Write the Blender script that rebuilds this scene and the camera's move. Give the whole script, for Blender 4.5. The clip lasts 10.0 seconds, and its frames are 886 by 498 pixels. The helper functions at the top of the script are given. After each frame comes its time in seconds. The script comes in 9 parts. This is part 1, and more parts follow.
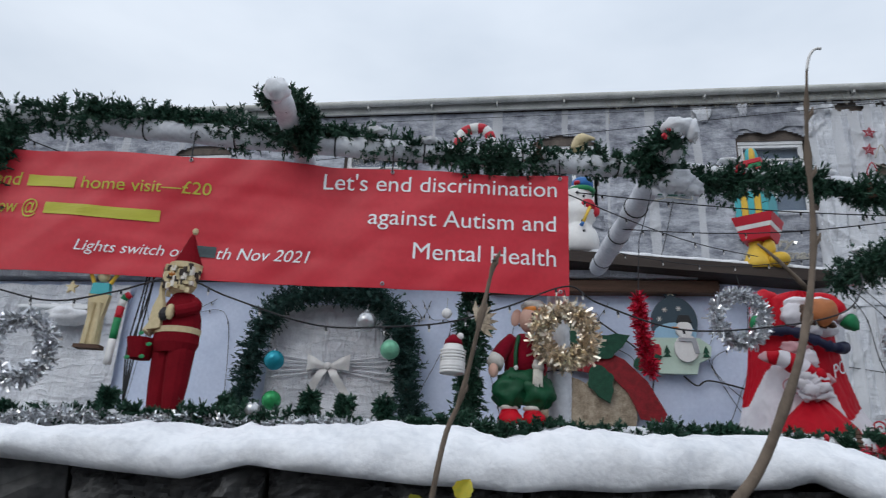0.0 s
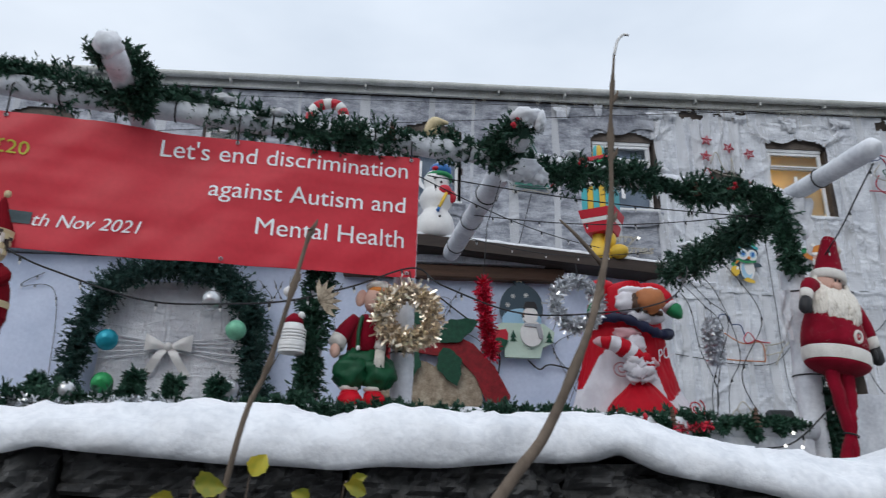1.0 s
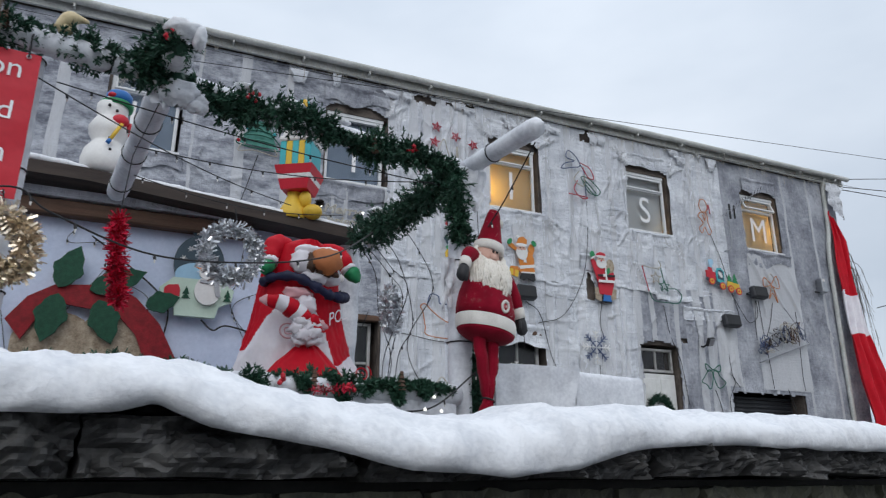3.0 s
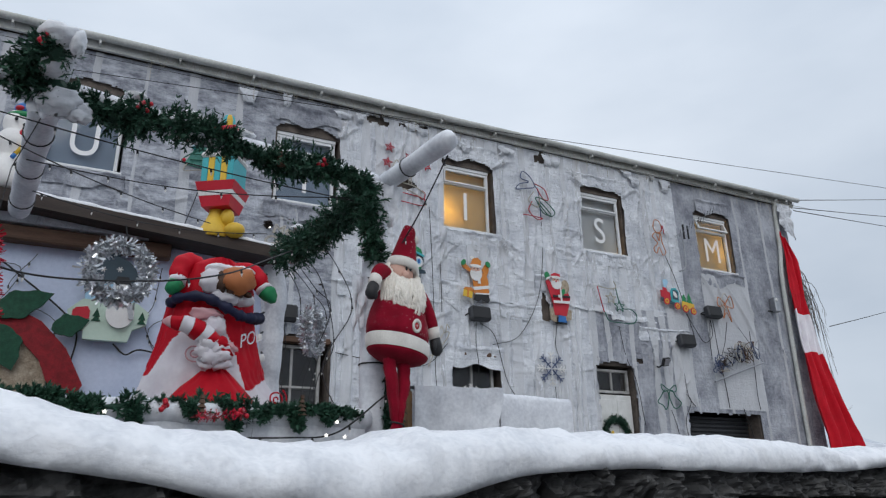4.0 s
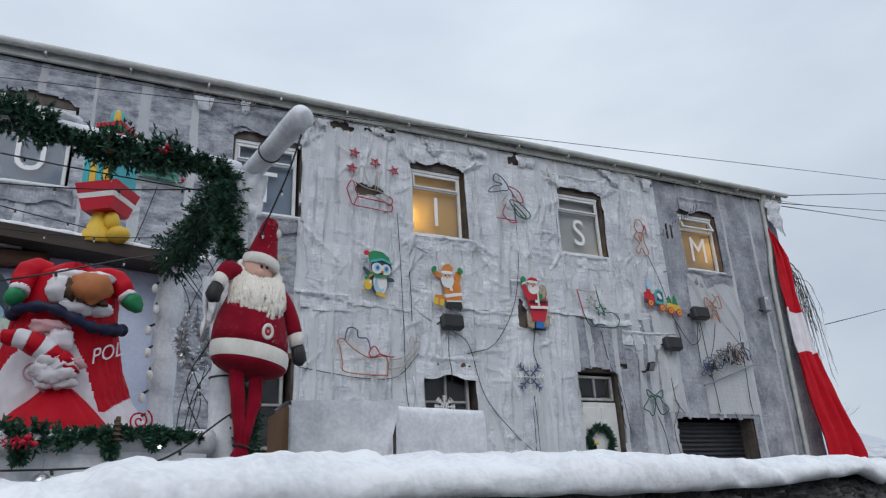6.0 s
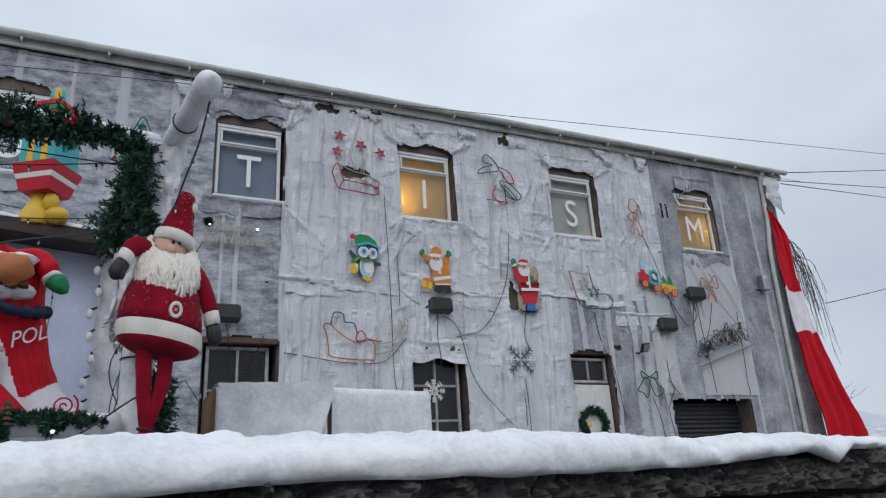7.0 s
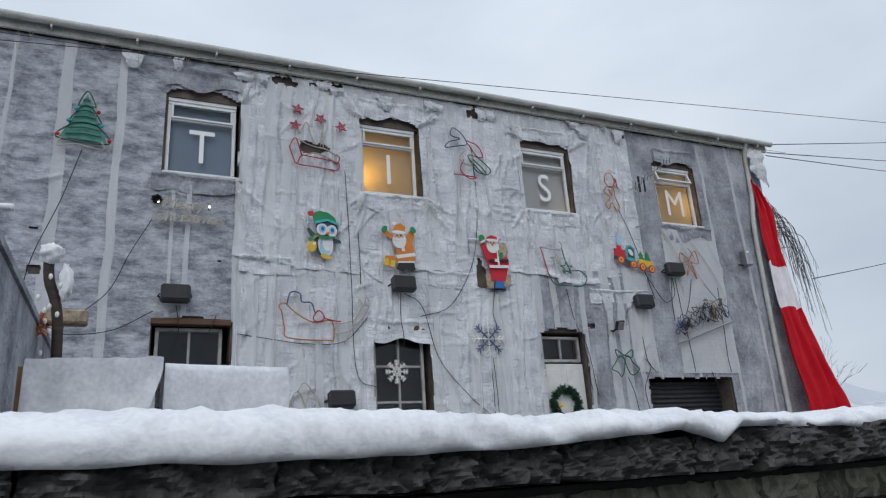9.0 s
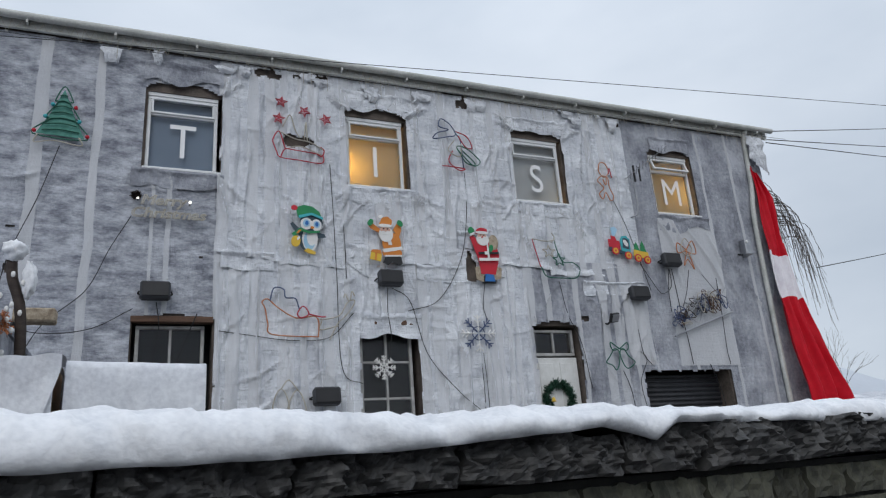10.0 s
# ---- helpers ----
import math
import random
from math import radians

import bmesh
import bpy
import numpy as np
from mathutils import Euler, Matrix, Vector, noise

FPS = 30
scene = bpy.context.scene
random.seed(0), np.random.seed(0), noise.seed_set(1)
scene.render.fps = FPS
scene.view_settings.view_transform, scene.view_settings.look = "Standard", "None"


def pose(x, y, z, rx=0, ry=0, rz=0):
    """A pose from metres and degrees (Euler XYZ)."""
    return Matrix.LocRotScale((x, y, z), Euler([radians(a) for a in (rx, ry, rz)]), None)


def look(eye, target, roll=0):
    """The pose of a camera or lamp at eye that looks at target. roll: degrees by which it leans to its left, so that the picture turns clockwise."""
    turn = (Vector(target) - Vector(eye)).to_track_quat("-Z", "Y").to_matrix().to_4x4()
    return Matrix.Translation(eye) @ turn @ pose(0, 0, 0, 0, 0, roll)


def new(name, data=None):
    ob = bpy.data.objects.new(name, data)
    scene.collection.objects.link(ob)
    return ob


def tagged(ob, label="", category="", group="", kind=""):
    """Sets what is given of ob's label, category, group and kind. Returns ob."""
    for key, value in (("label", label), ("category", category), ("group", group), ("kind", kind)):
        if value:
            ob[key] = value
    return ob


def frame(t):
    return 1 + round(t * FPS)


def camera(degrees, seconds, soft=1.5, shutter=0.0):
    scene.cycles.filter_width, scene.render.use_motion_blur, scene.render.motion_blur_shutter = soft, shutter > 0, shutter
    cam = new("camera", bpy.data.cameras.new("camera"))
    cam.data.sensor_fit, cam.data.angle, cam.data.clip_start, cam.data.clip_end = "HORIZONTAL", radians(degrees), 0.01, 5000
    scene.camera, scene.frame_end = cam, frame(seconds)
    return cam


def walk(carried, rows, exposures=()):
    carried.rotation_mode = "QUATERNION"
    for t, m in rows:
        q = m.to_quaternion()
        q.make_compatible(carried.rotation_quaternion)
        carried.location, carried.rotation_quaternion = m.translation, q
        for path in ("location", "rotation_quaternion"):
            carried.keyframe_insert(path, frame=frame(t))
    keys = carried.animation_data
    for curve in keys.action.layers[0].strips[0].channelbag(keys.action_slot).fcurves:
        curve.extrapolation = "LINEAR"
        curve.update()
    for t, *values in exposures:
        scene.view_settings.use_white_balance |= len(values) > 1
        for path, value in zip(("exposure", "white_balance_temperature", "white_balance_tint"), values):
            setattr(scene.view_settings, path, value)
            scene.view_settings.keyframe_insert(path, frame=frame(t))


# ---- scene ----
cam = camera(64.5, 10.0, soft=1.2, shutter=0.25)
PATH = [
    (0, (0.083, 0.027, 1.535), (-0.224, 1.88, 2.222), 3.1),
    (0.5, (0.116, 0.037, 1.53), (-0.011, 1.914, 2.21), 2.3),
    (1, (0.173, 0.076, 1.524), (0.241, 1.961, 2.188), 1.5),
    (1.5, (0.26, 0.138, 1.519), (0.535, 2.012, 2.163), 0.9),
    (2, (0.382, 0.213, 1.523), (0.86, 2.052, 2.147), 0.5),
    (2.5, (0.509, 0.281, 1.518), (1.162, 2.07, 2.126), 0.4),
    (3, (0.642, 0.301, 1.495), (1.406, 2.045, 2.108), 0.1),
    (4.5, (1.158, 0.311, 1.516), (1.996, 1.985, 2.218), -1.4),
    (5, (1.365, 0.377, 1.53), (2.199, 2.049, 2.243), -1.8),
    (5.5, (1.549, 0.433, 1.559), (2.374, 2.108, 2.274), -2.3),
    (7, (2.146, 0.457, 1.54), (2.941, 2.165, 2.21), -3.3),
    (7.5, (2.351, 0.494, 1.504), (3.141, 2.21, 2.159), -3.5),
    (8, (2.559, 0.574, 1.548), (3.348, 2.296, 2.189), -3.6),
    (8.5, (2.749, 0.573, 1.534), (3.535, 2.3, 2.166), -3.6),
    (9, (2.972, 0.56, 1.52), (3.754, 2.29, 2.147), -3.8),
    (9.5, (3.19, 0.59, 1.554), (3.963, 2.326, 2.175), -4.1),
    (10, (3.418, 0.624, 1.523), (4.172, 2.371, 2.141), -4.3),
]
walk(cam, [(t, look(eye, target, roll)) for t, eye, target, roll in PATH], [(0.0, 0.06), (1.0, 0.13), (3.0, 0.13), (4.5, 0.0), (10.0, 0.0)])

# ---- light ----
world = bpy.data.worlds.new("overcast_sky")
scene.world = world
world.use_nodes = True
wn, wl = world.node_tree.nodes, world.node_tree.links
wn.clear()


def wnode(kind, **props):
    n = wn.new(kind)
    for k, v in props.items():
        n.inputs[k].default_value = v
    return n


w_coord = wn.new("ShaderNodeTexCoord")
w_map = wn.new("ShaderNodeMapping")
w_map.inputs["Scale"].default_value = (1.0, 1.0, 2.4)
w_noise = wnode("ShaderNodeTexNoise", Scale=1.7, Detail=5.0, Roughness=0.5)
w_ramp = wn.new("ShaderNodeValToRGB")
w_ramp.color_ramp.elements[0].position, w_ramp.color_ramp.elements[0].color = 0.30, (0.473, 0.54, 0.632, 1)
w_ramp.color_ramp.elements[1].position, w_ramp.color_ramp.elements[1].color = 0.66, (0.655, 0.715, 0.797, 1)
w_sep = wn.new("ShaderNodeSeparateXYZ")
w_zen = wn.new("ShaderNodeMapRange")
for k, v in (("From Min", 0.25), ("From Max", 1.0), ("To Min", 1.0), ("To Max", 1.45)):
    w_zen.inputs[k].default_value = v
w_mul = wn.new("ShaderNodeVectorMath")
w_mul.operation = "SCALE"
w_sky = wn.new("ShaderNodeTexSky")
w_sky.sky_type, w_sky.sun_disc = "NISHITA", False
w_sky.sun_elevation, w_sky.sun_rotation = radians(38), radians(200)
w_bg1, w_bg2, w_add, w_out = wnode("ShaderNodeBackground", Strength=1.0), wnode("ShaderNodeBackground", Strength=0.006), wn.new("ShaderNodeAddShader"), wn.new("ShaderNodeOutputWorld")
wl.new(w_coord.outputs["Generated"], w_map.inputs["Vector"])
wl.new(w_map.outputs[0], w_noise.inputs["Vector"])
wl.new(w_noise.outputs[0], w_ramp.inputs[0])
wl.new(w_coord.outputs["Generated"], w_sep.inputs[0])
wl.new(w_sep.outputs[2], w_zen.inputs[0])
wl.new(w_ramp.outputs[0], w_mul.inputs[0])
wl.new(w_zen.outputs[0], w_mul.inputs["Scale"])
wl.new(w_mul.outputs[0], w_bg1.inputs[0])
wl.new(w_sky.outputs[0], w_bg2.inputs[0])
wl.new(w_bg1.outputs[0], w_add.inputs[0])
wl.new(w_bg2.outputs[0], w_add.inputs[1])
wl.new(w_add.outputs[0], w_out.inputs[0])

sun = new("sun", bpy.data.lights.new("sun", "SUN"))
sun.data.energy, sun.data.angle, sun.data.color = 0.72, radians(40), (1.0, 0.97, 0.93)
sun.matrix_world = look((-3, -8, 14), (3, 6, 2))


# ---- materials ----
def mat(name, c1, c2=None, rough=0.8, metal=0.0, scale=6.0, fine=60.0, bump=0.15, stretch=(1, 1, 1), sheen=0.0, vary=0.0, lo=0.35, hi=0.65, spec=0.3, fine_mix=0.35):
    """A surface with two colours mixed by a coarse and a fine noise, and a fine relief."""
    m = bpy.data.materials.new(name)
    m.use_nodes = True
    n, l = m.node_tree.nodes, m.node_tree.links
    p = n["Principled BSDF"]
    c2 = c2 or tuple(v * 0.75 for v in c1)
    co, mp = n.new("ShaderNodeTexCoord"), n.new("ShaderNodeMapping")
    mp.inputs["Scale"].default_value = stretch
    l.new(co.outputs["Object"], mp.inputs["Vector"])
    a, b = n.new("ShaderNodeTexNoise"), n.new("ShaderNodeTexNoise")
    a.inputs["Scale"].default_value, a.inputs["Detail"].default_value = scale, 4
    b.inputs["Scale"].default_value, b.inputs["Detail"].default_value = fine, 3
    l.new(mp.outputs[0], a.inputs["Vector"])
    l.new(mp.outputs[0], b.inputs["Vector"])
    blend = n.new("ShaderNodeMix")
    blend.inputs[0].default_value = fine_mix
    l.new(a.outputs[0], blend.inputs[2])
    l.new(b.outputs[0], blend.inputs[3])
    rng = n.new("ShaderNodeMapRange")
    rng.inputs[1].default_value, rng.inputs[2].default_value = lo, hi
    l.new(blend.outputs[0], rng.inputs[0])
    mix = n.new("ShaderNodeMix")
    mix.data_type = "RGBA"
    mix.inputs[6].default_value, mix.inputs[7].default_value = (*c1, 1), (*c2, 1)
    l.new(rng.outputs[0], mix.inputs[0])
    last = mix.outputs[2]
    if vary:
        info, geo, hsv, vr, ad = n.new("ShaderNodeObjectInfo"), n.new("ShaderNodeNewGeometry"), n.new("ShaderNodeHueSaturation"), n.new("ShaderNodeMapRange"), n.new("ShaderNodeMath")
        ad.operation = "FRACT"
        sm = n.new("ShaderNodeMath")
        l.new(info.outputs["Random"], sm.inputs[0])
        l.new(geo.outputs["Random Per Island"], sm.inputs[1])
        l.new(sm.outputs[0], ad.inputs[0])
        l.new(ad.outputs[0], vr.inputs[0])
        vr.inputs[3].default_value, vr.inputs[4].default_value = 1 - vary, 1 + vary
        l.new(vr.outputs[0], hsv.inputs["Value"])
        l.new(last, hsv.inputs["Color"])
        last = hsv.outputs[0]
    l.new(last, p.inputs["Base Color"])
    p.inputs["Roughness"].default_value, p.inputs["Metallic"].default_value = rough, metal
    p.inputs["Specular IOR Level"].default_value = spec
    p.inputs["Sheen Weight"].default_value = sheen
    if bump:
        bp = n.new("ShaderNodeBump")
        bp.inputs["Strength"].default_value, bp.inputs["Distance"].default_value = bump, 0.01
        l.new(blend.outputs[0], bp.inputs["Height"])
        l.new(bp.outputs[0], p.inputs["Normal"])
    return m


def translucent(name, c, through_share=0.5):
    m = bpy.data.materials.new(name)
    m.use_nodes = True
    n, l = m.node_tree.nodes, m.node_tree.links
    a, b, mx = n.new("ShaderNodeBsdfDiffuse"), n.new("ShaderNodeBsdfTranslucent"), n.new("ShaderNodeMixShader")
    nz, rp = n.new("ShaderNodeTexNoise"), n.new("ShaderNodeMix")
    nz.inputs["Scale"].default_value = 3.0
    rp.data_type = "RGBA"
    rp.inputs[6].default_value, rp.inputs[7].default_value = (*c, 1), (*[v * 0.8 for v in c], 1)
    l.new(nz.outputs[0], rp.inputs[0])
    l.new(rp.outputs[2], a.inputs[0])
    l.new(rp.outputs[2], b.inputs[0])
    mx.inputs[0].default_value = through_share
    l.new(a.outputs[0], mx.inputs[1])
    l.new(b.outputs[0], mx.inputs[2])
    l.new(mx.outputs[0], n["Material Output"].inputs[0])
    return m


def clear_glass(name):
    m = bpy.data.materials.new(name)
    m.use_nodes = True
    n, l = m.node_tree.nodes, m.node_tree.links
    a, b, mx, fr = n.new("ShaderNodeBsdfTransparent"), n.new("ShaderNodeBsdfGlossy"), n.new("ShaderNodeMixShader"), n.new("ShaderNodeFresnel")
    a.inputs[0].default_value = (0.9, 0.92, 0.93, 1)
    b.inputs["Roughness"].default_value = 0.03
    fr.inputs[0].default_value = 1.5
    l.new(fr.outputs[0], mx.inputs[0])
    l.new(a.outputs[0], mx.inputs[1])
    l.new(b.outputs[0], mx.inputs[2])
    l.new(mx.outputs[0], n["Material Output"].inputs[0])
    return m


def glowing(name, c, strength):
    m = bpy.data.materials.new(name)
    m.use_nodes = True
    p = m.node_tree.nodes["Principled BSDF"]
    p.inputs["Base Color"].default_value = (*c, 1)
    p.inputs["Emission Color"].default_value, p.inputs["Emission Strength"].default_value = (*c, 1), strength
    return m


M_BLUE = mat("fleece_over_blue_wall", (0.66, 0.735, 0.90), (0.52, 0.595, 0.76), 0.95, 0, 3.0, 45, 0.25, lo=0.36, hi=0.66, spec=0.1)
M_SNOW = mat("snow_blanket", (0.83, 0.84, 0.865), (0.60, 0.62, 0.66), 0.95, 0, 8, 55, 0.9, lo=0.42, hi=0.74, spec=0.1, fine_mix=0.4)
M_WRAP = mat("wrapped_fleece", (0.76, 0.775, 0.81), (0.48, 0.495, 0.54), 0.95, 0, 7, 50, 0.6, lo=0.38, hi=0.68, spec=0.1)
M_STONE = mat("dark_split_stone", (0.040, 0.040, 0.041), (0.115, 0.112, 0.108), 0.65, 0, 7, 40, 1.0, vary=0.25, spec=0.4, lo=0.4, hi=0.7)
M_STONE2 = mat("mossy_stone", (0.055, 0.055, 0.048), (0.11, 0.11, 0.082), 0.85, 0, 8, 45, 0.9, vary=0.35)
M_MORTAR = mat("dark_joint", (0.02, 0.02, 0.02), (0.035, 0.034, 0.032), 0.95)
M_WALL = mat("weathered_brown_stone", (0.17, 0.14, 0.12), (0.075, 0.062, 0.055), 0.9, 0, 5, 30, 0.6)
M_UPVC = mat("white_window_plastic", (0.78, 0.79, 0.80), (0.66, 0.67, 0.68), 0.4, bump=0.03)
M_OLDPAINT = mat("grey_weathered_paint", (0.50, 0.50, 0.49), (0.27, 0.26, 0.25), 0.7, 0, 9, 60)
M_BLIND_DARK = mat("dark_blue_blind", (0.24, 0.31, 0.41), (0.20, 0.26, 0.35), 0.6, bump=0.02)
M_BLIND = translucent("cream_blind", (0.75, 0.66, 0.46), 0.55)
# near-black that paints the gloom of unlit rooms, also on the hidden floors
M_ROOM_SHADE = mat("painted_room_shade", (0.05, 0.052, 0.055), (0.03, 0.03, 0.032), 0.9)
M_GLASS = clear_glass("window_glass")
M_GUTTER = mat("dirty_white_gutter", (0.60, 0.60, 0.58), (0.40, 0.41, 0.38), 0.5, 0, 3, 30, 0.1)
M_SLATE = mat("grey_slate", (0.12, 0.125, 0.135), (0.07, 0.072, 0.08), 0.6, 0, 4, 30, 0.3, vary=0.3)
M_TIMBER = mat("dark_brown_board", (0.060, 0.045, 0.038), (0.032, 0.024, 0.021), 0.7, 0, 3, 40, 0.3, (1, 8, 8))
M_TIMBER2 = mat("brown_timber", (0.14, 0.080, 0.054), (0.07, 0.042, 0.03), 0.75, 0, 3, 40, 0.3, (1, 8, 8))
M_RED = mat("red_vinyl", (0.60, 0.022, 0.040), (0.50, 0.016, 0.030), 0.45, 0, 3, 40, 0.06, spec=0.4)
M_WHITE_INK = mat("white_print", (0.85, 0.85, 0.86), (0.80, 0.80, 0.80), 0.5, bump=0)
M_YELLOW_INK = mat("yellow_green_print", (0.50, 0.48, 0.05), (0.46, 0.43, 0.05), 0.5, bump=0)
M_GREY_INK = mat("dark_grey_patch", (0.07, 0.10, 0.11), None, 0.6, bump=0)
M_PINE = mat("artificial_pine_green", (0.016, 0.055, 0.036), (0.036, 0.095, 0.058), 0.55, 0, 9, 60, 0, vary=0.4)
M_PINE_DARK = mat("artificial_pine_blue_green", (0.018, 0.052, 0.046), (0.034, 0.085, 0.070), 0.55, 0, 9, 60, 0, vary=0.4)
M_SILVER = mat("silver_foil", (0.80, 0.81, 0.83), (0.62, 0.63, 0.66), 0.28, 1.0, 9, 60, 0, vary=0.3)
M_GOLD = mat("pale_gold_foil", (0.92, 0.82, 0.68), (0.78, 0.66, 0.52), 0.34, 1.0, 9, 60, 0, vary=0.3)
M_REDFOIL = mat("red_foil", (0.62, 0.02, 0.06), (0.42, 0.01, 0.035), 0.35, 0.6, 9, 60, 0, vary=0.4)
M_FELT_RED = mat("red_knitted_felt", (0.25, 0.006, 0.022), (0.17, 0.004, 0.014), 0.95, 0, 12, 110, 0.5, sheen=0.05, spec=0.1)
M_FELT_DARKRED = mat("dark_red_cloth", (0.20, 0.007, 0.014), (0.14, 0.005, 0.010), 0.9, 0, 10, 90, 0.3, spec=0.1)
M_FELT_WHITE = mat("off_white_felt", (0.72, 0.69, 0.64), (0.58, 0.55, 0.51), 0.95, 0, 12, 110, 0.5, sheen=0.3, spec=0.1)
M_BEARD = mat("cream_yarn", (0.80, 0.76, 0.69), (0.66, 0.61, 0.54), 0.95, 0, 12, 130, 0.4, spec=0.1)
M_SKIN = mat("pink_felt", (0.66, 0.42, 0.34), (0.58, 0.35, 0.28), 0.9, 0, 12, 90, 0.2)
M_BLACK = mat("black_plastic", (0.018, 0.018, 0.02), (0.026, 0.026, 0.028), 0.5, bump=0.05)
M_SPEAKER = mat("dark_grey_plastic", (0.055, 0.058, 0.065), (0.04, 0.042, 0.048), 0.55, bump=0.1)
M_GREEN_CLOTH = mat("green_satin_cloth", (0.006, 0.085, 0.034), (0.004, 0.055, 0.021), 0.5, 0, 9, 60, 0.2)
M_CREAM = mat("cream_paint", (0.66, 0.55, 0.34), (0.52, 0.42, 0.24), 0.6, 0, 14, 60, 0.1)
M_NYLON_RED = mat("red_nylon", (0.56, 0.006, 0.020), (0.44, 0.004, 0.015), 0.55, 0, 5, 30, 0.25, spec=0.15)
M_NYLON_WHITE = mat("white_nylon", (0.82, 0.80, 0.83), (0.70, 0.66, 0.71), 0.5, 0, 5, 30, 0.12)
M_NYLON_PINK = mat("pale_pink_nylon", (0.66, 0.38, 0.40), (0.58, 0.32, 0.34), 0.5, 0, 5, 30, 0.12)
M_NYLON_ORANGE = mat("orange_tan_nylon", (0.55, 0.20, 0.075), (0.42, 0.14, 0.05), 0.5, 0, 8, 30, 0.12)
M_NYLON_NAVY = mat("navy_nylon", (0.015, 0.02, 0.06), (0.01, 0.013, 0.04), 0.5)
M_NYLON_GREEN = mat("green_nylon", (0.02, 0.26, 0.10), (0.016, 0.2, 0.075), 0.5)
M_P_RED = mat("red_plastic", (0.56, 0.02, 0.04), (0.46, 0.016, 0.03), 0.4, bump=0.05)
M_P_YELLOW = mat("yellow_plastic", (0.72, 0.47, 0.05), (0.60, 0.38, 0.04), 0.4, bump=0.05)
M_P_TEAL = mat("teal_plastic", (0.06, 0.42, 0.46), (0.05, 0.34, 0.38), 0.4, bump=0.05)
M_P_WHITE = mat("white_plastic", (0.80, 0.79, 0.77), (0.68, 0.67, 0.66), 0.45, bump=0.05)
M_P_BLUE = mat("blue_plastic", (0.03, 0.17, 0.48), (0.025, 0.13, 0.38), 0.4, bump=0.05)
M_P_GREEN = mat("green_plastic", (0.02, 0.25, 0.09), (0.018, 0.19, 0.07), 0.4, bump=0.05)
M_P_ORANGE = mat("orange_plastic", (0.66, 0.23, 0.04), (0.54, 0.18, 0.03), 0.5, bump=0.05)
M_P_LIGHTBLUE = mat("light_blue_paint", (0.36, 0.58, 0.74), (0.30, 0.5, 0.66), 0.5, bump=0.05)
M_P_MINT = mat("pale_mint_paint", (0.55, 0.68, 0.58), (0.47, 0.60, 0.50), 0.5, bump=0.05)
M_P_NIGHT = mat("dark_slate_paint", (0.045, 0.075, 0.10), (0.035, 0.06, 0.08), 0.5, bump=0.05)
M_BAUBLE_TEAL = mat("teal_bauble", (0.02, 0.33, 0.42), (0.016, 0.27, 0.36), 0.2, 0.3, bump=0)
M_BAUBLE_GREEN = mat("green_bauble", (0.04, 0.36, 0.12), (0.03, 0.28, 0.09), 0.25, 0.3, 40, 90, 0.4)
M_BAUBLE_MINT = mat("mint_bauble", (0.24, 0.60, 0.40), (0.18, 0.48, 0.31), 0.35, 0.2, 40, 90, 0.5)
M_BAUBLE_SILVER = mat("silver_bauble", (0.72, 0.73, 0.74), (0.55, 0.56, 0.57), 0.22, 0.7, bump=0)
M_HESSIAN = mat("straw_hessian", (0.50, 0.42, 0.32), (0.22, 0.17, 0.12), 0.95, 0, 22, 90, 1.0)
M_GLITTER_RED = mat("red_glitter_board", (0.30, 0.012, 0.02), (0.17, 0.008, 0.012), 0.6, 0, 30, 160, 0.3)
M_GLITTER_GREEN = mat("green_glitter_board", (0.012, 0.085, 0.045), (0.006, 0.045, 0.025), 0.6, 0, 30, 160, 0.3)
M_ROPE_CLEAR = mat("clear_rope_light", (0.48, 0.45, 0.38), (0.36, 0.33, 0.28), 0.4, bump=0)
M_ROPE_RED = mat("red_rope_light", (0.45, 0.03, 0.05), (0.34, 0.02, 0.04), 0.4, bump=0)
M_ROPE_GREEN = mat("green_rope_light", (0.03, 0.14, 0.10), (0.02, 0.10, 0.07), 0.4, bump=0)
M_ROPE_AMBER = mat("amber_rope_light", (0.50, 0.20, 0.09), (0.42, 0.16, 0.07), 0.4, bump=0)
M_ROPE_BLUE = mat("blue_grey_rope_light", (0.07, 0.10, 0.20), (0.05, 0.07, 0.14), 0.4, bump=0)
M_NET = mat("green_plastic_net", (0.05, 0.19, 0.15), (0.10, 0.30, 0.25), 0.6, 0, 12, 60, 0.2)
M_METAL = mat("grey_steel", (0.40, 0.41, 0.43), (0.30, 0.31, 0.33), 0.4, 0.8, bump=0.05)
M_SHUTTER = mat("dark_roller_shutter", (0.055, 0.057, 0.065), (0.035, 0.037, 0.042), 0.5, bump=0.05)
M_WHITE_DOOR = mat("white_painted_door", (0.72, 0.72, 0.71), (0.60, 0.60, 0.58), 0.5, 0, 6, 40, 0.1)
M_CARD = mat("brown_board", (0.28, 0.17, 0.09), (0.21, 0.125, 0.065), 0.8)
M_BULB = glowing("lit_white_bulb", (1.0, 0.97, 0.9), 1.5)
M_BARK = mat("grey_brown_bark", (0.20, 0.155, 0.12), (0.11, 0.085, 0.065), 0.85, 0, 30, 140, 0.6, (1, 1, 0.4))
M_LEAF = mat("yellow_green_leaf", (0.22, 0.26, 0.035), (0.40, 0.32, 0.03), 0.5, 0, 20, 80, 0.1, vary=0.4)
M_TWIG = mat("bare_twig", (0.12, 0.105, 0.095), None, 0.9, bump=0)
M_GROUND = mat("wet_asphalt", (0.055, 0.055, 0.058), (0.035, 0.035, 0.037), 0.7, 0, 2, 60, 0.4)
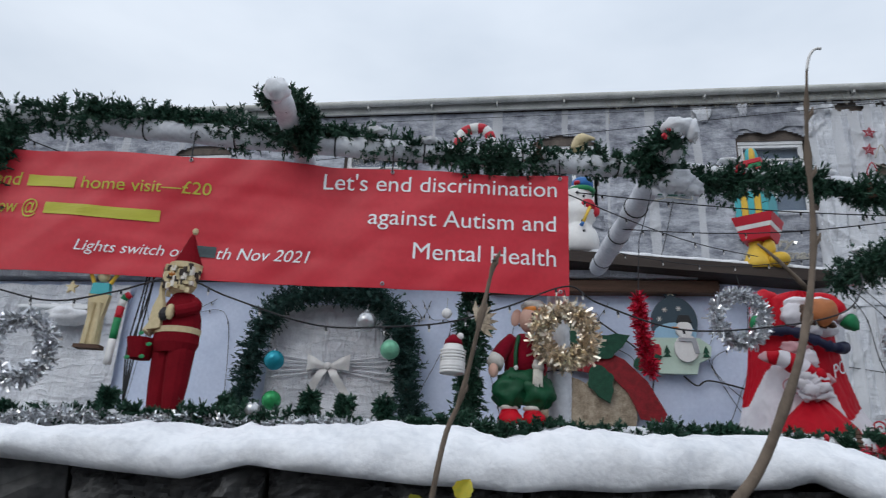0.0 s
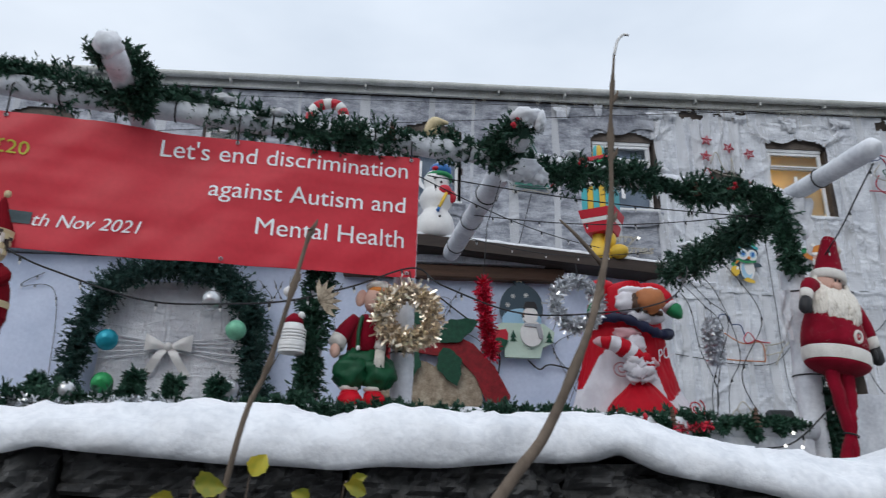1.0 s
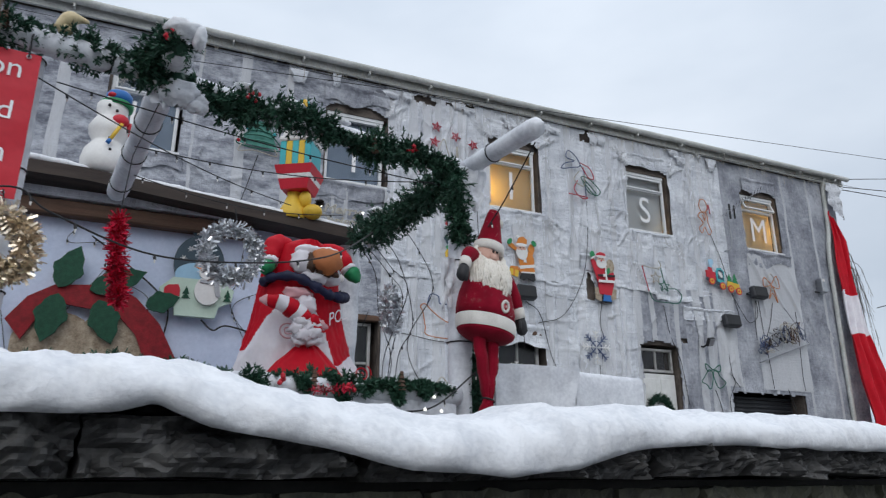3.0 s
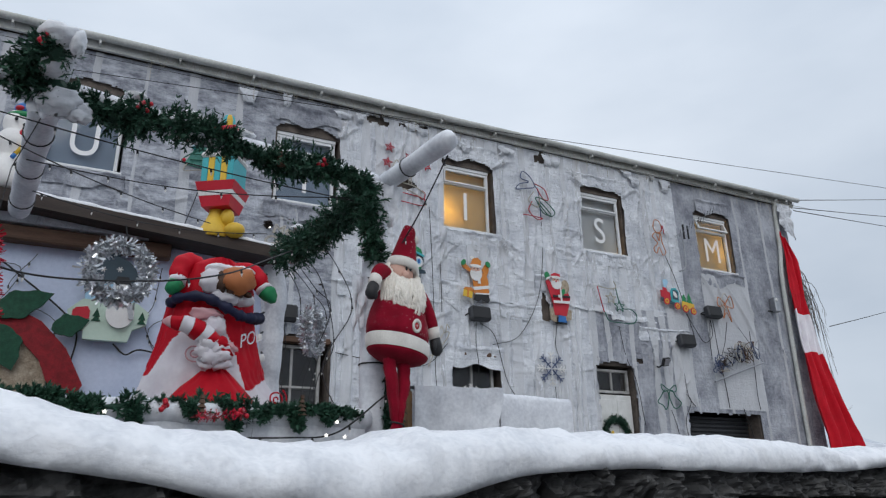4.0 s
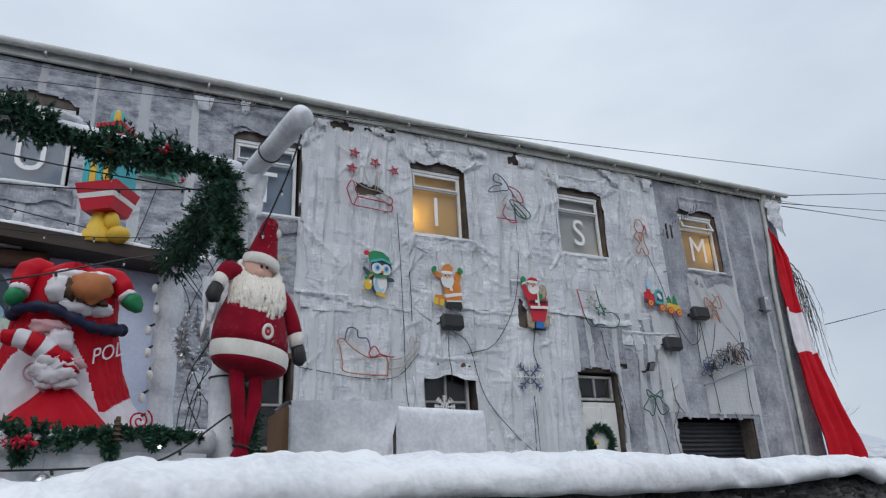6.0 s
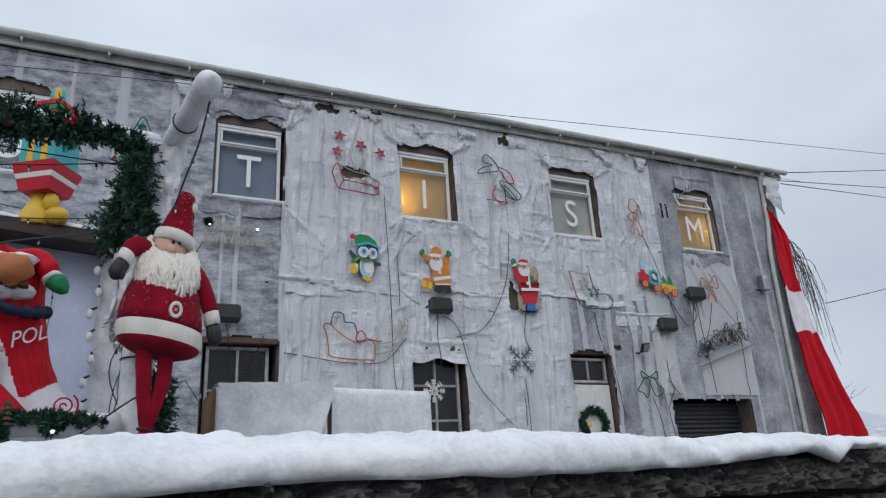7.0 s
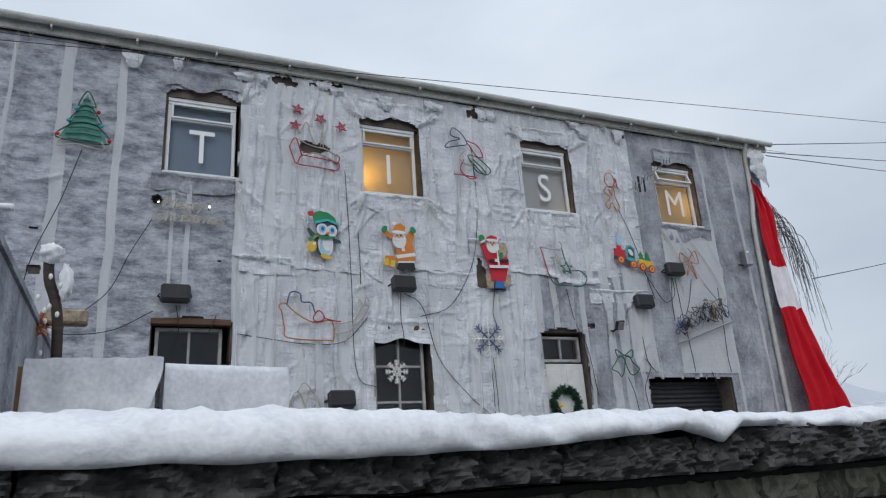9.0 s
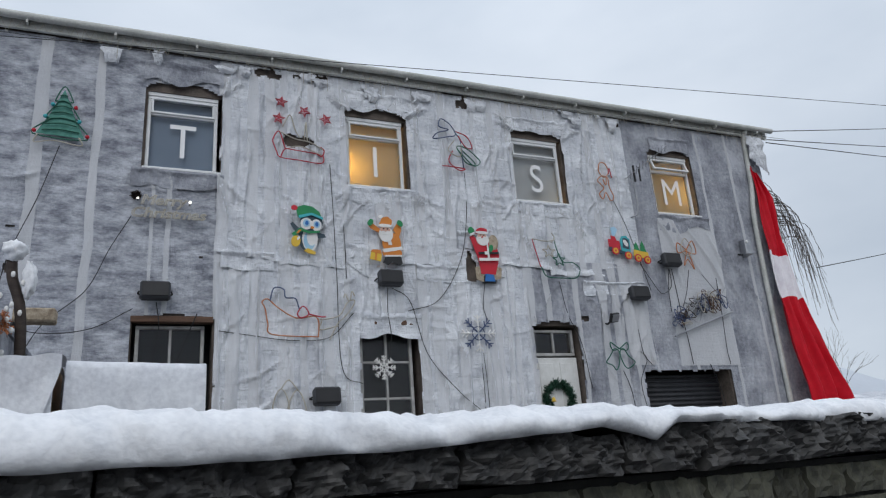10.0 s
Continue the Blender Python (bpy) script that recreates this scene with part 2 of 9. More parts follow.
M_YARD = mat("concrete_yard", (0.26, 0.26, 0.25), (0.18, 0.18, 0.17), 0.9, 0, 2, 40, 0.4)
# the distance haze is painted in as a pale bluish hill colour
M_HILL = mat("mist_tinted_hill", (0.55, 0.585, 0.635), (0.50, 0.53, 0.58), 1.0, 0, 0.01, 0.2, 0, spec=0)


def fleece(name, c1, c2, lo=0.38, hi=0.66, crease=0.7, stretch=(1.5, 1, 0.55), blotch=1.7, fibre=30):
    """Fleece cloth: blotches where it lies thin, fine fibres and sharp creases in relief."""
    m = mat(name, c1, c2, 0.95, 0, blotch, fibre, 0, stretch, lo=lo, hi=hi, spec=0.1, fine_mix=0.28)
    n, l = m.node_tree.nodes, m.node_tree.links
    co = n.new("ShaderNodeTexCoord")
    total = None
    for scale, st, w in ((2.2, (1.8, 1, 0.4), 1.0), (5.0, (0.4, 1, 2.0), 0.5), (9.0, (1.6, 1, 0.5), 0.4), (60.0, (0.5, 1, 1.5), 0.12)):
        mp, t, ab, ml = n.new("ShaderNodeMapping"), n.new("ShaderNodeTexNoise"), n.new("ShaderNodeMath"), n.new("ShaderNodeMath")
        mp.inputs["Scale"].default_value = st
        t.inputs["Scale"].default_value, t.inputs["Detail"].default_value = scale, 2
        t.inputs["Distortion"].default_value = 0.6
        l.new(co.outputs["Object"], mp.inputs["Vector"])
        l.new(mp.outputs[0], t.inputs["Vector"])
        ab.operation, ab.inputs[1].default_value = "SUBTRACT", 0.5
        l.new(t.outputs[0], ab.inputs[0])
        a2, pw = n.new("ShaderNodeMath"), n.new("ShaderNodeMath")
        a2.operation, pw.operation = "ABSOLUTE", "POWER"
        pw.inputs[1].default_value = 0.6
        l.new(ab.outputs[0], a2.inputs[0])
        l.new(a2.outputs[0], pw.inputs[0])
        ml.operation, ml.inputs[1].default_value = "MULTIPLY", -w
        l.new(pw.outputs[0], ml.inputs[0])
        if total is None:
            total = ml
        else:
            s = n.new("ShaderNodeMath")
            l.new(total.outputs[0], s.inputs[0])
            l.new(ml.outputs[0], s.inputs[1])
            total = s
    bp = n.new("ShaderNodeBump")
    bp.inputs["Strength"].default_value, bp.inputs["Distance"].default_value = crease, 0.05
    l.new(total.outputs[0], bp.inputs["Height"])
    l.new(bp.outputs[0], n["Principled BSDF"].inputs["Normal"])
    return m


def veil(m, share):
    """Lets a share of the light pass straight through the cloth."""
    n, l = m.node_tree.nodes, m.node_tree.links
    a, mx = n.new("ShaderNodeBsdfTransparent"), n.new("ShaderNodeMixShader")
    mx.inputs[0].default_value = share
    l.new(n["Principled BSDF"].outputs[0], mx.inputs[1])
    l.new(a.outputs[0], mx.inputs[2])
    l.new(mx.outputs[0], n["Material Output"].inputs[0])
    return m


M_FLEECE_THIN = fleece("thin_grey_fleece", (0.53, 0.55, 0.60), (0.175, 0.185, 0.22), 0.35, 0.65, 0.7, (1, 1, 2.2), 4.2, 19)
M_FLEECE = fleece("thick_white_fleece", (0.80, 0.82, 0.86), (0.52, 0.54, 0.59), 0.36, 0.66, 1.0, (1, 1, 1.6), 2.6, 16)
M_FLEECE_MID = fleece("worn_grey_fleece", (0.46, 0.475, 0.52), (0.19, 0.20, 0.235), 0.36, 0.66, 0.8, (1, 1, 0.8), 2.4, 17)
M_VEIL = veil(fleece("second_layer_of_fleece", (0.88, 0.89, 0.92), (0.74, 0.755, 0.79), 0.36, 0.68, 0.6), 0.45)


# ---- mesh building ----
class Shape:
    """Collects vertices and faces, with a material for each face."""

    def __init__(self):
        self.v, self.f, self.mi, self.mats = [], [], [], []
        self.n = 0

    def slot(self, m):
        if m not in self.mats:
            self.mats.append(m)
        return self.mats.index(m)

    def add(self, verts, faces, m):
        k = self.slot(m)
        verts = np.asarray(verts, float).reshape(-1, 3)
        self.v.append(verts)
        self.f.extend([tuple(int(i) + self.n for i in f) for f in faces])
        self.mi.extend([k] * len(faces))
        self.n += len(verts)
        return self

    def box(self, c, s, m, turn=None, bev=0.0):
        c, h = np.array(c, float), np.array(s, float) / 2
        if bev:
            b = min(bev, min(h) * 0.9)
            pts, idx = [], {}
            for sx in (-1, 1):
                for sy in (-1, 1):
                    for sz in (-1, 1):
                        for ax in range(3):
                            p = np.array([sx, sy, sz]) * (h - b)
                            p[ax] = (sx, sy, sz)[ax] * h[ax]
                            idx[sx, sy, sz, ax] = len(pts)
                            pts.append(p)
            fs = []
            for ax in range(3):
                o = [a for a in range(3) if a != ax]
                for sg in (-1, 1):
                    q = []
                    for a, b2 in ((-1, -1), (1, -1), (1, 1), (-1, 1)):
                        k = [0, 0, 0]
                        k[ax], k[o[0]], k[o[1]] = sg, a, b2
                        q.append(idx[(*k, ax)])
                    fs.append(q)
            for ax in range(3):
                o = [a for a in range(3) if a != ax]
                for a in (-1, 1):
                    for b2 in (-1, 1):
                        k0, k1 = [0, 0, 0], [0, 0, 0]
                        k0[ax], k1[ax] = -1, 1
                        k0[o[0]] = k1[o[0]] = a
                        k0[o[1]] = k1[o[1]] = b2
                        fs.append([idx[(*k0, o[0])], idx[(*k1, o[0])], idx[(*k1, o[1])], idx[(*k0, o[1])]])
            for sx in (-1, 1):
                for sy in (-1, 1):
                    for sz in (-1, 1):
                        fs.append([idx[sx, sy, sz, a] for a in range(3)])
            pts = np.array(pts)
        else:
            pts = np.array([(x, y, z) for x in (-1, 1) for y in (-1, 1) for z in (-1, 1)]) * h
            fs = [(0, 1, 3, 2), (4, 6, 7, 5), (0, 4, 5, 1), (2, 3, 7, 6), (0, 2, 6, 4), (1, 5, 7, 3)]
        if turn is not None:
            pts = pts @ np.array(turn.to_3x3()).T
        return self.add(pts + c, fs, m)

    def tube(self, pts, r, m, sides=8, caps=True, closed=False):
        pts = np.array(pts, float)
        k = len(pts)
        r = np.broadcast_to(np.asarray(r, float), (k,)) if np.ndim(r) < 2 else r
        tan = np.gradient(pts, axis=0) if not closed else np.roll(pts, -1, 0) - np.roll(pts, 1, 0)
        tan /= np.linalg.norm(tan, axis=1)[:, None] + 1e-9
        up = np.array([0, 0, 1.0]) if abs(tan[0][2]) < 0.9 else np.array([0, 1.0, 0])
        a = np.linspace(0, 2 * np.pi, sides, endpoint=False)
        vs, u = [], np.cross(tan[0], up)
        for i in range(k):
            u = u - tan[i] * (u @ tan[i])
            if np.linalg.norm(u) < 1e-6:
                u = np.cross(tan[i], (1.0, 0.3, 0.2))
            u = u / np.linalg.norm(u)
            w = np.cross(tan[i], u)
            vs.append(pts[i] + r[i] * (np.cos(a)[:, None] * u + np.sin(a)[:, None] * w))
        fs = []
        for i in range(k if closed else k - 1):
            i2 = (i + 1) % k
            for j in range(sides):
                j2 = (j + 1) % sides
                fs.append((i * sides + j, i * sides + j2, i2 * sides + j2, i2 * sides + j))
        if caps and not closed:
            fs += [tuple(range(sides))[::-1], tuple((k - 1) * sides + j for j in range(sides))]
        return self.add(np.concatenate(vs), fs, m)

    def ball(self, c, r, m, seg=14, rings=9, turn=None, z0=-1.0, z1=1.0):
        r = np.broadcast_to(np.asarray(r, float), (3,))
        th = np.linspace(np.arcsin(z0), np.arcsin(z1), rings)
        a = np.linspace(0, 2 * np.pi, seg, endpoint=False)
        p = np.array([(np.cos(t) * np.cos(b), np.cos(t) * np.sin(b), np.sin(t)) for t in th for b in a]) * r
        if turn is not None:
            p = p @ np.array(turn.to_3x3()).T
        fs = [(i * seg + j, i * seg + (j + 1) % seg, (i + 1) * seg + (j + 1) % seg, (i + 1) * seg + j) for i in range(rings - 1) for j in range(seg)]
        return self.add(p + np.array(c, float), fs, m)

    def lump(self, c, r, m, rough=0.25, seg=22, rings=14):
        r = np.broadcast_to(np.asarray(r, float), (3,))
        th, a = np.linspace(-1.5, 1.5, rings), np.linspace(0, 2 * np.pi, seg, endpoint=False)
        p = []
        for t in th:
            for b in a:
                d = np.array((np.cos(t) * np.cos(b), np.cos(t) * np.sin(b), np.sin(t)))
                k = 1 + rough * (noise.noise(Vector(d * 2.2) + Vector(c) * 9) + 0.5 * noise.noise(Vector(d * 5.5) + Vector(c) * 5))
                p.append(d * r * k)
        fs = [(i * seg + j, i * seg + (j + 1) % seg, (i + 1) * seg + (j + 1) % seg, (i + 1) * seg + j) for i in range(rings - 1) for j in range(seg)]
        return self.add(np.array(p) + np.array(c, float), fs, m)

    def lathe(self, prof, m, c=(0, 0, 0), seg=20, turn=None, squash=(1, 1), caps=True):
        a = np.linspace(0, 2 * np.pi, seg, endpoint=False)
        p = np.array([(r * np.cos(b) * squash[0], r * np.sin(b) * squash[1], z) for r, z in prof for b in a])
        if turn is not None:
            p = p @ np.array(turn.to_3x3()).T
        k = len(prof)
        fs = [(i * seg + j, i * seg + (j + 1) % seg, (i + 1) * seg + (j + 1) % seg, (i + 1) * seg + j) for i in range(k - 1) for j in range(seg)]
        if caps:
            fs += [tuple(range(seg))[::-1], tuple((k - 1) * seg + j for j in range(seg))]
        return self.add(p + np.array(c, float), fs, m)

    def plate(self, outline, y0, y1, m, c=(0, 0, 0)):
        """A board of the outline (x, z), from depth y0 (front) to y1."""
        k = len(outline)
        p = [(x, y0, z) for x, z in outline] + [(x, y1, z) for x, z in outline]
        fs = [tuple(range(k)), tuple(range(2 * k - 1, k - 1, -1))] + [(i, i + k, (i + 1) % k + k, (i + 1) % k) for i in range(k)]
        return self.add(np.array(p) + np.array(c, float), fs, m)

    def grid(self, P, m, skip=None, closed=False):
        """P: an array of rows x columns x 3."""
        a, b = P.shape[:2]
        fs = [(i * b + j, i * b + j + 1, (i + 1) * b + j + 1, (i + 1) * b + j) for i in range(a - 1) for j in range(b - 1) if skip is None or not skip[i, j]]
        return self.add(P.reshape(-1, 3), fs, m)

    def blades(self, base, way, length, width, m, bend=0.0):
        """Thin pointed leaves: one triangle pair each."""
        base, way = np.asarray(base), np.asarray(way)
        way = way / (np.linalg.norm(way, axis=1)[:, None] + 1e-9)
        k = len(base)
        side = np.cross(way, np.random.normal(size=(k, 3)))
        side /= np.linalg.norm(side, axis=1)[:, None] + 1e-9
        length, width = np.broadcast_to(length, (k,))[:, None], np.broadcast_to(width, (k,))[:, None]
        p = np.stack([base - side * width * 0.35, base + way * length * 0.55 - side * width * 0.5, base + way * length, base + way * length * 0.55 + side * width * 0.5, base + side * width * 0.35], 1).reshape(-1, 3)
        i = np.arange(k)[:, None] * 5
        return self.add(p, (i + np.array([[0, 1, 2, 3, 4]])).tolist(), m)

    def strips(self, base, way, length, width, m):
        base, way = np.asarray(base), np.asarray(way)
        way = way / (np.linalg.norm(way, axis=1)[:, None] + 1e-9)
        k = len(base)
        side = np.cross(way, np.random.normal(size=(k, 3)))
        side /= np.linalg.norm(side, axis=1)[:, None] + 1e-9
        length, width = np.broadcast_to(length, (k,))[:, None], np.broadcast_to(width, (k,))[:, None]
        p = np.stack([base - side * width, base + way * length - side * width, base + way * length + side * width, base + side * width], 1).reshape(-1, 3)
        i = np.arange(k)[:, None] * 4
        return self.add(p, (i + np.array([[0, 1, 2, 3]])).tolist(), m)

    def mesh(self, name, smooth=False):
        me = bpy.data.meshes.new(name)
        v = np.concatenate(self.v) if self.v else np.zeros((0, 3))
        used = np.zeros(len(v), bool)
        for f in self.f:
            used[list(f)] = True
        if not used.all():
            to = np.cumsum(used) - 1
            v, self.f = v[used], [tuple(int(to[i]) for i in f) for f in self.f]
        me.from_pydata(v.tolist(), [], self.f)
        for m in self.mats:
            me.materials.append(m)
        me.polygons.foreach_set("material_index", self.mi)
        if smooth:
            me.polygons.foreach_set("use_smooth", [True] * len(self.f))
        me.update()
        return me


def part(name, shape, parent=None, label="", smooth=False):
    ob = new(name, shape.mesh(name, smooth))
    if parent is not None:
        ob.parent = parent
    return tagged(ob, label)


def thing(name, shape, label, category, group="", kind="", smooth=False):
    return tagged(new(name, shape.mesh(name, smooth) if shape else None), label, category, group, kind)


def structure(name, shape, label="", category="", smooth=False):
    return tagged(new(name, shape.mesh(name, smooth)), label, category, "", "structure")


def nz(x, y, z=0.0):
    return noise.noise(Vector((x, y, z)))


def curve_pts(pts, k=40, closed=False):
    """A smooth line through the points (Catmull-Rom)."""
    p = np.array(pts, float)
    p = np.concatenate([p[-1:], p, p[:2]]) if closed else np.concatenate([2 * p[:1] - p[1:2], p, 2 * p[-1:] - p[-2:-1]])
    out, seg = [], len(p) - 3
    for i in np.linspace(0, seg, k, endpoint=not closed):
        j = min(int(i), seg - 1)
        t = i - j
        a, b, c, d = p[j:j + 4]
        out.append(0.5 * (2 * b + (c - a) * t + (2 * a - 5 * b + 4 * c - d) * t * t + (3 * b - a - 3 * c + d) * t ** 3))
    return np.array(out)


def letters(text, m, depth=0.0, shear=0.0, outline=0.0):
    """The mesh of a text: x along, y up, from the origin; and its width."""
    cu = bpy.data.curves.new("writing", "FONT")
    cu.body, cu.size, cu.shear, cu.extrude = text, 1.0, shear, depth
    if outline:
        cu.fill_mode, cu.bevel_depth, cu.bevel_resolution, cu.resolution_u = "NONE", outline, 1, 4
    ob = bpy.data.objects.new("writing", cu)
    scene.collection.objects.link(ob)
    bpy.context.view_layer.update()
    me = bpy.data.meshes.new_from_object(ob.evaluated_get(bpy.context.evaluated_depsgraph_get()))
    bpy.data.objects.remove(ob)
    me.materials.clear()
    me.materials.append(m)
    co = np.zeros(len(me.vertices) * 3)
    me.vertices.foreach_get("co", co)
    return me, co.reshape(-1, 3)

# ---- ground ----
g = Shape()
g.box((0, 0, -0.25), (1600, 1600, 0.5), M_GROUND)
structure("ground", g, "dark wet asphalt street level", "ground")
y_ = Shape()
y_.add([(-14, -0.35, 0.3), (20, 5.8, 0.3), (20, 16, 0.3), (-14, 16, 0.3), (-14, -0.35, 1.0), (20, 5.8, 1.0), (20, 16, 1.0), (-14, 16, 1.0)], [(4, 5, 6, 7), (0, 1, 5, 4), (1, 2, 6, 5), (3, 0, 4, 7)], M_YARD)
structure("yard", y_, "raised grey concrete yard behind the boundary wall", "ground")

# ---- boundary wall with coping stones and the snow blanket ----
WALL = pose(0, 1.82, 0, 0, 0, math.degrees(math.atan(0.19)))
core = Shape()
core.box((3, 0.33, 0.74), (26, 0.40, 1.48), M_MORTAR)
wall_front = structure("wall_street", core, "dark rubble stone boundary wall with rough coping", "wall")
wall_front.matrix_world = WALL


def stone(w, d, h, rag, m, nx=6, nz_=3, seed=0.0):
    """A rough stone: a noisy box with a split front face (towards -y)."""
    s = Shape()
    xs, zs = np.linspace(-w / 2, w / 2, nx + 1), np.linspace(-h / 2, h / 2, nz_ + 1)
    P = np.zeros((nz_ + 3, nx + 1, 3))
    for j, x in enumerate(xs):
        top = h / 2 + rag * 0.7 * nz(x * 5 + seed, 3.1, seed)
        bot = -h / 2 + rag * 0.4 * nz(x * 5 + seed, 9.7, seed)
        for i, z in enumerate(zs):
            edge = 1 - (abs(2 * z / h)) ** 3 * 0.5 - (abs(2 * x / w)) ** 8 * 0.8
            y = -d / 2 + rag * (1.5 * nz(x * 9 + seed, z * 14, seed) + 1.1 * (0.4 - abs(nz(x * 16 + z * 9, z * 26 + seed, 2.0)) * 2) + 0.5 * nz(x * 45, z * 60 + seed, 4.0)) + (1 - edge) * rag * 0.9
            P[i + 1, j] = (x + rag * 0.3 * nz(z * 20, x * 9, seed), y, bot + (top - bot) * (i / nz_))
        P[0, j] = (x, d / 2, bot)
        P[-1, j] = (x, d / 2, top)
    s.grid(P, m)
    k = nz_ + 3
    s.add(P[:, 0], [tuple(range(k))], m)
    s.add(P[:, -1], [tuple(range(k - 1, -1, -1))], m)
    return s


rs = random.Random(4)
x = -4.2
while x < 12:
    w = rs.uniform(0.42, 0.85)
    near = -1.6 < x < 7.5
    ob = part("coping_stone", stone(w - 0.012, 0.56, rs.uniform(0.12, 0.145) + (0.05 if x > 4.9 else 0.0), 0.034, M_STONE, 44 if near else 8, 13 if near else 4, x * 3.7), wall_front)
    ob.location = (x + w / 2, 0.25 + rs.uniform(-0.015, 0.015), 1.556 + rs.uniform(-0.006, 0.008) + (0.022 if x > 4.9 else 0.0))
    ob.rotation_euler = (0, rs.uniform(-0.02, 0.02), 0)
    x += w
alike = [stone(1, 0.3, 0.135, 0.018, M_STONE2, 14, 6, 13.0 * k).mesh("wall_stone") for k in range(7)]
for row in range(3):
    x = -4.0 + row * 0.13
    while x < 11:
        w = rs.uniform(0.22, 0.5)
        ob = new("wall_stone", alike[rs.randrange(7)])
        ob.parent = wall_front
        ob.location = (x + w / 2, 0.235 + rs.uniform(-0.012, 0.012), 1.385 - row * 0.155)
        ob.scale = (w - 0.02, 1, 1)
        x += w

SNOW_LOW = [(-4, 1.58), (-1.23, 1.59), (-0.78, 1.563), (-0.63, 1.602), (-0.43, 1.585), (0.0, 1.573), (0.25, 1.590), (0.62, 1.612), (0.69, 1.635), (0.80, 1.59), (1.05, 1.555), (1.29, 1.505), (1.6, 1.492), (1.85, 1.51), (2.0, 1.545), (2.2, 1.578), (2.6, 1.597), (3.4, 1.590), (4.2, 1.602), (4.9, 1.645), (5.08, 1.622), (5.2, 1.598), (5.3, 1.655), (5.75, 1.655), (6.9, 1.63), (12, 1.62)]
SNOW_TOP = [(-4, 1.70), (-1.25, 1.685), (-0.8, 1.70), (-0.22, 1.745), (-0.02, 1.72), (0.12, 1.75), (0.6, 1.765), (0.9, 1.735), (1.1, 1.685), (1.6, 1.668), (1.70, 1.660), (1.82, 1.722), (2.6, 1.735), (3.4, 1.755), (3.9, 1.735), (4.35, 1.73), (5.0, 1.745), (5.7, 1.735), (7.0, 1.77), (12, 1.80)]
xs = np.arange(-4, 12, 0.018)
low, top = np.interp(xs, *zip(*SNOW_LOW)), np.interp(xs, *zip(*SNOW_TOP))
ker = np.ones(5) / 5
top = np.convolve(np.pad(top, 2, "edge"), ker, "valid")
P = np.zeros((15, len(xs), 3))
for j, x in enumerate(xs):
    lo, tp = low[j] + 0.008 * nz(x * 6, 1.0), top[j] - 0.015 + 0.010 * nz(x * 3.3, 4.0)
    front = -0.075 + 0.09 * min(1.0, max(0.0, (x - 4.9) / 0.5)) * (0.6 + 0.4 * math.sin(x * 9)) - 0.04 * math.exp(-((x - 1.55) / 0.5) ** 2)
    prof = [(front + 0.02, lo + 0.004), (front - 0.004, lo), (front - 0.018, lo + 0.02), (front - 0.02, lo + 0.35 * (tp - lo)), (front - 0.006, lo + 0.58 * (tp - lo)), (front + 0.03, lo + 0.78 * (tp - lo)), (front + 0.08, lo + 0.92 * (tp - lo)), (front + 0.15, tp), (0.27, tp + 0.004), (0.36, tp - 0.01), (0.43, tp - 0.04), (0.48, tp - 0.09), (0.51, 1.60), (0.52, 1.52), (0.51, 1.45)]
    for i, (yy, zz) in enumerate(prof):
        d = 0.016 * nz(x * 4, zz * 9, yy * 7) + 0.014 * (0.5 - abs(nz(x * 9 + zz * 6, zz * 12 - x * 3, 3.0 + yy * 8)) * 1.6) + 0.008 * nz(x * 17, zz * 22, yy * 17) + 0.006 * nz(x * 34, zz * 40, yy * 30)
        if i > 1:
            P[i, j] = (x, yy - d * 1.2, zz + (d if i > 4 else d * 0.3))
        else:
            P[i, j] = (x, yy, zz)
snow = Shape()
snow.grid(P, M_SNOW)
ob = thing("snow_blanket", snow, "white fake snow blanket draped over the stone boundary wall", "snow blanket", smooth=True)
ob.matrix_world = WALL

# ---- the long house ----
FY = 11.10
UP = [("unlettered", -6.95, -5.9), ("A", -3.62, -2.6), ("U", -0.22, 0.80), ("T", 3.17, 4.21), ("I", 6.30, 7.32), ("S", 9.47, 10.51), ("M", 12.68, 13.68)]
HOLES = [(a, b + 0.06, 6.22, 7.56) for _, a, b in UP] + [(3.15, 4.22, 2.5, 3.95), (6.38, 7.40, 1.0, 3.97), (9.48, 10.42, 1.0, 3.92), (11.68, 13.72, 1.0, 3.17)]
X0, X1, Z0, Z1 = -12.0, 15.65, 1.0, 8.42
wall = Shape()
cuts_x = sorted({X0, X1} | {h[0] for h in HOLES} | {h[1] for h in HOLES})
for a, b in zip(cuts_x[:-1], cuts_x[1:]):
    gaps = sorted((h[2], h[3]) for h in HOLES if h[0] < (a + b) / 2 < h[1])
    z = Z0
    for lo_, hi_ in gaps + [(Z1, Z1)]:
        if lo_ > z + 1e-6:
            wall.box(((a + b) / 2, FY + 0.2, (z + lo_) / 2), (b - a, 0.4, lo_ - z), M_WALL)
        z = hi_
house_wall = structure("wall_house", wall, "brown stone house wall wrapped in white fleece", "wall")
back = Shape()
back.box(((X0 + X1) / 2, 17.0, 4.7), (X1 - X0, 0.3, 7.4), M_WALL)
back.box((X1 - 0.15, 14.17, 4.7), (0.3, 5.3, 7.4), M_WALL)
back.box((X0 + 0.15, 14.17, 4.7), (0.3, 5.3, 7.4), M_WALL)
structure("wall_back", back, "plain stone back and end walls", "wall")
ceil_ = Shape()
ceil_.box(((X0 + X1) / 2, 14.1, 8.47), (X1 - X0, 6.0, 0.08), M_ROOM_SHADE)
ceil_.box(((X0 + X1) / 2, 14.1, 5.2), (X1 - X0 - 0.6, 5.2, 0.2), M_ROOM_SHADE)
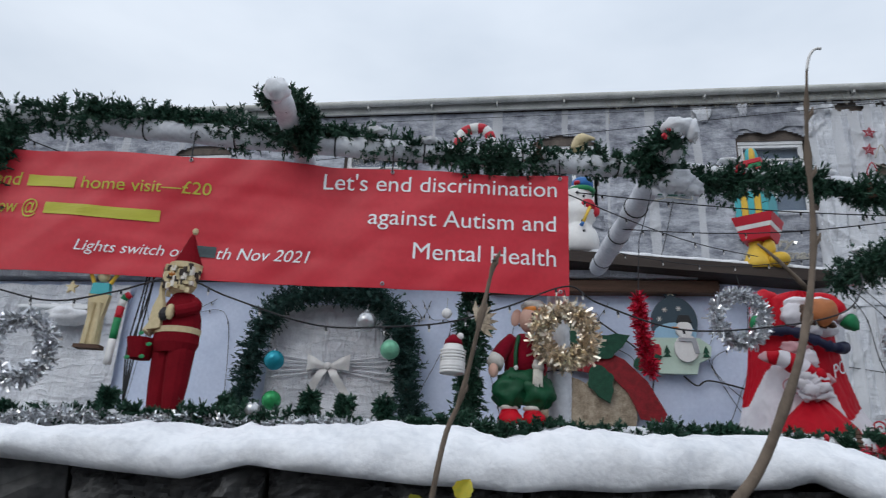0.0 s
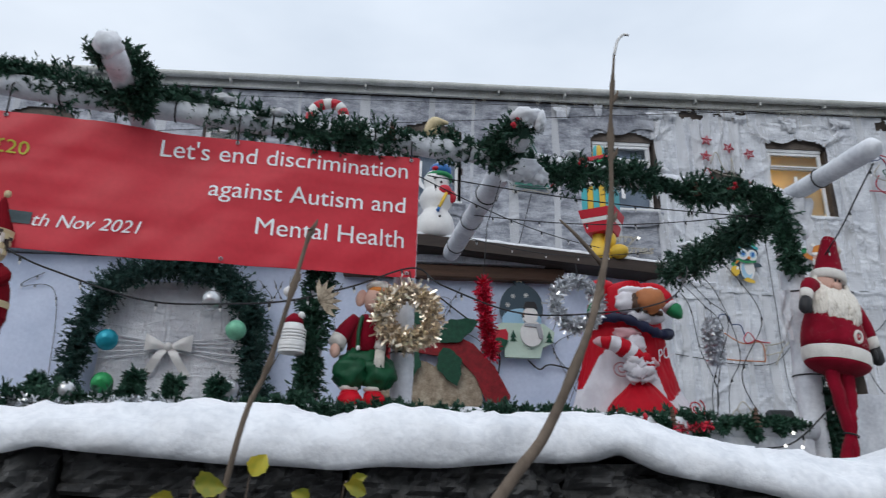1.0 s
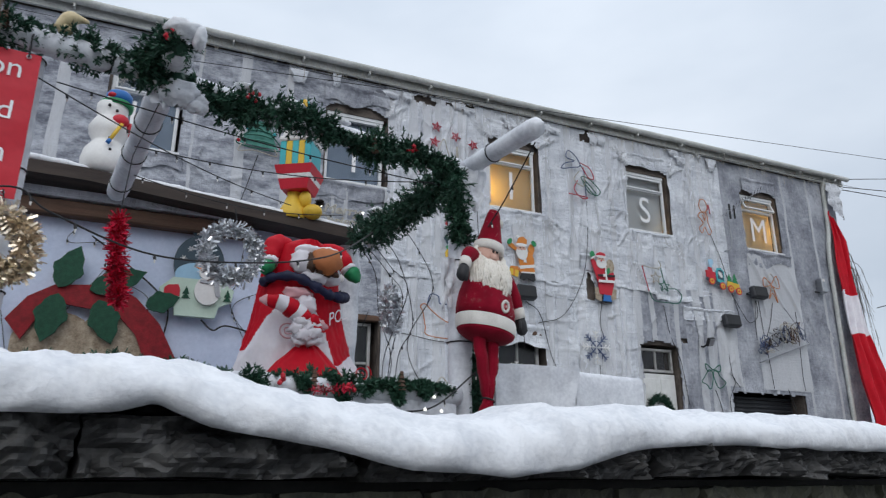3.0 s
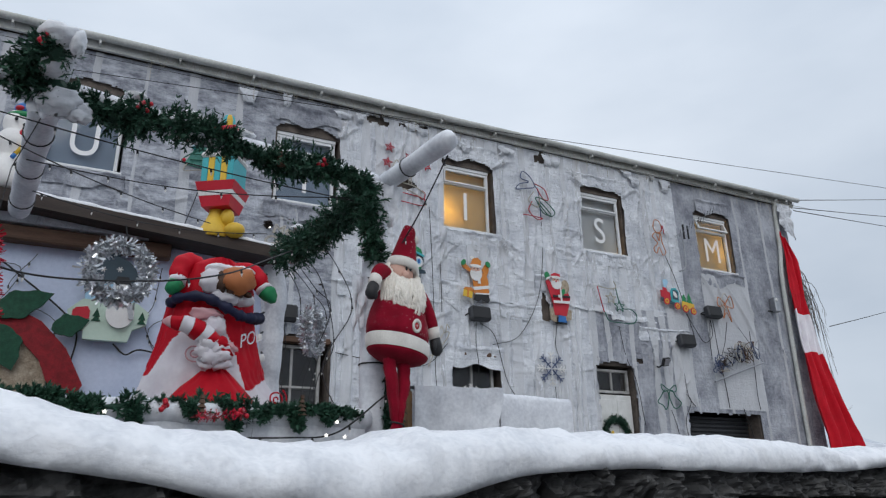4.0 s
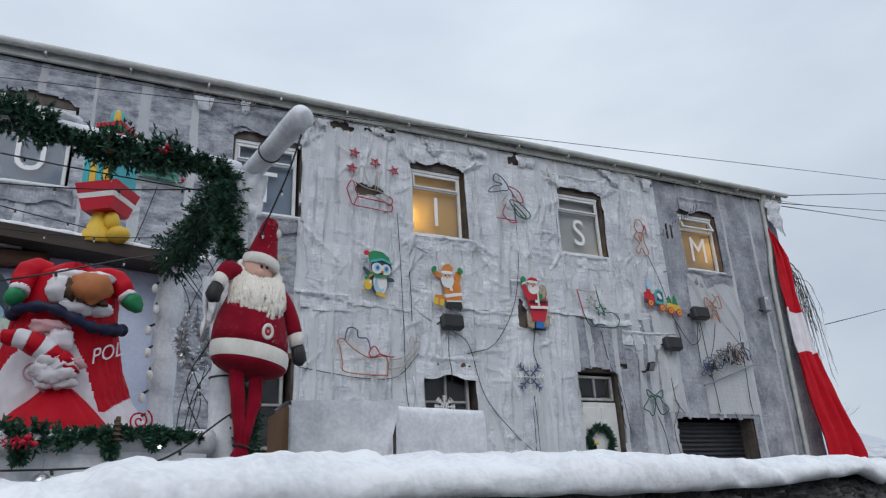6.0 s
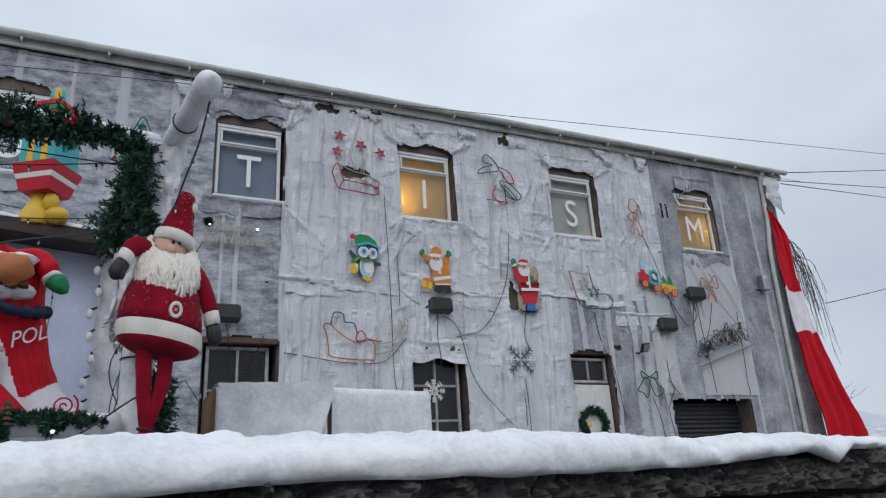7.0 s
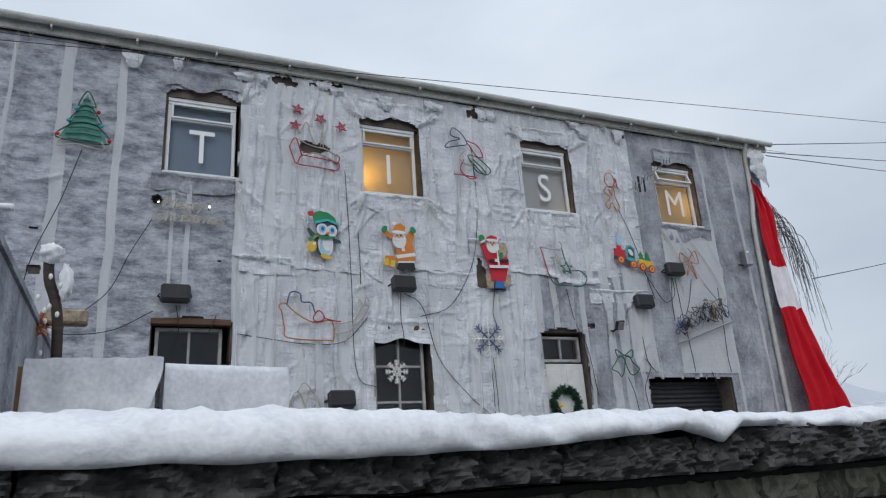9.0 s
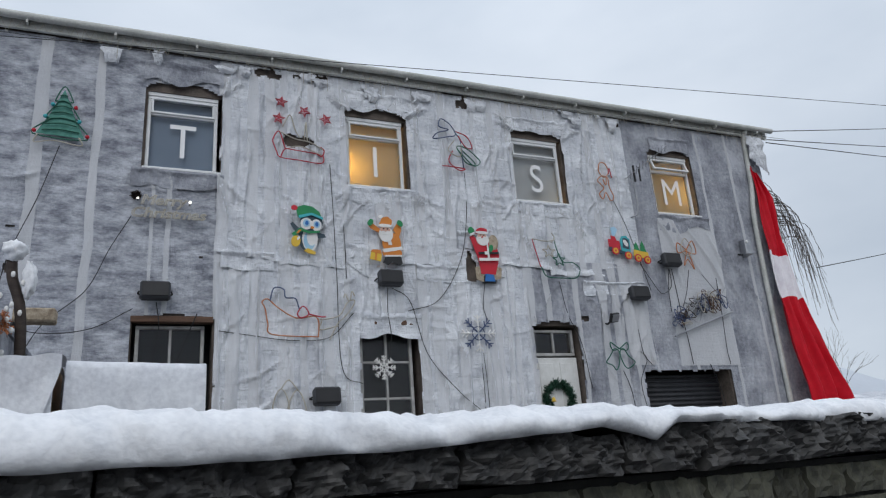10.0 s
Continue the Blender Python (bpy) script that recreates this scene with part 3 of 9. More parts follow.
structure("ceiling", ceil_, "plain upper floor and ceiling", "ceiling")
roof = Shape()
roof.add([(-12.3, 10.85, 8.42), (16.02, 10.85, 8.42), (16.02, 14.1, 10.26), (-12.3, 14.1, 10.3), (16.02, 17.4, 8.46), (-12.3, 17.4, 8.46), (-12.3, 10.85, 8.455), (16.02, 10.85, 8.455), (16.02, 14.1, 10.34), (-12.3, 14.1, 10.34), (16.02, 17.4, 8.50), (-12.3, 17.4, 8.50)],
         [(0, 1, 2, 3), (3, 2, 4, 5), (6, 7, 8, 9), (9, 8, 10, 11), (0, 1, 7, 6), (1, 2, 8, 7), (2, 4, 10, 8)], M_SLATE)
roof_ob = structure("roof", roof, "low pitched grey slate roof", "roof")
slate_shape = Shape()
slate_shape.box((0, 0, 0), (0.29, 0.2, 0.012), M_SLATE)
sl = slate_shape.mesh("slate")
for k in range(95):
    o = new("slate", sl)
    o.parent = roof_ob
    o.location = (-12.1 + k * 0.297, 10.93, 8.475)
    o.rotation_euler = (radians(29.5), rs.uniform(-0.02, 0.02), 0)
gut = Shape()
gx = np.linspace(-12.3, 16.08, 190)
gut.tube([(x, 10.86, 8.40 + 0.004 * nz(x * 0.8, 1)) for x in gx], 0.06, M_GUTTER, 10)
gutter = thing("gutter", gut, "dirty white half-round gutter along the eaves", "gutter", smooth=True)
fas = Shape()
fas.box((2.0, 10.98, 8.33), (28.0, 0.05, 0.17), M_GUTTER)
part("fascia_board", fas, gutter)
for k in range(24):
    b = Shape()
    b.box((-11.5 + k * 1.18, 10.90, 8.35), (0.03, 0.12, 0.12), M_GUTTER)
    part("gutter_bracket", b, gutter)


def arch_z(x, a, b, lo_, rise):
    u = (x - a) / (b - a) * 2 - 1
    return lo_ + rise * math.sqrt(max(0.0, 1 - u * u * 0.92))


def sheet_of_glass(s, a, b, z0, z1, y):
    s.add([(a, y, z0), (b, y, z0), (b, y, z1), (a, y, z1)], [(0, 1, 2, 3)], M_GLASS)


def window_unit(name, letter, a, b, blind, vent_open=False):
    """A white plastic window with a top light, and a curved infill above."""
    w = Shape()
    z0, z1, zt = 6.25, 7.50, 7.20
    y, d, t = FY + 0.07, 0.07, 0.055
    w.box(((a + b) / 2, y, z0 + t / 2), (b - a, d, t), M_UPVC, bev=0.008)
    w.box(((a + b) / 2, y, z1 - t / 2), (b - a, d, t), M_UPVC, bev=0.008)
    w.box((a + t / 2, y, (z0 + z1) / 2), (t, d - 0.004, z1 - z0 - 2 * t), M_UPVC, bev=0.008)
    w.box((b - t / 2, y, (z0 + z1) / 2), (t, d - 0.004, z1 - z0 - 2 * t), M_UPVC, bev=0.008)
    w.box(((a + b) / 2, y, zt), (b - a - 2 * t, d - 0.004, 0.06), M_UPVC, bev=0.008)
    ob = tagged(new(name, w.mesh("window_frame")), "white plastic casement window with top light" + (" and a large letter " + letter if len(letter) == 1 else ""), "window", "upper floor windows", "structure")
    head = Shape()
    out = [(a, z1), (b, z1)] + [(x, arch_z(x, a, b, z1 + 0.03, 0.21)) for x in np.linspace(b, a, 14)]
    head.plate(out, FY + 0.02, FY + 0.09, M_UPVC)
    part("arched_infill", head, ob)
    sash = Shape()
    for c, s in ((((a + b) / 2, 0, -0.012), (b - a - 0.1, 0.05, 0.035)), (((a + b) / 2, 0, -0.245), (b - a - 0.1, 0.05, 0.035)), ((a + 0.07, 0, -0.13), (0.035, 0.046, 0.22)), ((b - 0.07, 0, -0.13), (0.035, 0.046, 0.22))):
        sash.box(c, s, M_UPVC, bev=0.005)
    so = part("top_light", sash, ob)
    so.location = (0, FY + 0.035, z1 - 0.04)
    pane = Shape()
    sheet_of_glass(pane, a + 0.08, b - 0.08, -0.24, -0.02, 0.0)
    po = part("pane", pane, so)
    po.visible_shadow = False
    if vent_open:
        so.rotation_euler = (radians(-20), 0, 0)
    pane = Shape()
    sheet_of_glass(pane, a + t, b - t, z0 + t, zt - 0.03, y)
    po = part("pane", pane, ob)
    po.visible_shadow = False
    bl = Shape()
    bl.box(((a + b) / 2, y + 0.09, (z0 + z1) / 2), (b - a - 0.03, 0.006, z1 - z0 - 0.03), blind)
    part("blind", bl, ob)
    sill = Shape()
    sill.box(((a + b) / 2 + 0.02, FY - 0.005, z0 - 0.025), (b - a + 0.1, 0.16, 0.045), M_UPVC, bev=0.01)
    part("window_sill", sill, ob)
    box_ = Shape()
    cx = (a + b) / 2
    for c, s in (((cx, FY + 1.3, 6.9), (1.6, 0.05, 1.7)), ((cx - 0.8, FY + 0.85, 6.9), (0.05, 0.9, 1.7)), ((cx + 0.8, FY + 0.85, 6.9), (0.05, 0.9, 1.7)), ((cx, FY + 0.85, 7.75), (1.6, 0.9, 0.05)), ((cx, FY + 0.85, 6.05), (1.6, 0.9, 0.05))):
        box_.box(c, s, M_WHITE_DOOR)
    part("room_lining", box_, ob)
    if len(letter) == 1:
        me, co = letters(letter, M_WHITE_INK)
        h = co[:, 1].max() - co[:, 1].min()
        k = 0.56 / h
        co = co * k
        co[:, 0] *= 0.82
        co[:, 0] += (a + b) / 2 - (co[:, 0].max() + co[:, 0].min()) / 2 + 0.01
        co[:, 1] += 6.49 - co[:, 1].min()
        me.vertices.foreach_set("co", np.stack([co[:, 0], np.full(len(co), y - 0.007), co[:, 1]], 1).ravel())
        lo2 = new("letter", me)
        lo2.parent = ob
        tagged(lo2, "white paper letter " + letter)
    return ob


M_BLIND_S = translucent("pale_grey_blind", (0.74, 0.76, 0.78), 0.3)
BLINDS = {"T": M_BLIND_DARK, "U": M_BLIND_DARK, "A": M_BLIND_DARK, "unlettered": M_BLIND_DARK, "I": M_BLIND, "S": M_BLIND_S, "M": M_BLIND}
for k, (letter, a, b) in enumerate(UP):
    window_unit("window_%d" % (k + 1), letter, a, b, BLINDS[letter], letter == "M")
for x, y, z, e in ((6.34, FY + 0.40, 6.66, 30.0), (13.62, FY + 0.50, 6.8, 15.0), (10.42, FY + 0.40, 6.32, 5.0)):
    lamp = new("room_lamp", bpy.data.lights.new("room_lamp", "POINT"))
    lamp.data.energy, lamp.data.color, lamp.data.shadow_soft_size = e, (1.0, 0.64, 0.20), 0.10
    lamp.location = (x, y, z)


def old_window(name, a, b, z0, z1, cols, rows, label):
    """A weathered wooden window with small panes before a panel coloured as an unlit room."""
    w = Shape()
    y, t = FY + 0.12, 0.05
    for c, s in ((((a + b) / 2, y, z0 + t / 2), (b - a, 0.07, t)), (((a + b) / 2, y, z1 - t / 2), (b - a, 0.07, t)), ((a + t / 2, y, (z0 + z1) / 2), (t, 0.066, z1 - z0 - 2 * t)), ((b - t / 2, y, (z0 + z1) / 2), (t, 0.066, z1 - z0 - 2 * t))):
        w.box(c, s, M_OLDPAINT, bev=0.006)
    ob = tagged(new(name, w.mesh("window_frame")), label, "window", "", "structure")
    for k in range(1, cols):
        s = Shape()
        s.box((a + (b - a) * k / cols, y - 0.002, (z0 + z1) / 2), (0.035, 0.05, z1 - z0 - 2 * t), M_OLDPAINT, bev=0.005)
        part("mullion", s, ob)
    for k in range(1, rows):
        s = Shape()
        s.box(((a + b) / 2, y + 0.001, z0 + (z1 - z0) * k / rows), (b - a - 2 * t, 0.044, 0.035), M_OLDPAINT, bev=0.005)
        part("glazing_bar", s, ob)
    p = Shape()
    sheet_of_glass(p, a + t, b - t, z0 + t, z1 - t, y + 0.005)
    po = part("pane", p, ob)
    po.visible_shadow = False
    # flat panel behind the glass; the room's darkness is put into its colour
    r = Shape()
    r.box(((a + b) / 2, FY + 0.9, (z0 + z1) / 2), (b - a + 1, 0.04, z1 - z0 + 1), M_ROOM_SHADE)
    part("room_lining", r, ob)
    return ob


old_window("window_8", 3.20, 4.12, 2.55, 3.86, 2, 2, "weathered grey wooden window with four panes below a brown lintel")
old_window("window_9", 6.43, 7.30, 1.05, 3.88, 2, 5, "tall weathered glazed door with small panes")
old_window("window_10", 9.54, 10.36, 3.40, 3.86, 2, 1, "narrow dark fanlight above a white door")
d = Shape()
d.box((9.95, FY + 0.12, 2.2), (0.86, 0.06, 2.34), M_WHITE_DOOR, bev=0.006)
for cx in (9.74, 10.16):
    for zz, hh in ((1.7, 0.9), (2.85, 0.85)):
        d.box((cx, FY + 0.087, zz), (0.28, 0.02, hh), M_WHITE_DOOR, bev=0.006)
door = structure("door_1", d, "white painted panelled house door, closed", "door")
s = Shape()
s.ball((10.3, FY + 0.06, 2.1), 0.03, M_METAL)
part("door_knob", s, door, "steel knob")
gd = Shape()
gd.box((12.7, FY + 0.33, 2.0), (2.0, 0.03, 2.0), M_SHUTTER)
shutter = structure("door_2", gd, "dark grey roller shutter door, closed", "door")
for k in range(24):
    s = Shape()
    s.tube([(11.72, FY + 0.30, 1.08 + k * 0.085), (13.68, FY + 0.30, 1.08 + k * 0.085)], 0.032, M_SHUTTER, 6)
    part("slat", s, shutter, smooth=True)
for nm, xx, ww in (("window_8", 3.68, 1.1), ("window_9", 6.9, 1.05)):
    s = Shape()
    s.box((xx, FY - 0.01, 3.92), (ww, 0.14, 0.09), M_TIMBER2, bev=0.01)
    part("lintel", s, house_wall, "brown timber lintel")


# ---- fleece sheets on the house wall ----
def fold_lines():
    """Creases of the cloth: (x1, z1, x2, z2, height, width), each a line on the wall."""
    r = random.Random(9)
    out = []
    for tier, lo_, hi_ in ((1, 5.0, 8.2), (0, 2.2, 4.9)):
        x = 4.3
        while x < 12.0:
            ln = r.uniform(0.7, 3.2)
            top = hi_ - r.uniform(0, 1) * max(0.0, hi_ - lo_ - ln)
            out.append((tier, x, top, x + r.uniform(-0.14, 0.14), max(lo_, top - ln), r.uniform(0.018, 0.065), r.uniform(0.022, 0.065)))
            x += r.uniform(0.06, 0.24)
    for _ in range(150):
        x, z, a, ln = r.uniform(4.3, 12.0), r.uniform(2.6, 8.1), r.uniform(-1.2, 1.2), r.uniform(0.25, 0.9)
        out.append((int(z > 4.95), x, z, x + ln * math.sin(a), z - ln * math.cos(a), r.uniform(0.015, 0.04), r.uniform(0.015, 0.04)))
    for _ in range(90):
        x, z, ln = r.uniform(4.3, 12.0), r.uniform(2.4, 7.9), r.uniform(0.2, 0.8)
        out.append((int(z > 4.95), x, z, x + ln, z + r.uniform(-0.12, 0.12), r.uniform(0.01, 0.028), r.uniform(0.014, 0.03)))
    for _, a, b in UP:
        for cx, sx in ((a, -1), (b + 0.05, 1)):
            for k in range(4):
                an = r.uniform(0.1, 1.3)
                out.append((1, cx, 6.2, cx + sx * 0.7 * math.sin(an) * r.uniform(0.3, 1), 6.15 - r.uniform(0.3, 1.0) * math.cos(an), 0.05, 0.035))
                out.append((1, cx, 7.6, cx + sx * r.uniform(0.1, 0.5), 7.7 + r.uniform(0.1, 0.4), 0.05, 0.03))
    # shallow creases in the thin cloth at both ends of the wall
    for _ in range(46):
        x = r.choice([r.uniform(-6, 4.2), r.uniform(12.0, 15.6)])
        z, ln, a = r.uniform(3.0, 8.1), r.uniform(0.4, 2.4), r.uniform(-0.25, 0.25)
        out.append((2, x, z, x + ln * math.sin(a), z - ln * math.cos(a), r.uniform(0.012, 0.035), r.uniform(0.012, 0.03)))
    out += [(2, 0.95, 6.15, 1.35, 5.86, 0.05, 0.04), (2, 1.3, 5.87, 1.95, 6.05, 0.05, 0.04), (2, 3.0, 6.1, 3.6, 5.85, 0.03, 0.03)]
    out += [(2, 12.5 + 0.4 * k, 6.2 - 0.1 * k, 13.0 + 0.5 * k, 5.2 - 0.3 * k, 0.05, 0.04) for k in range(5)]
    return out


FOLDS = fold_lines()


def relief(X, Z, tier):
    """How far the fleece stands off the wall, over the arrays X and Z."""
    H = np.zeros(X.shape)
    xa, xb, za, zb = X.min() - 0.3, X.max() + 0.3, Z.min() - 0.3, Z.max() + 0.3
    for k, x1, z1, x2, z2, h, w in FOLDS:
        if k != tier or max(x1, x2) < xa or min(x1, x2) > xb or max(z1, z2) < za or min(z1, z2) > zb:
            continue
        dx, dz = x2 - x1, z2 - z1
        L = math.hypot(dx, dz) + 1e-6
        t = ((X - x1) * dx + (Z - z1) * dz) / L ** 2
        s = ((X - x1) * dz - (Z - z1) * dx) / L + 0.05 * np.sin(t * 4.5 + x1 * 7) * min(1.0, L)
        side = np.where(s > 0, w, w * 0.35)
        H += h * np.exp(-(s / side) ** 2) * np.sqrt(np.clip(np.sin(np.pi * np.clip(t, 0, 1)), 0, 1))
    N = np.array([[0.035 * nz(x * 1.3, z * 0.5, 11.0 + tier) + 0.008 * nz(x * 6, z * 3.5, 2.0) for x, z in zip(rx, rz)] for rx, rz in zip(X, Z)])
    return 0.012 + np.maximum(0.0, np.minimum(1.25 * H, 0.095) + 0.7 * N + (0.012 if tier < 2 else 0.0))


def in_hole(x, z):
    for _, a, b in UP:
        if a - 0.03 + 0.02 * nz(z * 4, a) < x < b + 0.055 + 0.03 * nz(z * 3, b) and 6.19 + 0.03 * nz(x * 4, 1.5) < z < arch_z(min(max(x, a), b), a, b, 7.55, 0.19) + 0.035 * nz(x * 7, 2.2):
            return True
    for a, b, lo_, hi_ in ((3.14, 4.25, 2.3, 3.97), (6.40, 7.40, 1, 3.95), (9.48, 10.42, 1, 3.95), (11.69, 13.74, 1, 3.15)):
        rise = 0.09 * max(0.0, 1 - ((x - (a + b) / 2) / ((b - a) / 2)) ** 2) if hi_ > 3.5 else 0.0
        if a + 0.03 * nz(z * 4, a) < x < b + 0.03 * nz(z * 4, b + 3) and lo_ < z < hi_ - 0.05 + rise + 0.03 * nz(x * 6, hi_):
            return True
    # torn places just below the eaves
    for cx, cz, rx, rz in ((4.95, 8.14, 0.24, 0.09), (5.75, 8.16, 0.3, 0.07), (8.55, 8.10, 0.16, 0.13), (8.40, 4.84, 0.10, 0.28), (4.02, 4.86, 0.03, 0.02), (1.62, 4.6, 0.10, 0.06), (1.55, 5.2, 0.06, 0.02), (10.6, 4.05, 0.10, 0.05), (5.45, 6.93, 0.26, 0.11), (11.95, 8.12, 0.13, 0.05)):
        if ((x - cx) / rx) ** 2 + ((z - cz) / rz) ** 2 < 1 + 1.2 * nz(x * 9, z * 9):
            return True
    return False


def hem(x, drop):
    """The lower edge of the upper tier of sheets, each cut at its own height."""
    return 4.90 + drop + 0.07 * nz(x * 1.1, 5.0, drop * 30) + 0.05 * nz(x * 4.0, 2.0)


def sheet(xa, xb, low, top, m, off, tier, drop=0.0):
    """One length of cloth from the height low (None: the hem) up to top."""
    nx, nk = max(4, int((xb - xa) / 0.026)), int((top - (low or 4.9)) / 0.032)
    xs_ = np.linspace(xa, xb, nx)
    lo_ = np.array([hem(x, drop) if low is None else low for x in xs_])
    v = np.linspace(0, 1, nk)[:, None]
    X, Z = np.repeat(xs_[None], nk, 0), lo_[None] + (top - lo_[None]) * v
    D = relief(X, Z, tier)
    if low is None:
        up = Z - lo_[None]
        D = D + np.array([0.075 * max(0.0, nz(x * 2.3, drop * 20, 3.0) + 0.12) for x in xs_])[None] * np.exp(-((up - 0.04) / 0.05) ** 2) + 0.012 * np.exp(-(up / 0.03) ** 2)
    wob = np.zeros(X.shape)
    wob[:, 0] = [0.03 * nz(z * 1.7, xa * 3) for z in Z[:, 0]]
    wob[:, -1] = [0.03 * nz(z * 1.7, xb * 3) for z in Z[:, -1]]
    P = np.stack([X + wob, FY - 0.03 - off - D, Z], 2)
    skip = np.array([[in_hole(x + 0.02, z + 0.022) for x, z in zip(rx, rz)] for rx, rz in zip(X, Z)])
    s = Shape()
    s.grid(P, m, skip[:-1, :-1])
    return s


def hang_sheet(xa, xb, low, top, m, off, tier, words, drop=0.0):
    return thing("fleece_sheet", sheet(xa, xb + 0.03, low, top, m, off, tier, drop), words + " fleece sheet hung in folds on the house wall", "fleece sheet", "fleece sheets on the house wall", smooth=True)


def overlap(ob, xa, w, low, top, tier, off=0.014, drop=0.0):
    part("overlap", sheet(xa, xa + w, low, top, M_VEIL, off, tier, drop), ob, "whiter double overlap", smooth=True)


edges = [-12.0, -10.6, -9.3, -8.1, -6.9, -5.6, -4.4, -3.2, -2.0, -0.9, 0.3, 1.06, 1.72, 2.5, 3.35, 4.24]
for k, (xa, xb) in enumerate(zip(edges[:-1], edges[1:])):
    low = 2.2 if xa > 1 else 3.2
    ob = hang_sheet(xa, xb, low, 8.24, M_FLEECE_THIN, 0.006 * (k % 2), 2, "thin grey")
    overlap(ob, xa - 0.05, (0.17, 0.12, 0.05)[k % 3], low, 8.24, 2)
    if xa == 2.5:
        overlap(ob, 3.52, 0.07, 3.95, 6.15, 2)
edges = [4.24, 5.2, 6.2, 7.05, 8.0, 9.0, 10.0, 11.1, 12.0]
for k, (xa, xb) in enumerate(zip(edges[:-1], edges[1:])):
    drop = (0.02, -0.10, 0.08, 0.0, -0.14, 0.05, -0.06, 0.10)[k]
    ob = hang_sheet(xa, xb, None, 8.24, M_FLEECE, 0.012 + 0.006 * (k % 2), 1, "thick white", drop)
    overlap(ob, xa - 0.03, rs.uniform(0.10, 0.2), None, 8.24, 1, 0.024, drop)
    for _ in range(2):
        overlap(ob, xa + (xb - xa) * rs.uniform(0.25, 0.75), rs.uniform(0.05, 0.22), None, rs.choice([8.24, 8.24, 6.1]), 1, 0.022, drop)
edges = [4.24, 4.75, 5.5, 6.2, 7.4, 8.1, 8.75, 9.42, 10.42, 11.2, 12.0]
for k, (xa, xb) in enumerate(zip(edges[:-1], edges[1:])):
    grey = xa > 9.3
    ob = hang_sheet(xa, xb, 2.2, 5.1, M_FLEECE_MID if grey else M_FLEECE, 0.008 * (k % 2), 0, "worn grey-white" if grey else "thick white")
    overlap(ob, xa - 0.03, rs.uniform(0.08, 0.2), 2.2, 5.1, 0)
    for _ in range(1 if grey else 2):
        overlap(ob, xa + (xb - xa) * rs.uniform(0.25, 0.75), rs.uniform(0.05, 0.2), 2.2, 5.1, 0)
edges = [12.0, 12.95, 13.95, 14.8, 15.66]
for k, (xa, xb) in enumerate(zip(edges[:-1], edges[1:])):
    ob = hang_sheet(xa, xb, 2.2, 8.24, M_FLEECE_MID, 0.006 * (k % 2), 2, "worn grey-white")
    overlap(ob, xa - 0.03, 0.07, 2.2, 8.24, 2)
# an extra veil below the last window, down to the roller shutter
ob = hang_sheet(12.55, 13.95, 3.18, 6.12, M_VEIL, 0.03, 2, "thin white")
ob = hang_sheet(11.42, 11.95, 3.2, 5.2, M_VEIL, 0.03, 0, "thin white")


# torn fleece tufts along the eaves and under sills
for k in range(18):
    x = rs.uniform(2.6, 12.2)
    z = 8.16 + rs.uniform(-0.06, 0.08)
    s = Shape()
    n = 9
    P = np.zeros((n, 7, 3))
    w, h, ph = rs.uniform(0.12, 0.3), rs.uniform(0.12, 0.3), rs.uniform(0, 50)
    for i in range(n):
        for j in range(7):
            u, v = i / (n - 1), j / 6 - 0.5
            P[i, j] = (x + w * v * (1.2 - 0.5 * u) + 0.05 * nz(u * 3 + ph, v * 2), FY - 0.09 - 0.07 * abs(nz(v * 5 + ph, u * 2)) - 0.05 * math.sin(u * 3), z - h * u + 0.03 * nz(v * 6, ph))
    s.grid(P, M_FLEECE)
    thing("fleece_scrap", s, "torn scrap of white fleece bunched on the wall", "fleece scrap", "torn fleece scraps", smooth=True)

# ---- the single-storey front extension ----
EY = 5.30
ext = Shape()
ext.box((-3.95, EY + 0.1, 2.1), (12.05, 0.2, 2.2), M_BLUE)
structure("wall_extension", ext, "pale blue extension wall under thin fleece", "wall")
ext2 = Shape()
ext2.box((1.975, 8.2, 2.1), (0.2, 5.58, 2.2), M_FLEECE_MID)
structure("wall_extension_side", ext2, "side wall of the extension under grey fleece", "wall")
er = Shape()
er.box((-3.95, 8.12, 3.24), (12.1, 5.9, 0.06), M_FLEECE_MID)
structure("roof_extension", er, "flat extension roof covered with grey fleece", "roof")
corner = Shape()
cz = np.linspace(1.0, 3.2, 40)
corner.tube([(2.03 + 0.02 * nz(z * 3, 1), EY - 0.06 + 0.02 * nz(z * 2, 5), z) for z in cz], [0.085 + 0.02 * nz(z * 5, 9) for z in cz], M_WRAP, 12)
thing("wrapped_corner_post", corner, "corner post wrapped in wrinkled white fleece", "post", smooth=True)


def fascia_z(x):
    return 3.165 - 0.088 * (x - 2.0)


lb = Shape()
lb.add([(-7.5, 5.02, 3.36), (0.2, 5.02, fascia_z(0.2) - 0.03), (2.02, 5.02, fascia_z(2.02) - 0.03), (-7.5, 5.02, 3.47), (0.2, 5.02, fascia_z(0.2) + 0.055), (2.02, 5.02, fascia_z(2.02) + 0.055),
        (-7.5, 5.26, 3.36), (0.2, 5.26, fascia_z(0.2) - 0.03), (2.02, 5.26, fascia_z(2.02) - 0.03), (-7.5, 5.26, 3.47), (0.2, 5.26, fascia_z(0.2) + 0.055), (2.02, 5.26, fascia_z(2.02) + 0.055)],
       [(0, 1, 4, 3), (1, 2, 5, 4), (2, 8, 11, 5), (0, 6, 7, 1), (1, 7, 8, 2), (3, 4, 10, 9), (4, 5, 11, 10), (6, 9, 10, 7), (7, 10, 11, 8), (0, 3, 9, 6)], M_TIMBER)
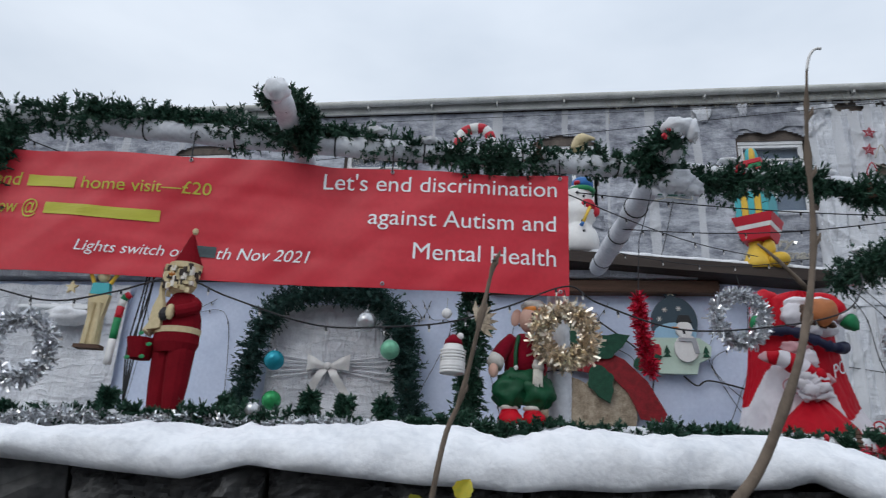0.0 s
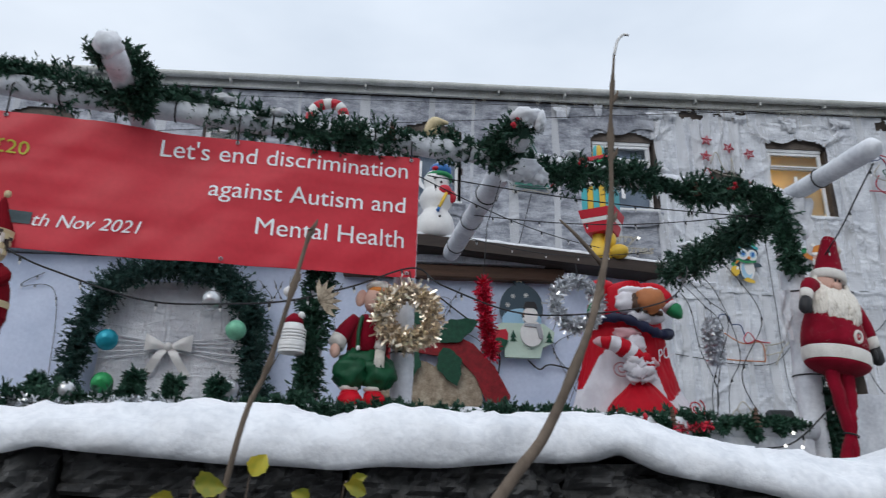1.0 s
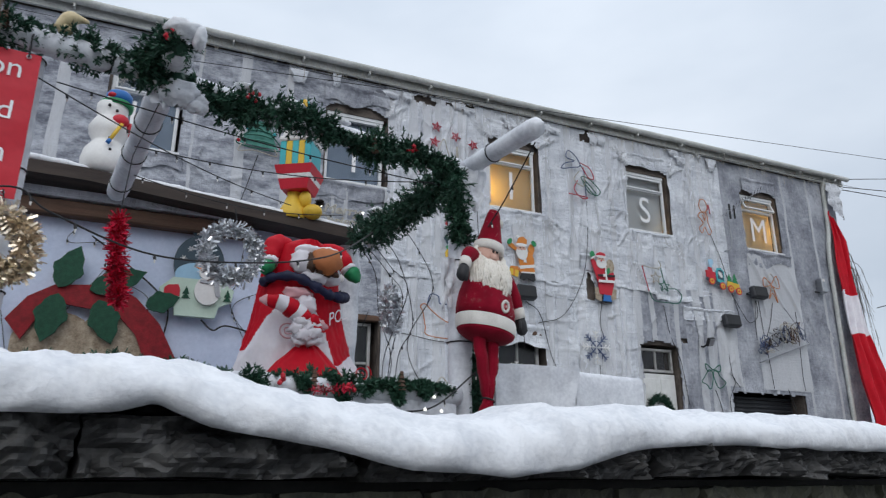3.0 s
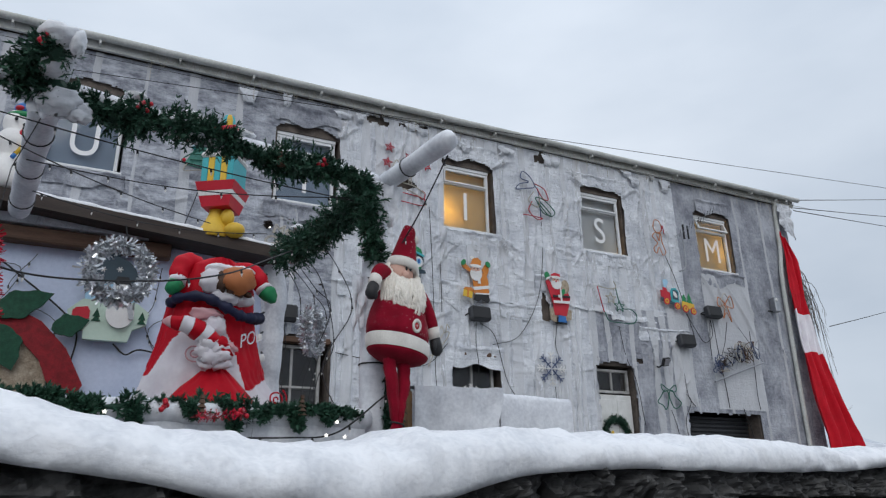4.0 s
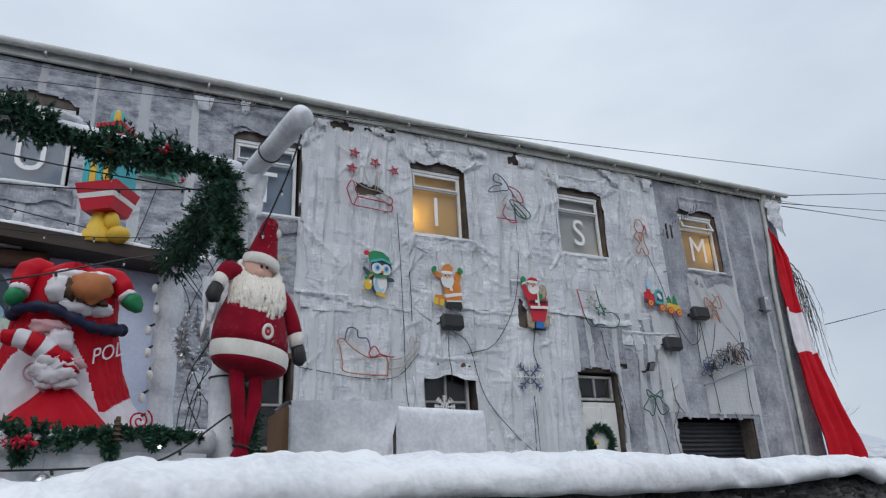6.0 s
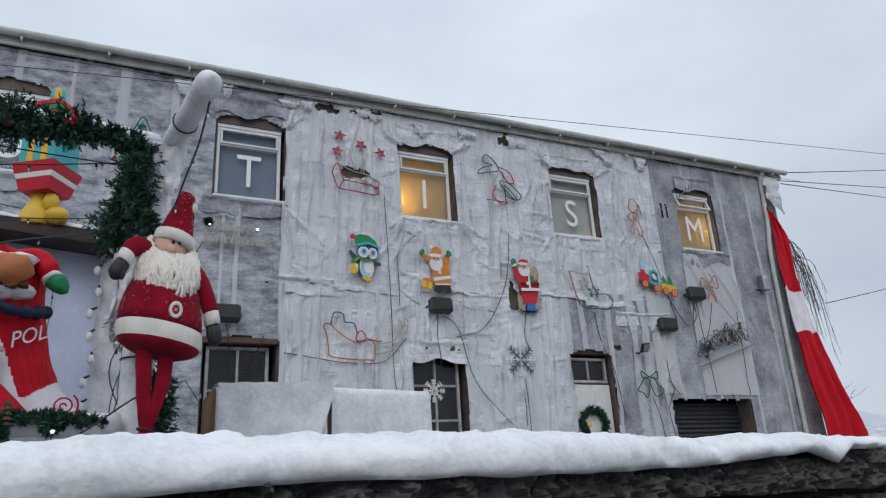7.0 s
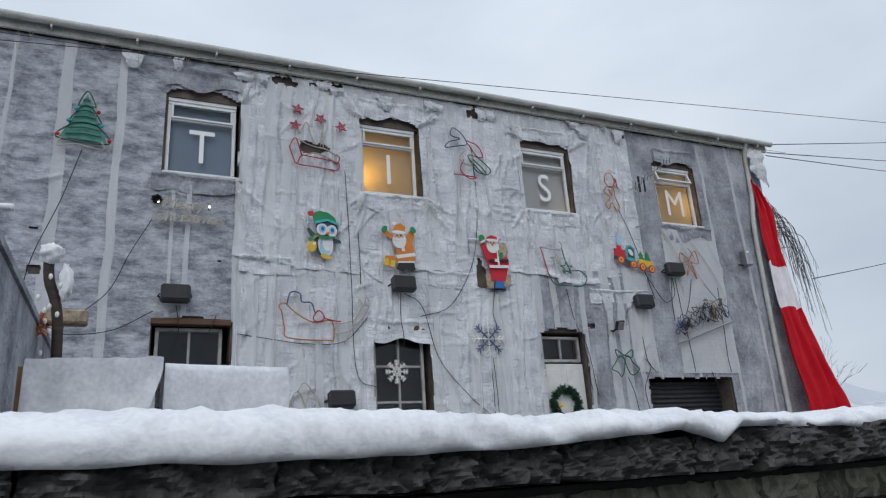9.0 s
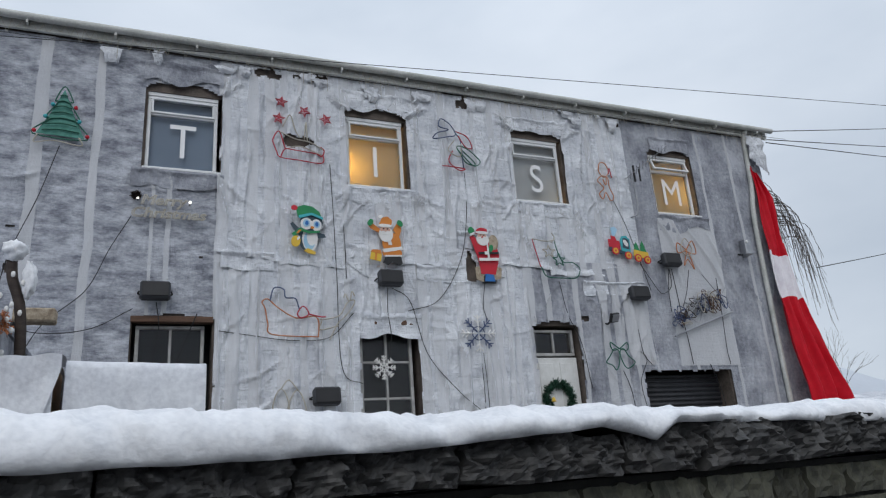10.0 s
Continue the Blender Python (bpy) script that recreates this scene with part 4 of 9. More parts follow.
ledge = thing("eaves_board", lb, "dark brown eaves board along the extension roof", "eaves board")
sn = Shape()
for x in np.arange(-1.6, 2.0, 0.24):
    n = 12
    xx = np.linspace(x, x + 0.25, n)
    sn.tube([(q, 5.06 + 0.02 * nz(q * 5, 2), fascia_z(q) + 0.065 + 0.008 * nz(q * 9, 1)) for q in xx], [0.022 + 0.012 * abs(nz(q * 7, 3)) for q in xx], M_SNOW, 8)
part("snow_strip", sn, ledge, "strip of white fleece", smooth=True)
bm_ = Shape()
bm_.box((0.45, 5.24, 3.15), (1.7, 0.10, 0.10), M_TIMBER2, bev=0.01)
thing("timber_beam", bm_, "brown timber beam below the eaves board", "beam")


# ---- fleece-wrapped pole frame ----
def front_y(x):
    return 3.13 + 0.22 * x


def wrapped_pole(p, q, r, label="pole wrapped in white fleece", sag=0.0, k=36, ends=True):
    p, q = np.array(p, float), np.array(q, float)
    t = np.linspace(0, 1, k)
    L = np.linalg.norm(q - p)
    ph = p[0] * 7 + q[1]
    pts = p + (q - p) * t[:, None]
    pts[:, 2] += -sag * np.sin(np.pi * t)
    rr = np.array([r * (1 + 0.10 * nz(u * L * 5, ph) + 0.05 * nz(u * L * 15, ph, 2)) for u in t])
    if ends:
        e = np.clip(np.minimum(t, 1 - t) * L / r, 0, 1)
        rr = rr * np.sqrt(np.clip(1 - (1 - e) ** 2, 0.02, 1))
    s = Shape()
    s.tube(pts, rr, M_WRAP, 16)
    ob = thing("wrapped_pole", s, label, "pole", "wrapped poles of the frame", smooth=True)
    for u in np.arange(0.25, L, 0.45):
        i = min(k - 1, int(u / L * k))
        c, ax = pts[i], (q - p) / L
        o1 = np.cross(ax, (0.1, 0.2, 1))
        o1 /= np.linalg.norm(o1)
        o2 = np.cross(ax, o1)
        ring = [c + (rr[i] + 0.003) * (math.cos(v) * o1 + math.sin(v) * o2) for v in np.linspace(0, 2 * math.pi, 14, endpoint=False)]
        tie = Shape()
        tie.tube(ring, 0.004, M_BLACK, 5, closed=True)
        part("cable_tie", tie, ob)
    return ob


ZP = 3.15
wrapped_pole((-3.4, front_y(-3.4), 3.20), (0.72, front_y(0.72), ZP), 0.052, "long horizontal pole wrapped in white fleece above the banner", 0.03, 90)
wrapped_pole((0.66, front_y(0.66), ZP), (2.22, front_y(2.22), ZP + 0.01), 0.05, "horizontal pole wrapped in white fleece with garland", 0.02, 50)
wrapped_pole((0.40, 4.93, 3.19), (0.66, 3.02, ZP + 0.03), 0.062, "cross pole wrapped in thick white fleece", 0, 50)
wrapped_pole((2.02, 4.98, 3.17), (2.36, 2.98, 3.17), 0.051, "cross pole wrapped in white fleece with a free end", 0, 50)
wrapped_pole((-1.45, 4.9, 3.2), (-1.07, 2.47, 3.155), 0.052, "cross pole wrapped in white fleece", 0, 50)
wrapped_pole((2.19, front_y(2.19), 1.0), (2.19, front_y(2.19), 3.14), 0.062, "upright pole wrapped in white fleece", 0, 40, False)
wrapped_pole((0.125, front_y(0.125) + 0.10, 1.0), (0.105, front_y(0.105) + 0.10, 3.10), 0.052, "upright pole wrapped in white fleece", 0, 40, False)
wrapped_pole((-0.27, front_y(-0.27) + 0.07, 1.0), (-0.27, front_y(-0.27) + 0.07, 3.06), 0.035, "slim upright pole wrapped in fleece", 0, 40, False)
wrapped_pole((-2.48, front_y(-2.48), 1.0), (-2.48, front_y(-2.48), 3.15), 0.05, "upright pole wrapped in fleece", 0, 40, False)

# ---- banner ----
BX0, BX1 = -3.35, 0.16


def ban_top(x):
    return 2.985 + 0.06 * (x + 2.45) / 2.6 - 0.012 * math.sin((x + 1.6) / 1.7 * math.pi) ** 2 + 0.006 * math.sin(x * 9)


def ban_bot(x):
    return 2.388 + 0.065 * (x + 2.3) / 2.46 + 0.006 * math.sin(x * 3.1 + 1)


def banner_at(x, z, off=0.0):
    v = (ban_top(x) - z) / 0.6
    d = 0.020 * math.sin(x * 4.3 + v * 1.3) * v + 0.014 * nz(x * 3, v * 2.5, 1) + 0.006 * nz(x * 8 + v * 5, v * 3, 5) + 0.004 * nz(x * 2 - v * 14, v * 4 + x, 9)
    return (x + 0.2 * off, front_y(x) - 0.045 + d - off, z)


nx, nk = 150, 26
P = np.zeros((nk, nx, 3))
for j, x in enumerate(np.linspace(BX0, BX1, nx)):
    for i in range(nk):
        P[i, j] = banner_at(x, ban_bot(x) + (ban_top(x) - ban_bot(x)) * i / (nk - 1))
bs = Shape()
bs.grid(P, M_RED)
P2 = P.copy()
P2[:, :, 1] += 0.004
bs.grid(P2[::-1], M_RED)
banner = thing("banner", bs, "long red vinyl banner with white and yellow printed words", "banner", smooth=True)


def print_line(text, m, xa, xb, za, zb, height=None, shear=0.0, name="printed_line"):
    me, co = letters(text, m, shear=shear)
    lo_, w = co[:, 0].min(), co[:, 0].max() - co[:, 0].min()
    k = (xb - xa) / w
    kz = k if height is None else height
    out = [banner_at(xa + (c[0] - lo_) * k, za + (zb - za) * (c[0] - lo_) / w + c[1] * kz, 0.004) for c in co]
    me.vertices.foreach_set("co", np.array(out).ravel())
    ob = new(name, me)
    ob.parent = banner
    return ob


def print_bar(m, xa, xb, z, h):
    P = np.array([[banner_at(x, z + hh, 0.004) for x in np.linspace(xa, xb, 12)] for hh in np.linspace(0, h, 5)])
    s = Shape()
    s.grid(P, m)
    return part("printed_bar", s, banner)


print_line("Let's end discrimination", M_WHITE_INK, -0.97, 0.105, 2.890, 2.936)
print_line("against Autism and", M_WHITE_INK, -0.75, 0.10, 2.727, 2.761)
print_line("Mental Health", M_WHITE_INK, -0.54, 0.10, 2.575, 2.594)
print_line("and", M_YELLOW_INK, -2.40, -2.29, 2.795, 2.797, 0.095)
print_bar(M_YELLOW_INK, -2.26, -2.05, 2.798, 0.055)
print_line("home visit\u2014\u00a320", M_YELLOW_INK, -2.02, -1.46, 2.802, 2.812)
print_line("ow @", M_YELLOW_INK, -2.35, -2.18, 2.658, 2.662, 0.095)
print_bar(M_YELLOW_INK, -2.15, -1.66, 2.665, 0.055)
print_line("Lights switch on", M_WHITE_INK, -1.985, -1.52, 2.506, 2.511, shear=0.25)
print_bar(M_GREY_INK, -1.49, -1.40, 2.518, 0.052)
print_line("th Nov 2021", M_WHITE_INK, -1.395, -0.99, 2.514, 2.522, shear=0.25)
for x in (-2.4, -1.57, -0.66, 0.12):
    for top_ in (0, 1):
        z = ban_top(x) - 0.018 if top_ else ban_bot(x) + 0.018
        p = banner_at(x, z, 0.004)
        s = Shape()
        s.tube([(p[0] + 0.007 * math.cos(v), p[1] - 0.002, p[2] + 0.007 * math.sin(v)) for v in np.linspace(0, 6.283, 10, endpoint=False)], 0.0028, M_METAL, 5, closed=True)
        part("eyelet", s, banner, "metal eyelet")
    s = Shape()
    s.tube([banner_at(x, ban_top(x) - 0.018, 0.006), (x, front_y(x) - 0.06, 3.12), (x, front_y(x), 3.2)], 0.004, M_BLACK, 5)
    part("tie", s, banner, "black tie")

# ---- two fleece-covered boxes ----
def covered_box(a, b, y, ztop, ph, turn):
    s = Shape()
    nx_, rows = 40, []
    for (dy, dz) in ((0.42, -1.0), (0.42, -0.05), (0.40, -0.01), (0.30, 0.0), (0.15, 0.004), (0.03, 0.0), (0.006, -0.012), (-0.004, -0.035), (-0.008, -0.12), (-0.006, -0.22), (-0.003, -0.36), (-0.002, -0.6), (0, -1.1)):
        rows.append([(x, y + (x - a) * turn + dy + 0.012 * nz(x * 9 + ph, dz * 3) * (1 if dz < -0.02 else 0.4) + 0.006 * nz(x * 25, dz * 9, ph), ztop + dz + 0.010 * nz(x * 5, dy * 9 + ph)) for x in np.linspace(a, b, nx_)])
    s.grid(np.array(rows), M_WRAP)
    return s


def box_body(a, b, y, turn, m):
    s = Shape()
    q = y + (b - a) * turn
    s.add([(a, y, 1), (b, q, 1), (b, q + 0.38, 1), (a, y + 0.38, 1), (a, y, 2.085), (b, q, 2.085), (b, q + 0.38, 2.085), (a, y + 0.38, 2.085)], [(0, 1, 5, 4), (1, 2, 6, 5), (2, 3, 7, 6), (3, 0, 4, 7), (4, 5, 6, 7)], m)
    return s


cb1 = thing("covered_box", covered_box(2.545, 3.06, 3.93, 2.10, 1.0, -0.12), "tall box draped with white fleece with a bare brown side", "box", "fleece-covered boxes", smooth=True)
part("box_body", box_body(2.525, 3.05, 3.94, -0.12, M_CARD), cb1, "bare brown board side")
cb2 = thing("covered_box", covered_box(3.095, 3.655, 3.91, 2.10, 6.0, 0.12), "tall box wrapped tightly in white fleece", "box", "fleece-covered boxes", smooth=True)
part("box_body", box_body(3.105, 3.645, 3.925, 0.12, M_WRAP), cb2)
# the loose cloth over the first box, its corner hanging in a point
P = np.zeros((16, 30, 3))
for i, u in enumerate(np.linspace(0, 1, 16)):
    for j, v in enumerate(np.linspace(0, 1, 30)):
        x = 2.55 + (0.535 - 0.13 * max(0.0, u - 0.15)) * v
        P[i, j] = (x, 3.905 - 0.12 * (x - 2.55) - 0.012 * nz(v * 7, u * 2, 4) - 0.006 * abs(nz(v * 22, u * 3)), 2.112 - 0.44 * u + 0.008 * nz(v * 6, 9))
s = Shape()
s.grid(P, M_WRAP)
P2 = np.stack([P[0], P[0] + np.array((0, 0.12, 0.012)), P[0] + np.array((0, 0.40, 0.01))])
s.grid(P2, M_WRAP)
part("loose_cloth", s, cb1, "loose white cloth with a slanting edge", smooth=True)
for k in range(9):
    s = Shape()
    s.ball((3.02 + 0.022 * k + 0.01 * math.sin(k * 3), 3.80 - 0.03 * (k % 3), 1.815 + 0.012 * math.sin(k * 5)), 0.011, M_BAUBLE_SILVER, 8, 6)
    thing("small_silver_bead", s, "small shiny silver bead beside the covered boxes", "bead", "silver beads", smooth=True)


def rise(x):
    """The shelf climbs a little towards the house corner."""
    return 0.012 + 0.023 * x


# ---- garlands, tinsel and wreaths ----
def tufts(s, pts, r, per_m, m, needle=0.030, width=0.0075, up=0.0, clump=0.5):
    """Needle sprays along a line."""
    pts = np.array(pts, float)
    seg = np.r_[0, np.cumsum(np.linalg.norm(np.diff(pts, axis=0), axis=1))]
    L = seg[-1]
    k = int(per_m * 1.9 * L)
    t = np.random.uniform(0, L, k)
    c = np.stack([np.interp(t, seg, pts[:, a]) for a in range(3)], 1)
    tan = np.stack([np.interp(np.minimum(t + 0.02, L), seg, pts[:, a]) - np.interp(np.maximum(t - 0.02, 0), seg, pts[:, a]) for a in range(3)], 1)
    tan /= np.linalg.norm(tan, axis=1)[:, None] + 1e-9
    w = np.random.normal(size=(k, 3)) + np.array([0, 0, up])
    w -= tan * (w * tan).sum(1)[:, None] * 0.65
    w /= np.linalg.norm(w, axis=1)[:, None]
    size = np.array([1 + clump * 1.6 * nz(v * 7.0, r * 50, pts[0][0]) for v in t])
    ln = r * np.random.uniform(0.55, 1.15, k) * np.clip(size, 0.35, 1.7)
    q = 21
    f = np.random.uniform(0.15, 1.0, (k, q))
    base = c[:, None, :] + w[:, None, :] * (ln[:, None] * f)[:, :, None]
    way = w[:, None, :] * 0.9 + np.random.normal(size=(k, q, 3)) * 0.55
    s.blades(base.reshape(-1, 3), way.reshape(-1, 3), np.random.uniform(0.6, 1.1, k * q) * needle, width, m)
    return s


def garland(pts, r, label, per_m=190, m=None, k=60, up=0.0, clump=0.5, smooth_line=True, bits=()):
    line = curve_pts(pts, k) if smooth_line else np.array(pts, float)
    core_ = Shape()
    core_.tube(line, [r * (0.30 + 0.10 * math.sin(i * 1.9)) for i in range(len(line))], m or M_PINE, 7)
    ob = thing("garland", core_, label, "garland", "artificial pine garlands")
    s = Shape()
    tufts(s, line, r, per_m, m or M_PINE, up=up, clump=clump)
    o = part("foliage", s, ob)
    tagged(o, "", "", "", "stuff")
    for kind, p in bits:
        b = Shape()
        if kind == "berries":
            for _ in range(5):
                b.ball(np.array(p) + np.random.normal(size=3) * 0.014, 0.011, M_P_RED, 8, 6)
            part("berries", b, ob, "red berries", smooth=True)
        elif kind == "cone":
            for z in range(5):
                b.lathe([(0.002, 0.018 * z), (0.026 - 0.004 * z, 0.018 * z + 0.005), (0.008, 0.018 * z + 0.02)], M_TIMBER2, p, 10)
            part("pine_cone", b, ob, "brown pine cone")
        elif kind == "snow":
            b.lump(p, (0.05, 0.035, 0.018), M_SNOW, 0.5, 14, 9)
            part("snow_tuft", b, ob, "tuft of white fleece", smooth=True)
    return ob


def fy(x):
    return front_y(x)


g1 = [(x, fy(x) - 0.02 + 0.02 * math.sin(x * 7), 3.185 - 0.05 * (x > -0.9) + 0.03 * math.sin(x * 6.3)) for x in np.linspace(-2.4, 0.7, 18)]
garland(g1, 0.082, "dark green pine garland laid along the banner pole", 290, k=110, up=0.1, clump=0.6, bits=[("snow", (-0.75, fy(-0.75) - 0.05, 3.21)), ("snow", (-0.5, fy(-0.5) - 0.05, 3.18)), ("cone", (0.02, fy(0) - 0.06, 3.12))])
g2 = [(x, fy(x) - 0.04, 3.115 - 0.025 * math.sin(x * 9)) for x in np.linspace(0.72, 2.12, 10)]
garland(g2, 0.092, "dark green pine garland wound on the horizontal pole", 310, k=70, up=-0.2, clump=0.6, bits=[("berries", (0.98, fy(0.98) - 0.09, 3.14)), ("cone", (1.62, fy(1.62) - 0.08, 3.05)), ("berries", (1.85, fy(1.85) - 0.08, 3.15)), ("snow", (0.95, fy(0.95) - 0.02, 3.215)), ("snow", (1.2, fy(1.2) - 0.02, 3.205)), ("snow", (1.45, fy(1.45), 3.205))])
garland([(2.02, 4.95, 3.12), (2.03, 4.6, 3.08), (2.08, 4.2, 3.06), (2.13, 3.9, 3.09), (2.17, 3.62, 3.10)], 0.12, "dark green pine garland wound round the cross pole", 340, k=60, clump=0.4, bits=[("snow", (2.0, 4.5, 3.18)), ("snow", (2.06, 4.1, 3.15))])
garland([(2.13, fy(2.1) - 0.04, 3.12), (2.12, fy(2.1) - 0.07, 2.95), (2.15, fy(2.1) - 0.06, 2.8), (2.17, fy(2.1) - 0.05, 2.68)], 0.085, "dark green pine garland hanging down the upright pole", 280, k=30, clump=0.4)
garland([(0.66, 3.02, 3.16), (0.60, 3.10, 3.22), (0.56, 3.2, 3.2), (0.60, 3.22, 3.10), (0.68, 3.16, 3.12)], 0.095, "clump of pine garland round the pole end", 260, k=30, clump=0.3, bits=[("berries", (0.60, 2.98, 3.19))])
garland([(-1.16, 2.52, 3.15), (-1.08, 2.62, 3.22), (-1.0, 2.72, 3.16), (-1.06, 2.80, 3.06), (-1.12, 2.7, 3.1)], 0.06, "clump of pine garland round the pole end", 260, k=30, clump=0.3)
garland([(-0.27, fy(-0.27) + 0.03, 1.84), (-0.28, fy(-0.27) + 0.03, 2.1), (-0.27, fy(-0.27) + 0.05, 2.3), (-0.27, fy(-0.27) + 0.07, 2.5)], 0.072, "dark green pine garland wound on the slim upright", 330, k=40, clump=0.3)
garland([(-2.46, fy(-2.46) - 0.04, 2.15), (-2.48, fy(-2.46) - 0.05, 2.6), (-2.40, fy(-2.4) - 0.05, 3.0), (-2.44, fy(-2.4), 3.22)], 0.10, "dark green pine garland hanging on the end upright", 260, k=40, clump=0.4)
garland([(2.26, 3.58, 1.5), (2.28, 3.60, 1.8), (2.27, 3.62, 2.1)], 0.075, "dark green pine garland behind the doll's legs", 280, k=24, clump=0.3)
arch = [(-2.28, 5.14, 2.10), (-2.24, 5.13, 2.4), (-2.18, 5.12, 2.72), (-2.0, 5.11, 2.98), (-1.6, 5.10, 3.08), (-1.2, 5.11, 2.98), (-1.03, 5.12, 2.72), (-0.98, 5.13, 2.4), (-0.93, 5.14, 2.10)]
garland(arch, 0.125, "dark blue-green pine garland arch round the wrapped window", 420, M_PINE_DARK, 110, clump=0.25)
sg = [(x, fy(x) - 0.10 + 0.03 * math.sin(x * 6), 1.832 + rise(x) + 0.012 * math.sin(x * 11)) for x in np.linspace(-2.7, 2.1, 30)]
garland(sg, 0.046, "pine garland along the snowy shelf with cones and berries", 150, k=150, up=0.25, clump=0.9, bits=[("cone", (1.35, fy(1.35) - 0.15, 1.83)), ("cone", (1.78, fy(1.78) - 0.15, 1.86)), ("berries", (1.2, fy(1.2) - 0.16, 1.87)), ("berries", (1.5, fy(1.5) - 0.16, 1.85))])
for x, h in ((-1.72, 0.10), (-0.92, 0.12), (-0.78, 0.11), (-0.62, 0.10), (-1.25, 0.08)):
    s = Shape()
    tufts(s, [(x, fy(x) - 0.05, 1.86 + rise(x)), (x + 0.01, fy(x) - 0.05, 1.84 + rise(x) + h * 0.9)], 0.036, 600, M_PINE, up=1.0, clump=0.1)
    thing("pine_sprig", s, "upright artificial pine sprig on the shelf", "pine sprig", "pine sprigs on the shelf")


def foil(s, pts, r, per_m, m, ln=0.03, w=0.0028, closed=False):
    pts = np.array(pts, float)
    if closed:
        pts = np.concatenate([pts, pts[:1]])
    seg = np.r_[0, np.cumsum(np.linalg.norm(np.diff(pts, axis=0), axis=1))]
    k = int(per_m * seg[-1])
    t = np.random.uniform(0, seg[-1], k)
    c = np.stack([np.interp(t, seg, pts[:, a]) for a in range(3)], 1)
    d = np.random.normal(size=(k, 3))
    d /= np.linalg.norm(d, axis=1)[:, None]
    s.strips(c + d * np.random.uniform(0.1, 0.8, k)[:, None] * r, d + np.random.normal(size=(k, 3)) * 0.7, ln * np.random.uniform(0.5, 1.1, k), w, m)
    return s


def tinsel_wreath(c, R, r, m, label, yaw=0.0, per_m=1900, ln=0.03, w=0.003):
    ang = np.linspace(0, 2 * np.pi, 40, endpoint=False)
    ring = [(R * math.cos(a), 0, R * math.sin(a)) for a in ang]
    s = Shape()
    s.tube(ring, 0.006, M_METAL, 6, closed=True)
    ob = thing("tinsel_wreath", s, label, "wreath")
    f = Shape()
    foil(f, ring, r, per_m, m, ln, w, True)
    tagged(part("tinsel", f, ob), "", "", "", "stuff")
    h = Shape()
    h.tube([(0, 0, R), (0.01, 0, R + 0.05), (0, 0, R + 0.1)], 0.003, M_BLACK, 5)
    part("hanger", h, ob)
    ob.matrix_world = pose(*c, 0, 0, yaw)
    return ob


tinsel_wreath((0.135, 3.06, 2.255), 0.11, 0.06, M_GOLD, "pale gold tinsel wreath hung before the wrapped upright", 8, 3600, 0.034, 0.005)
tinsel_wreath((0.985, 3.51, 2.465), 0.118, 0.042, M_SILVER, "silver tinsel wreath hung on the light cable", 10, 2400, 0.034, 0.0042)
tinsel_wreath((-2.10, 2.60, 2.06), 0.125, 0.05, M_SILVER, "silver tinsel wreath hung on the light cable", 10, 2400, 0.034, 0.0042)
tinsel_wreath((2.145, 4.58, 2.53), 0.125, 0.045, M_SILVER, "thin silver tinsel wreath hung edge-on from the cross pole", 52, 2200, 0.034, 0.0042)
s = Shape()
s.tube([(0.50, 3.47, 2.5), (0.52, 3.47, 2.85), (0.60, 3.47, 3.14)], 0.0025, M_BLACK, 5)
foil(s, [(0.50, 3.47, 2.55), (0.51, 3.47, 2.42), (0.53, 3.47, 2.28), (0.545, 3.47, 2.18)], 0.04, 4200, M_REDFOIL, 0.036, 0.003)
tagged(thing("red_tinsel", s, "thick red tinsel hanging from the light cable", "tinsel"), kind="")
s = Shape()
foil(s, [(x, fy(x) - 0.15, 1.815 + rise(x) + 0.012 * math.sin(x * 13)) for x in np.linspace(-2.5, -0.5, 40)], 0.032, 1500, M_SILVER, 0.032, 0.003)
thing("silver_tinsel", s, "silver tinsel trailing along the shelf edge", "tinsel")
s = Shape()
foil(s, [(x, fy(x) - 0.2, 1.80 + rise(x) + 0.012 * math.sin(x * 13)) for x in np.linspace(1.32, 1.52, 20)], 0.014, 800, M_REDFOIL, 0.024, 0.0016)
thing("red_tinsel", s, "thin red tinsel on the shelf edge", "tinsel")

for x, ln in ((0.93, 0.05), (1.09, 0.08), (1.30, 0.04), (1.47, 0.09), (1.75, 0.075), (1.90, 0.04)):
    s = Shape()
    tufts(s, [(x, fy(x) - 0.12, 1.84 + rise(x)), (x + 0.02, fy(x) - 0.16, 1.84 + rise(x) - ln)], 0.022, 420, M_PINE, up=-0.6, clump=0.2)
    thing("pine_sprig", s, "pine sprig hanging over the wrapped shelf rail", "pine sprig", "pine sprigs on the shelf")

# ---- the snowy shelf ----
s = Shape()
xx = np.linspace(-2.9, 2.14, 120)
s.tube([(x, fy(x) - 0.06, 1.815 + rise(x) + 0.008 * nz(x * 4, 2)) for x in xx], [0.05 + 0.012 * nz(x * 6, 1) for x in xx], M_WRAP, 12)
shelf = thing("wrapped_shelf", s, "long shelf rail wrapped in white fleece", "shelf", smooth=True)
P = np.array([[(x, fy(x) - 0.085 + 0.012 * nz(x * 7, z * 3), z + rise(x)) for x in np.linspace(-2.9, 2.12, 130)] for z in np.linspace(1.02, 1.80, 14)])
s = Shape()
s.grid(P, M_WRAP)
part("skirt", s, shelf, "hanging fleece skirt", smooth=True)
s = Shape()
zl, zr = 1.80 + rise(-2.9), 1.80 + rise(2.1)
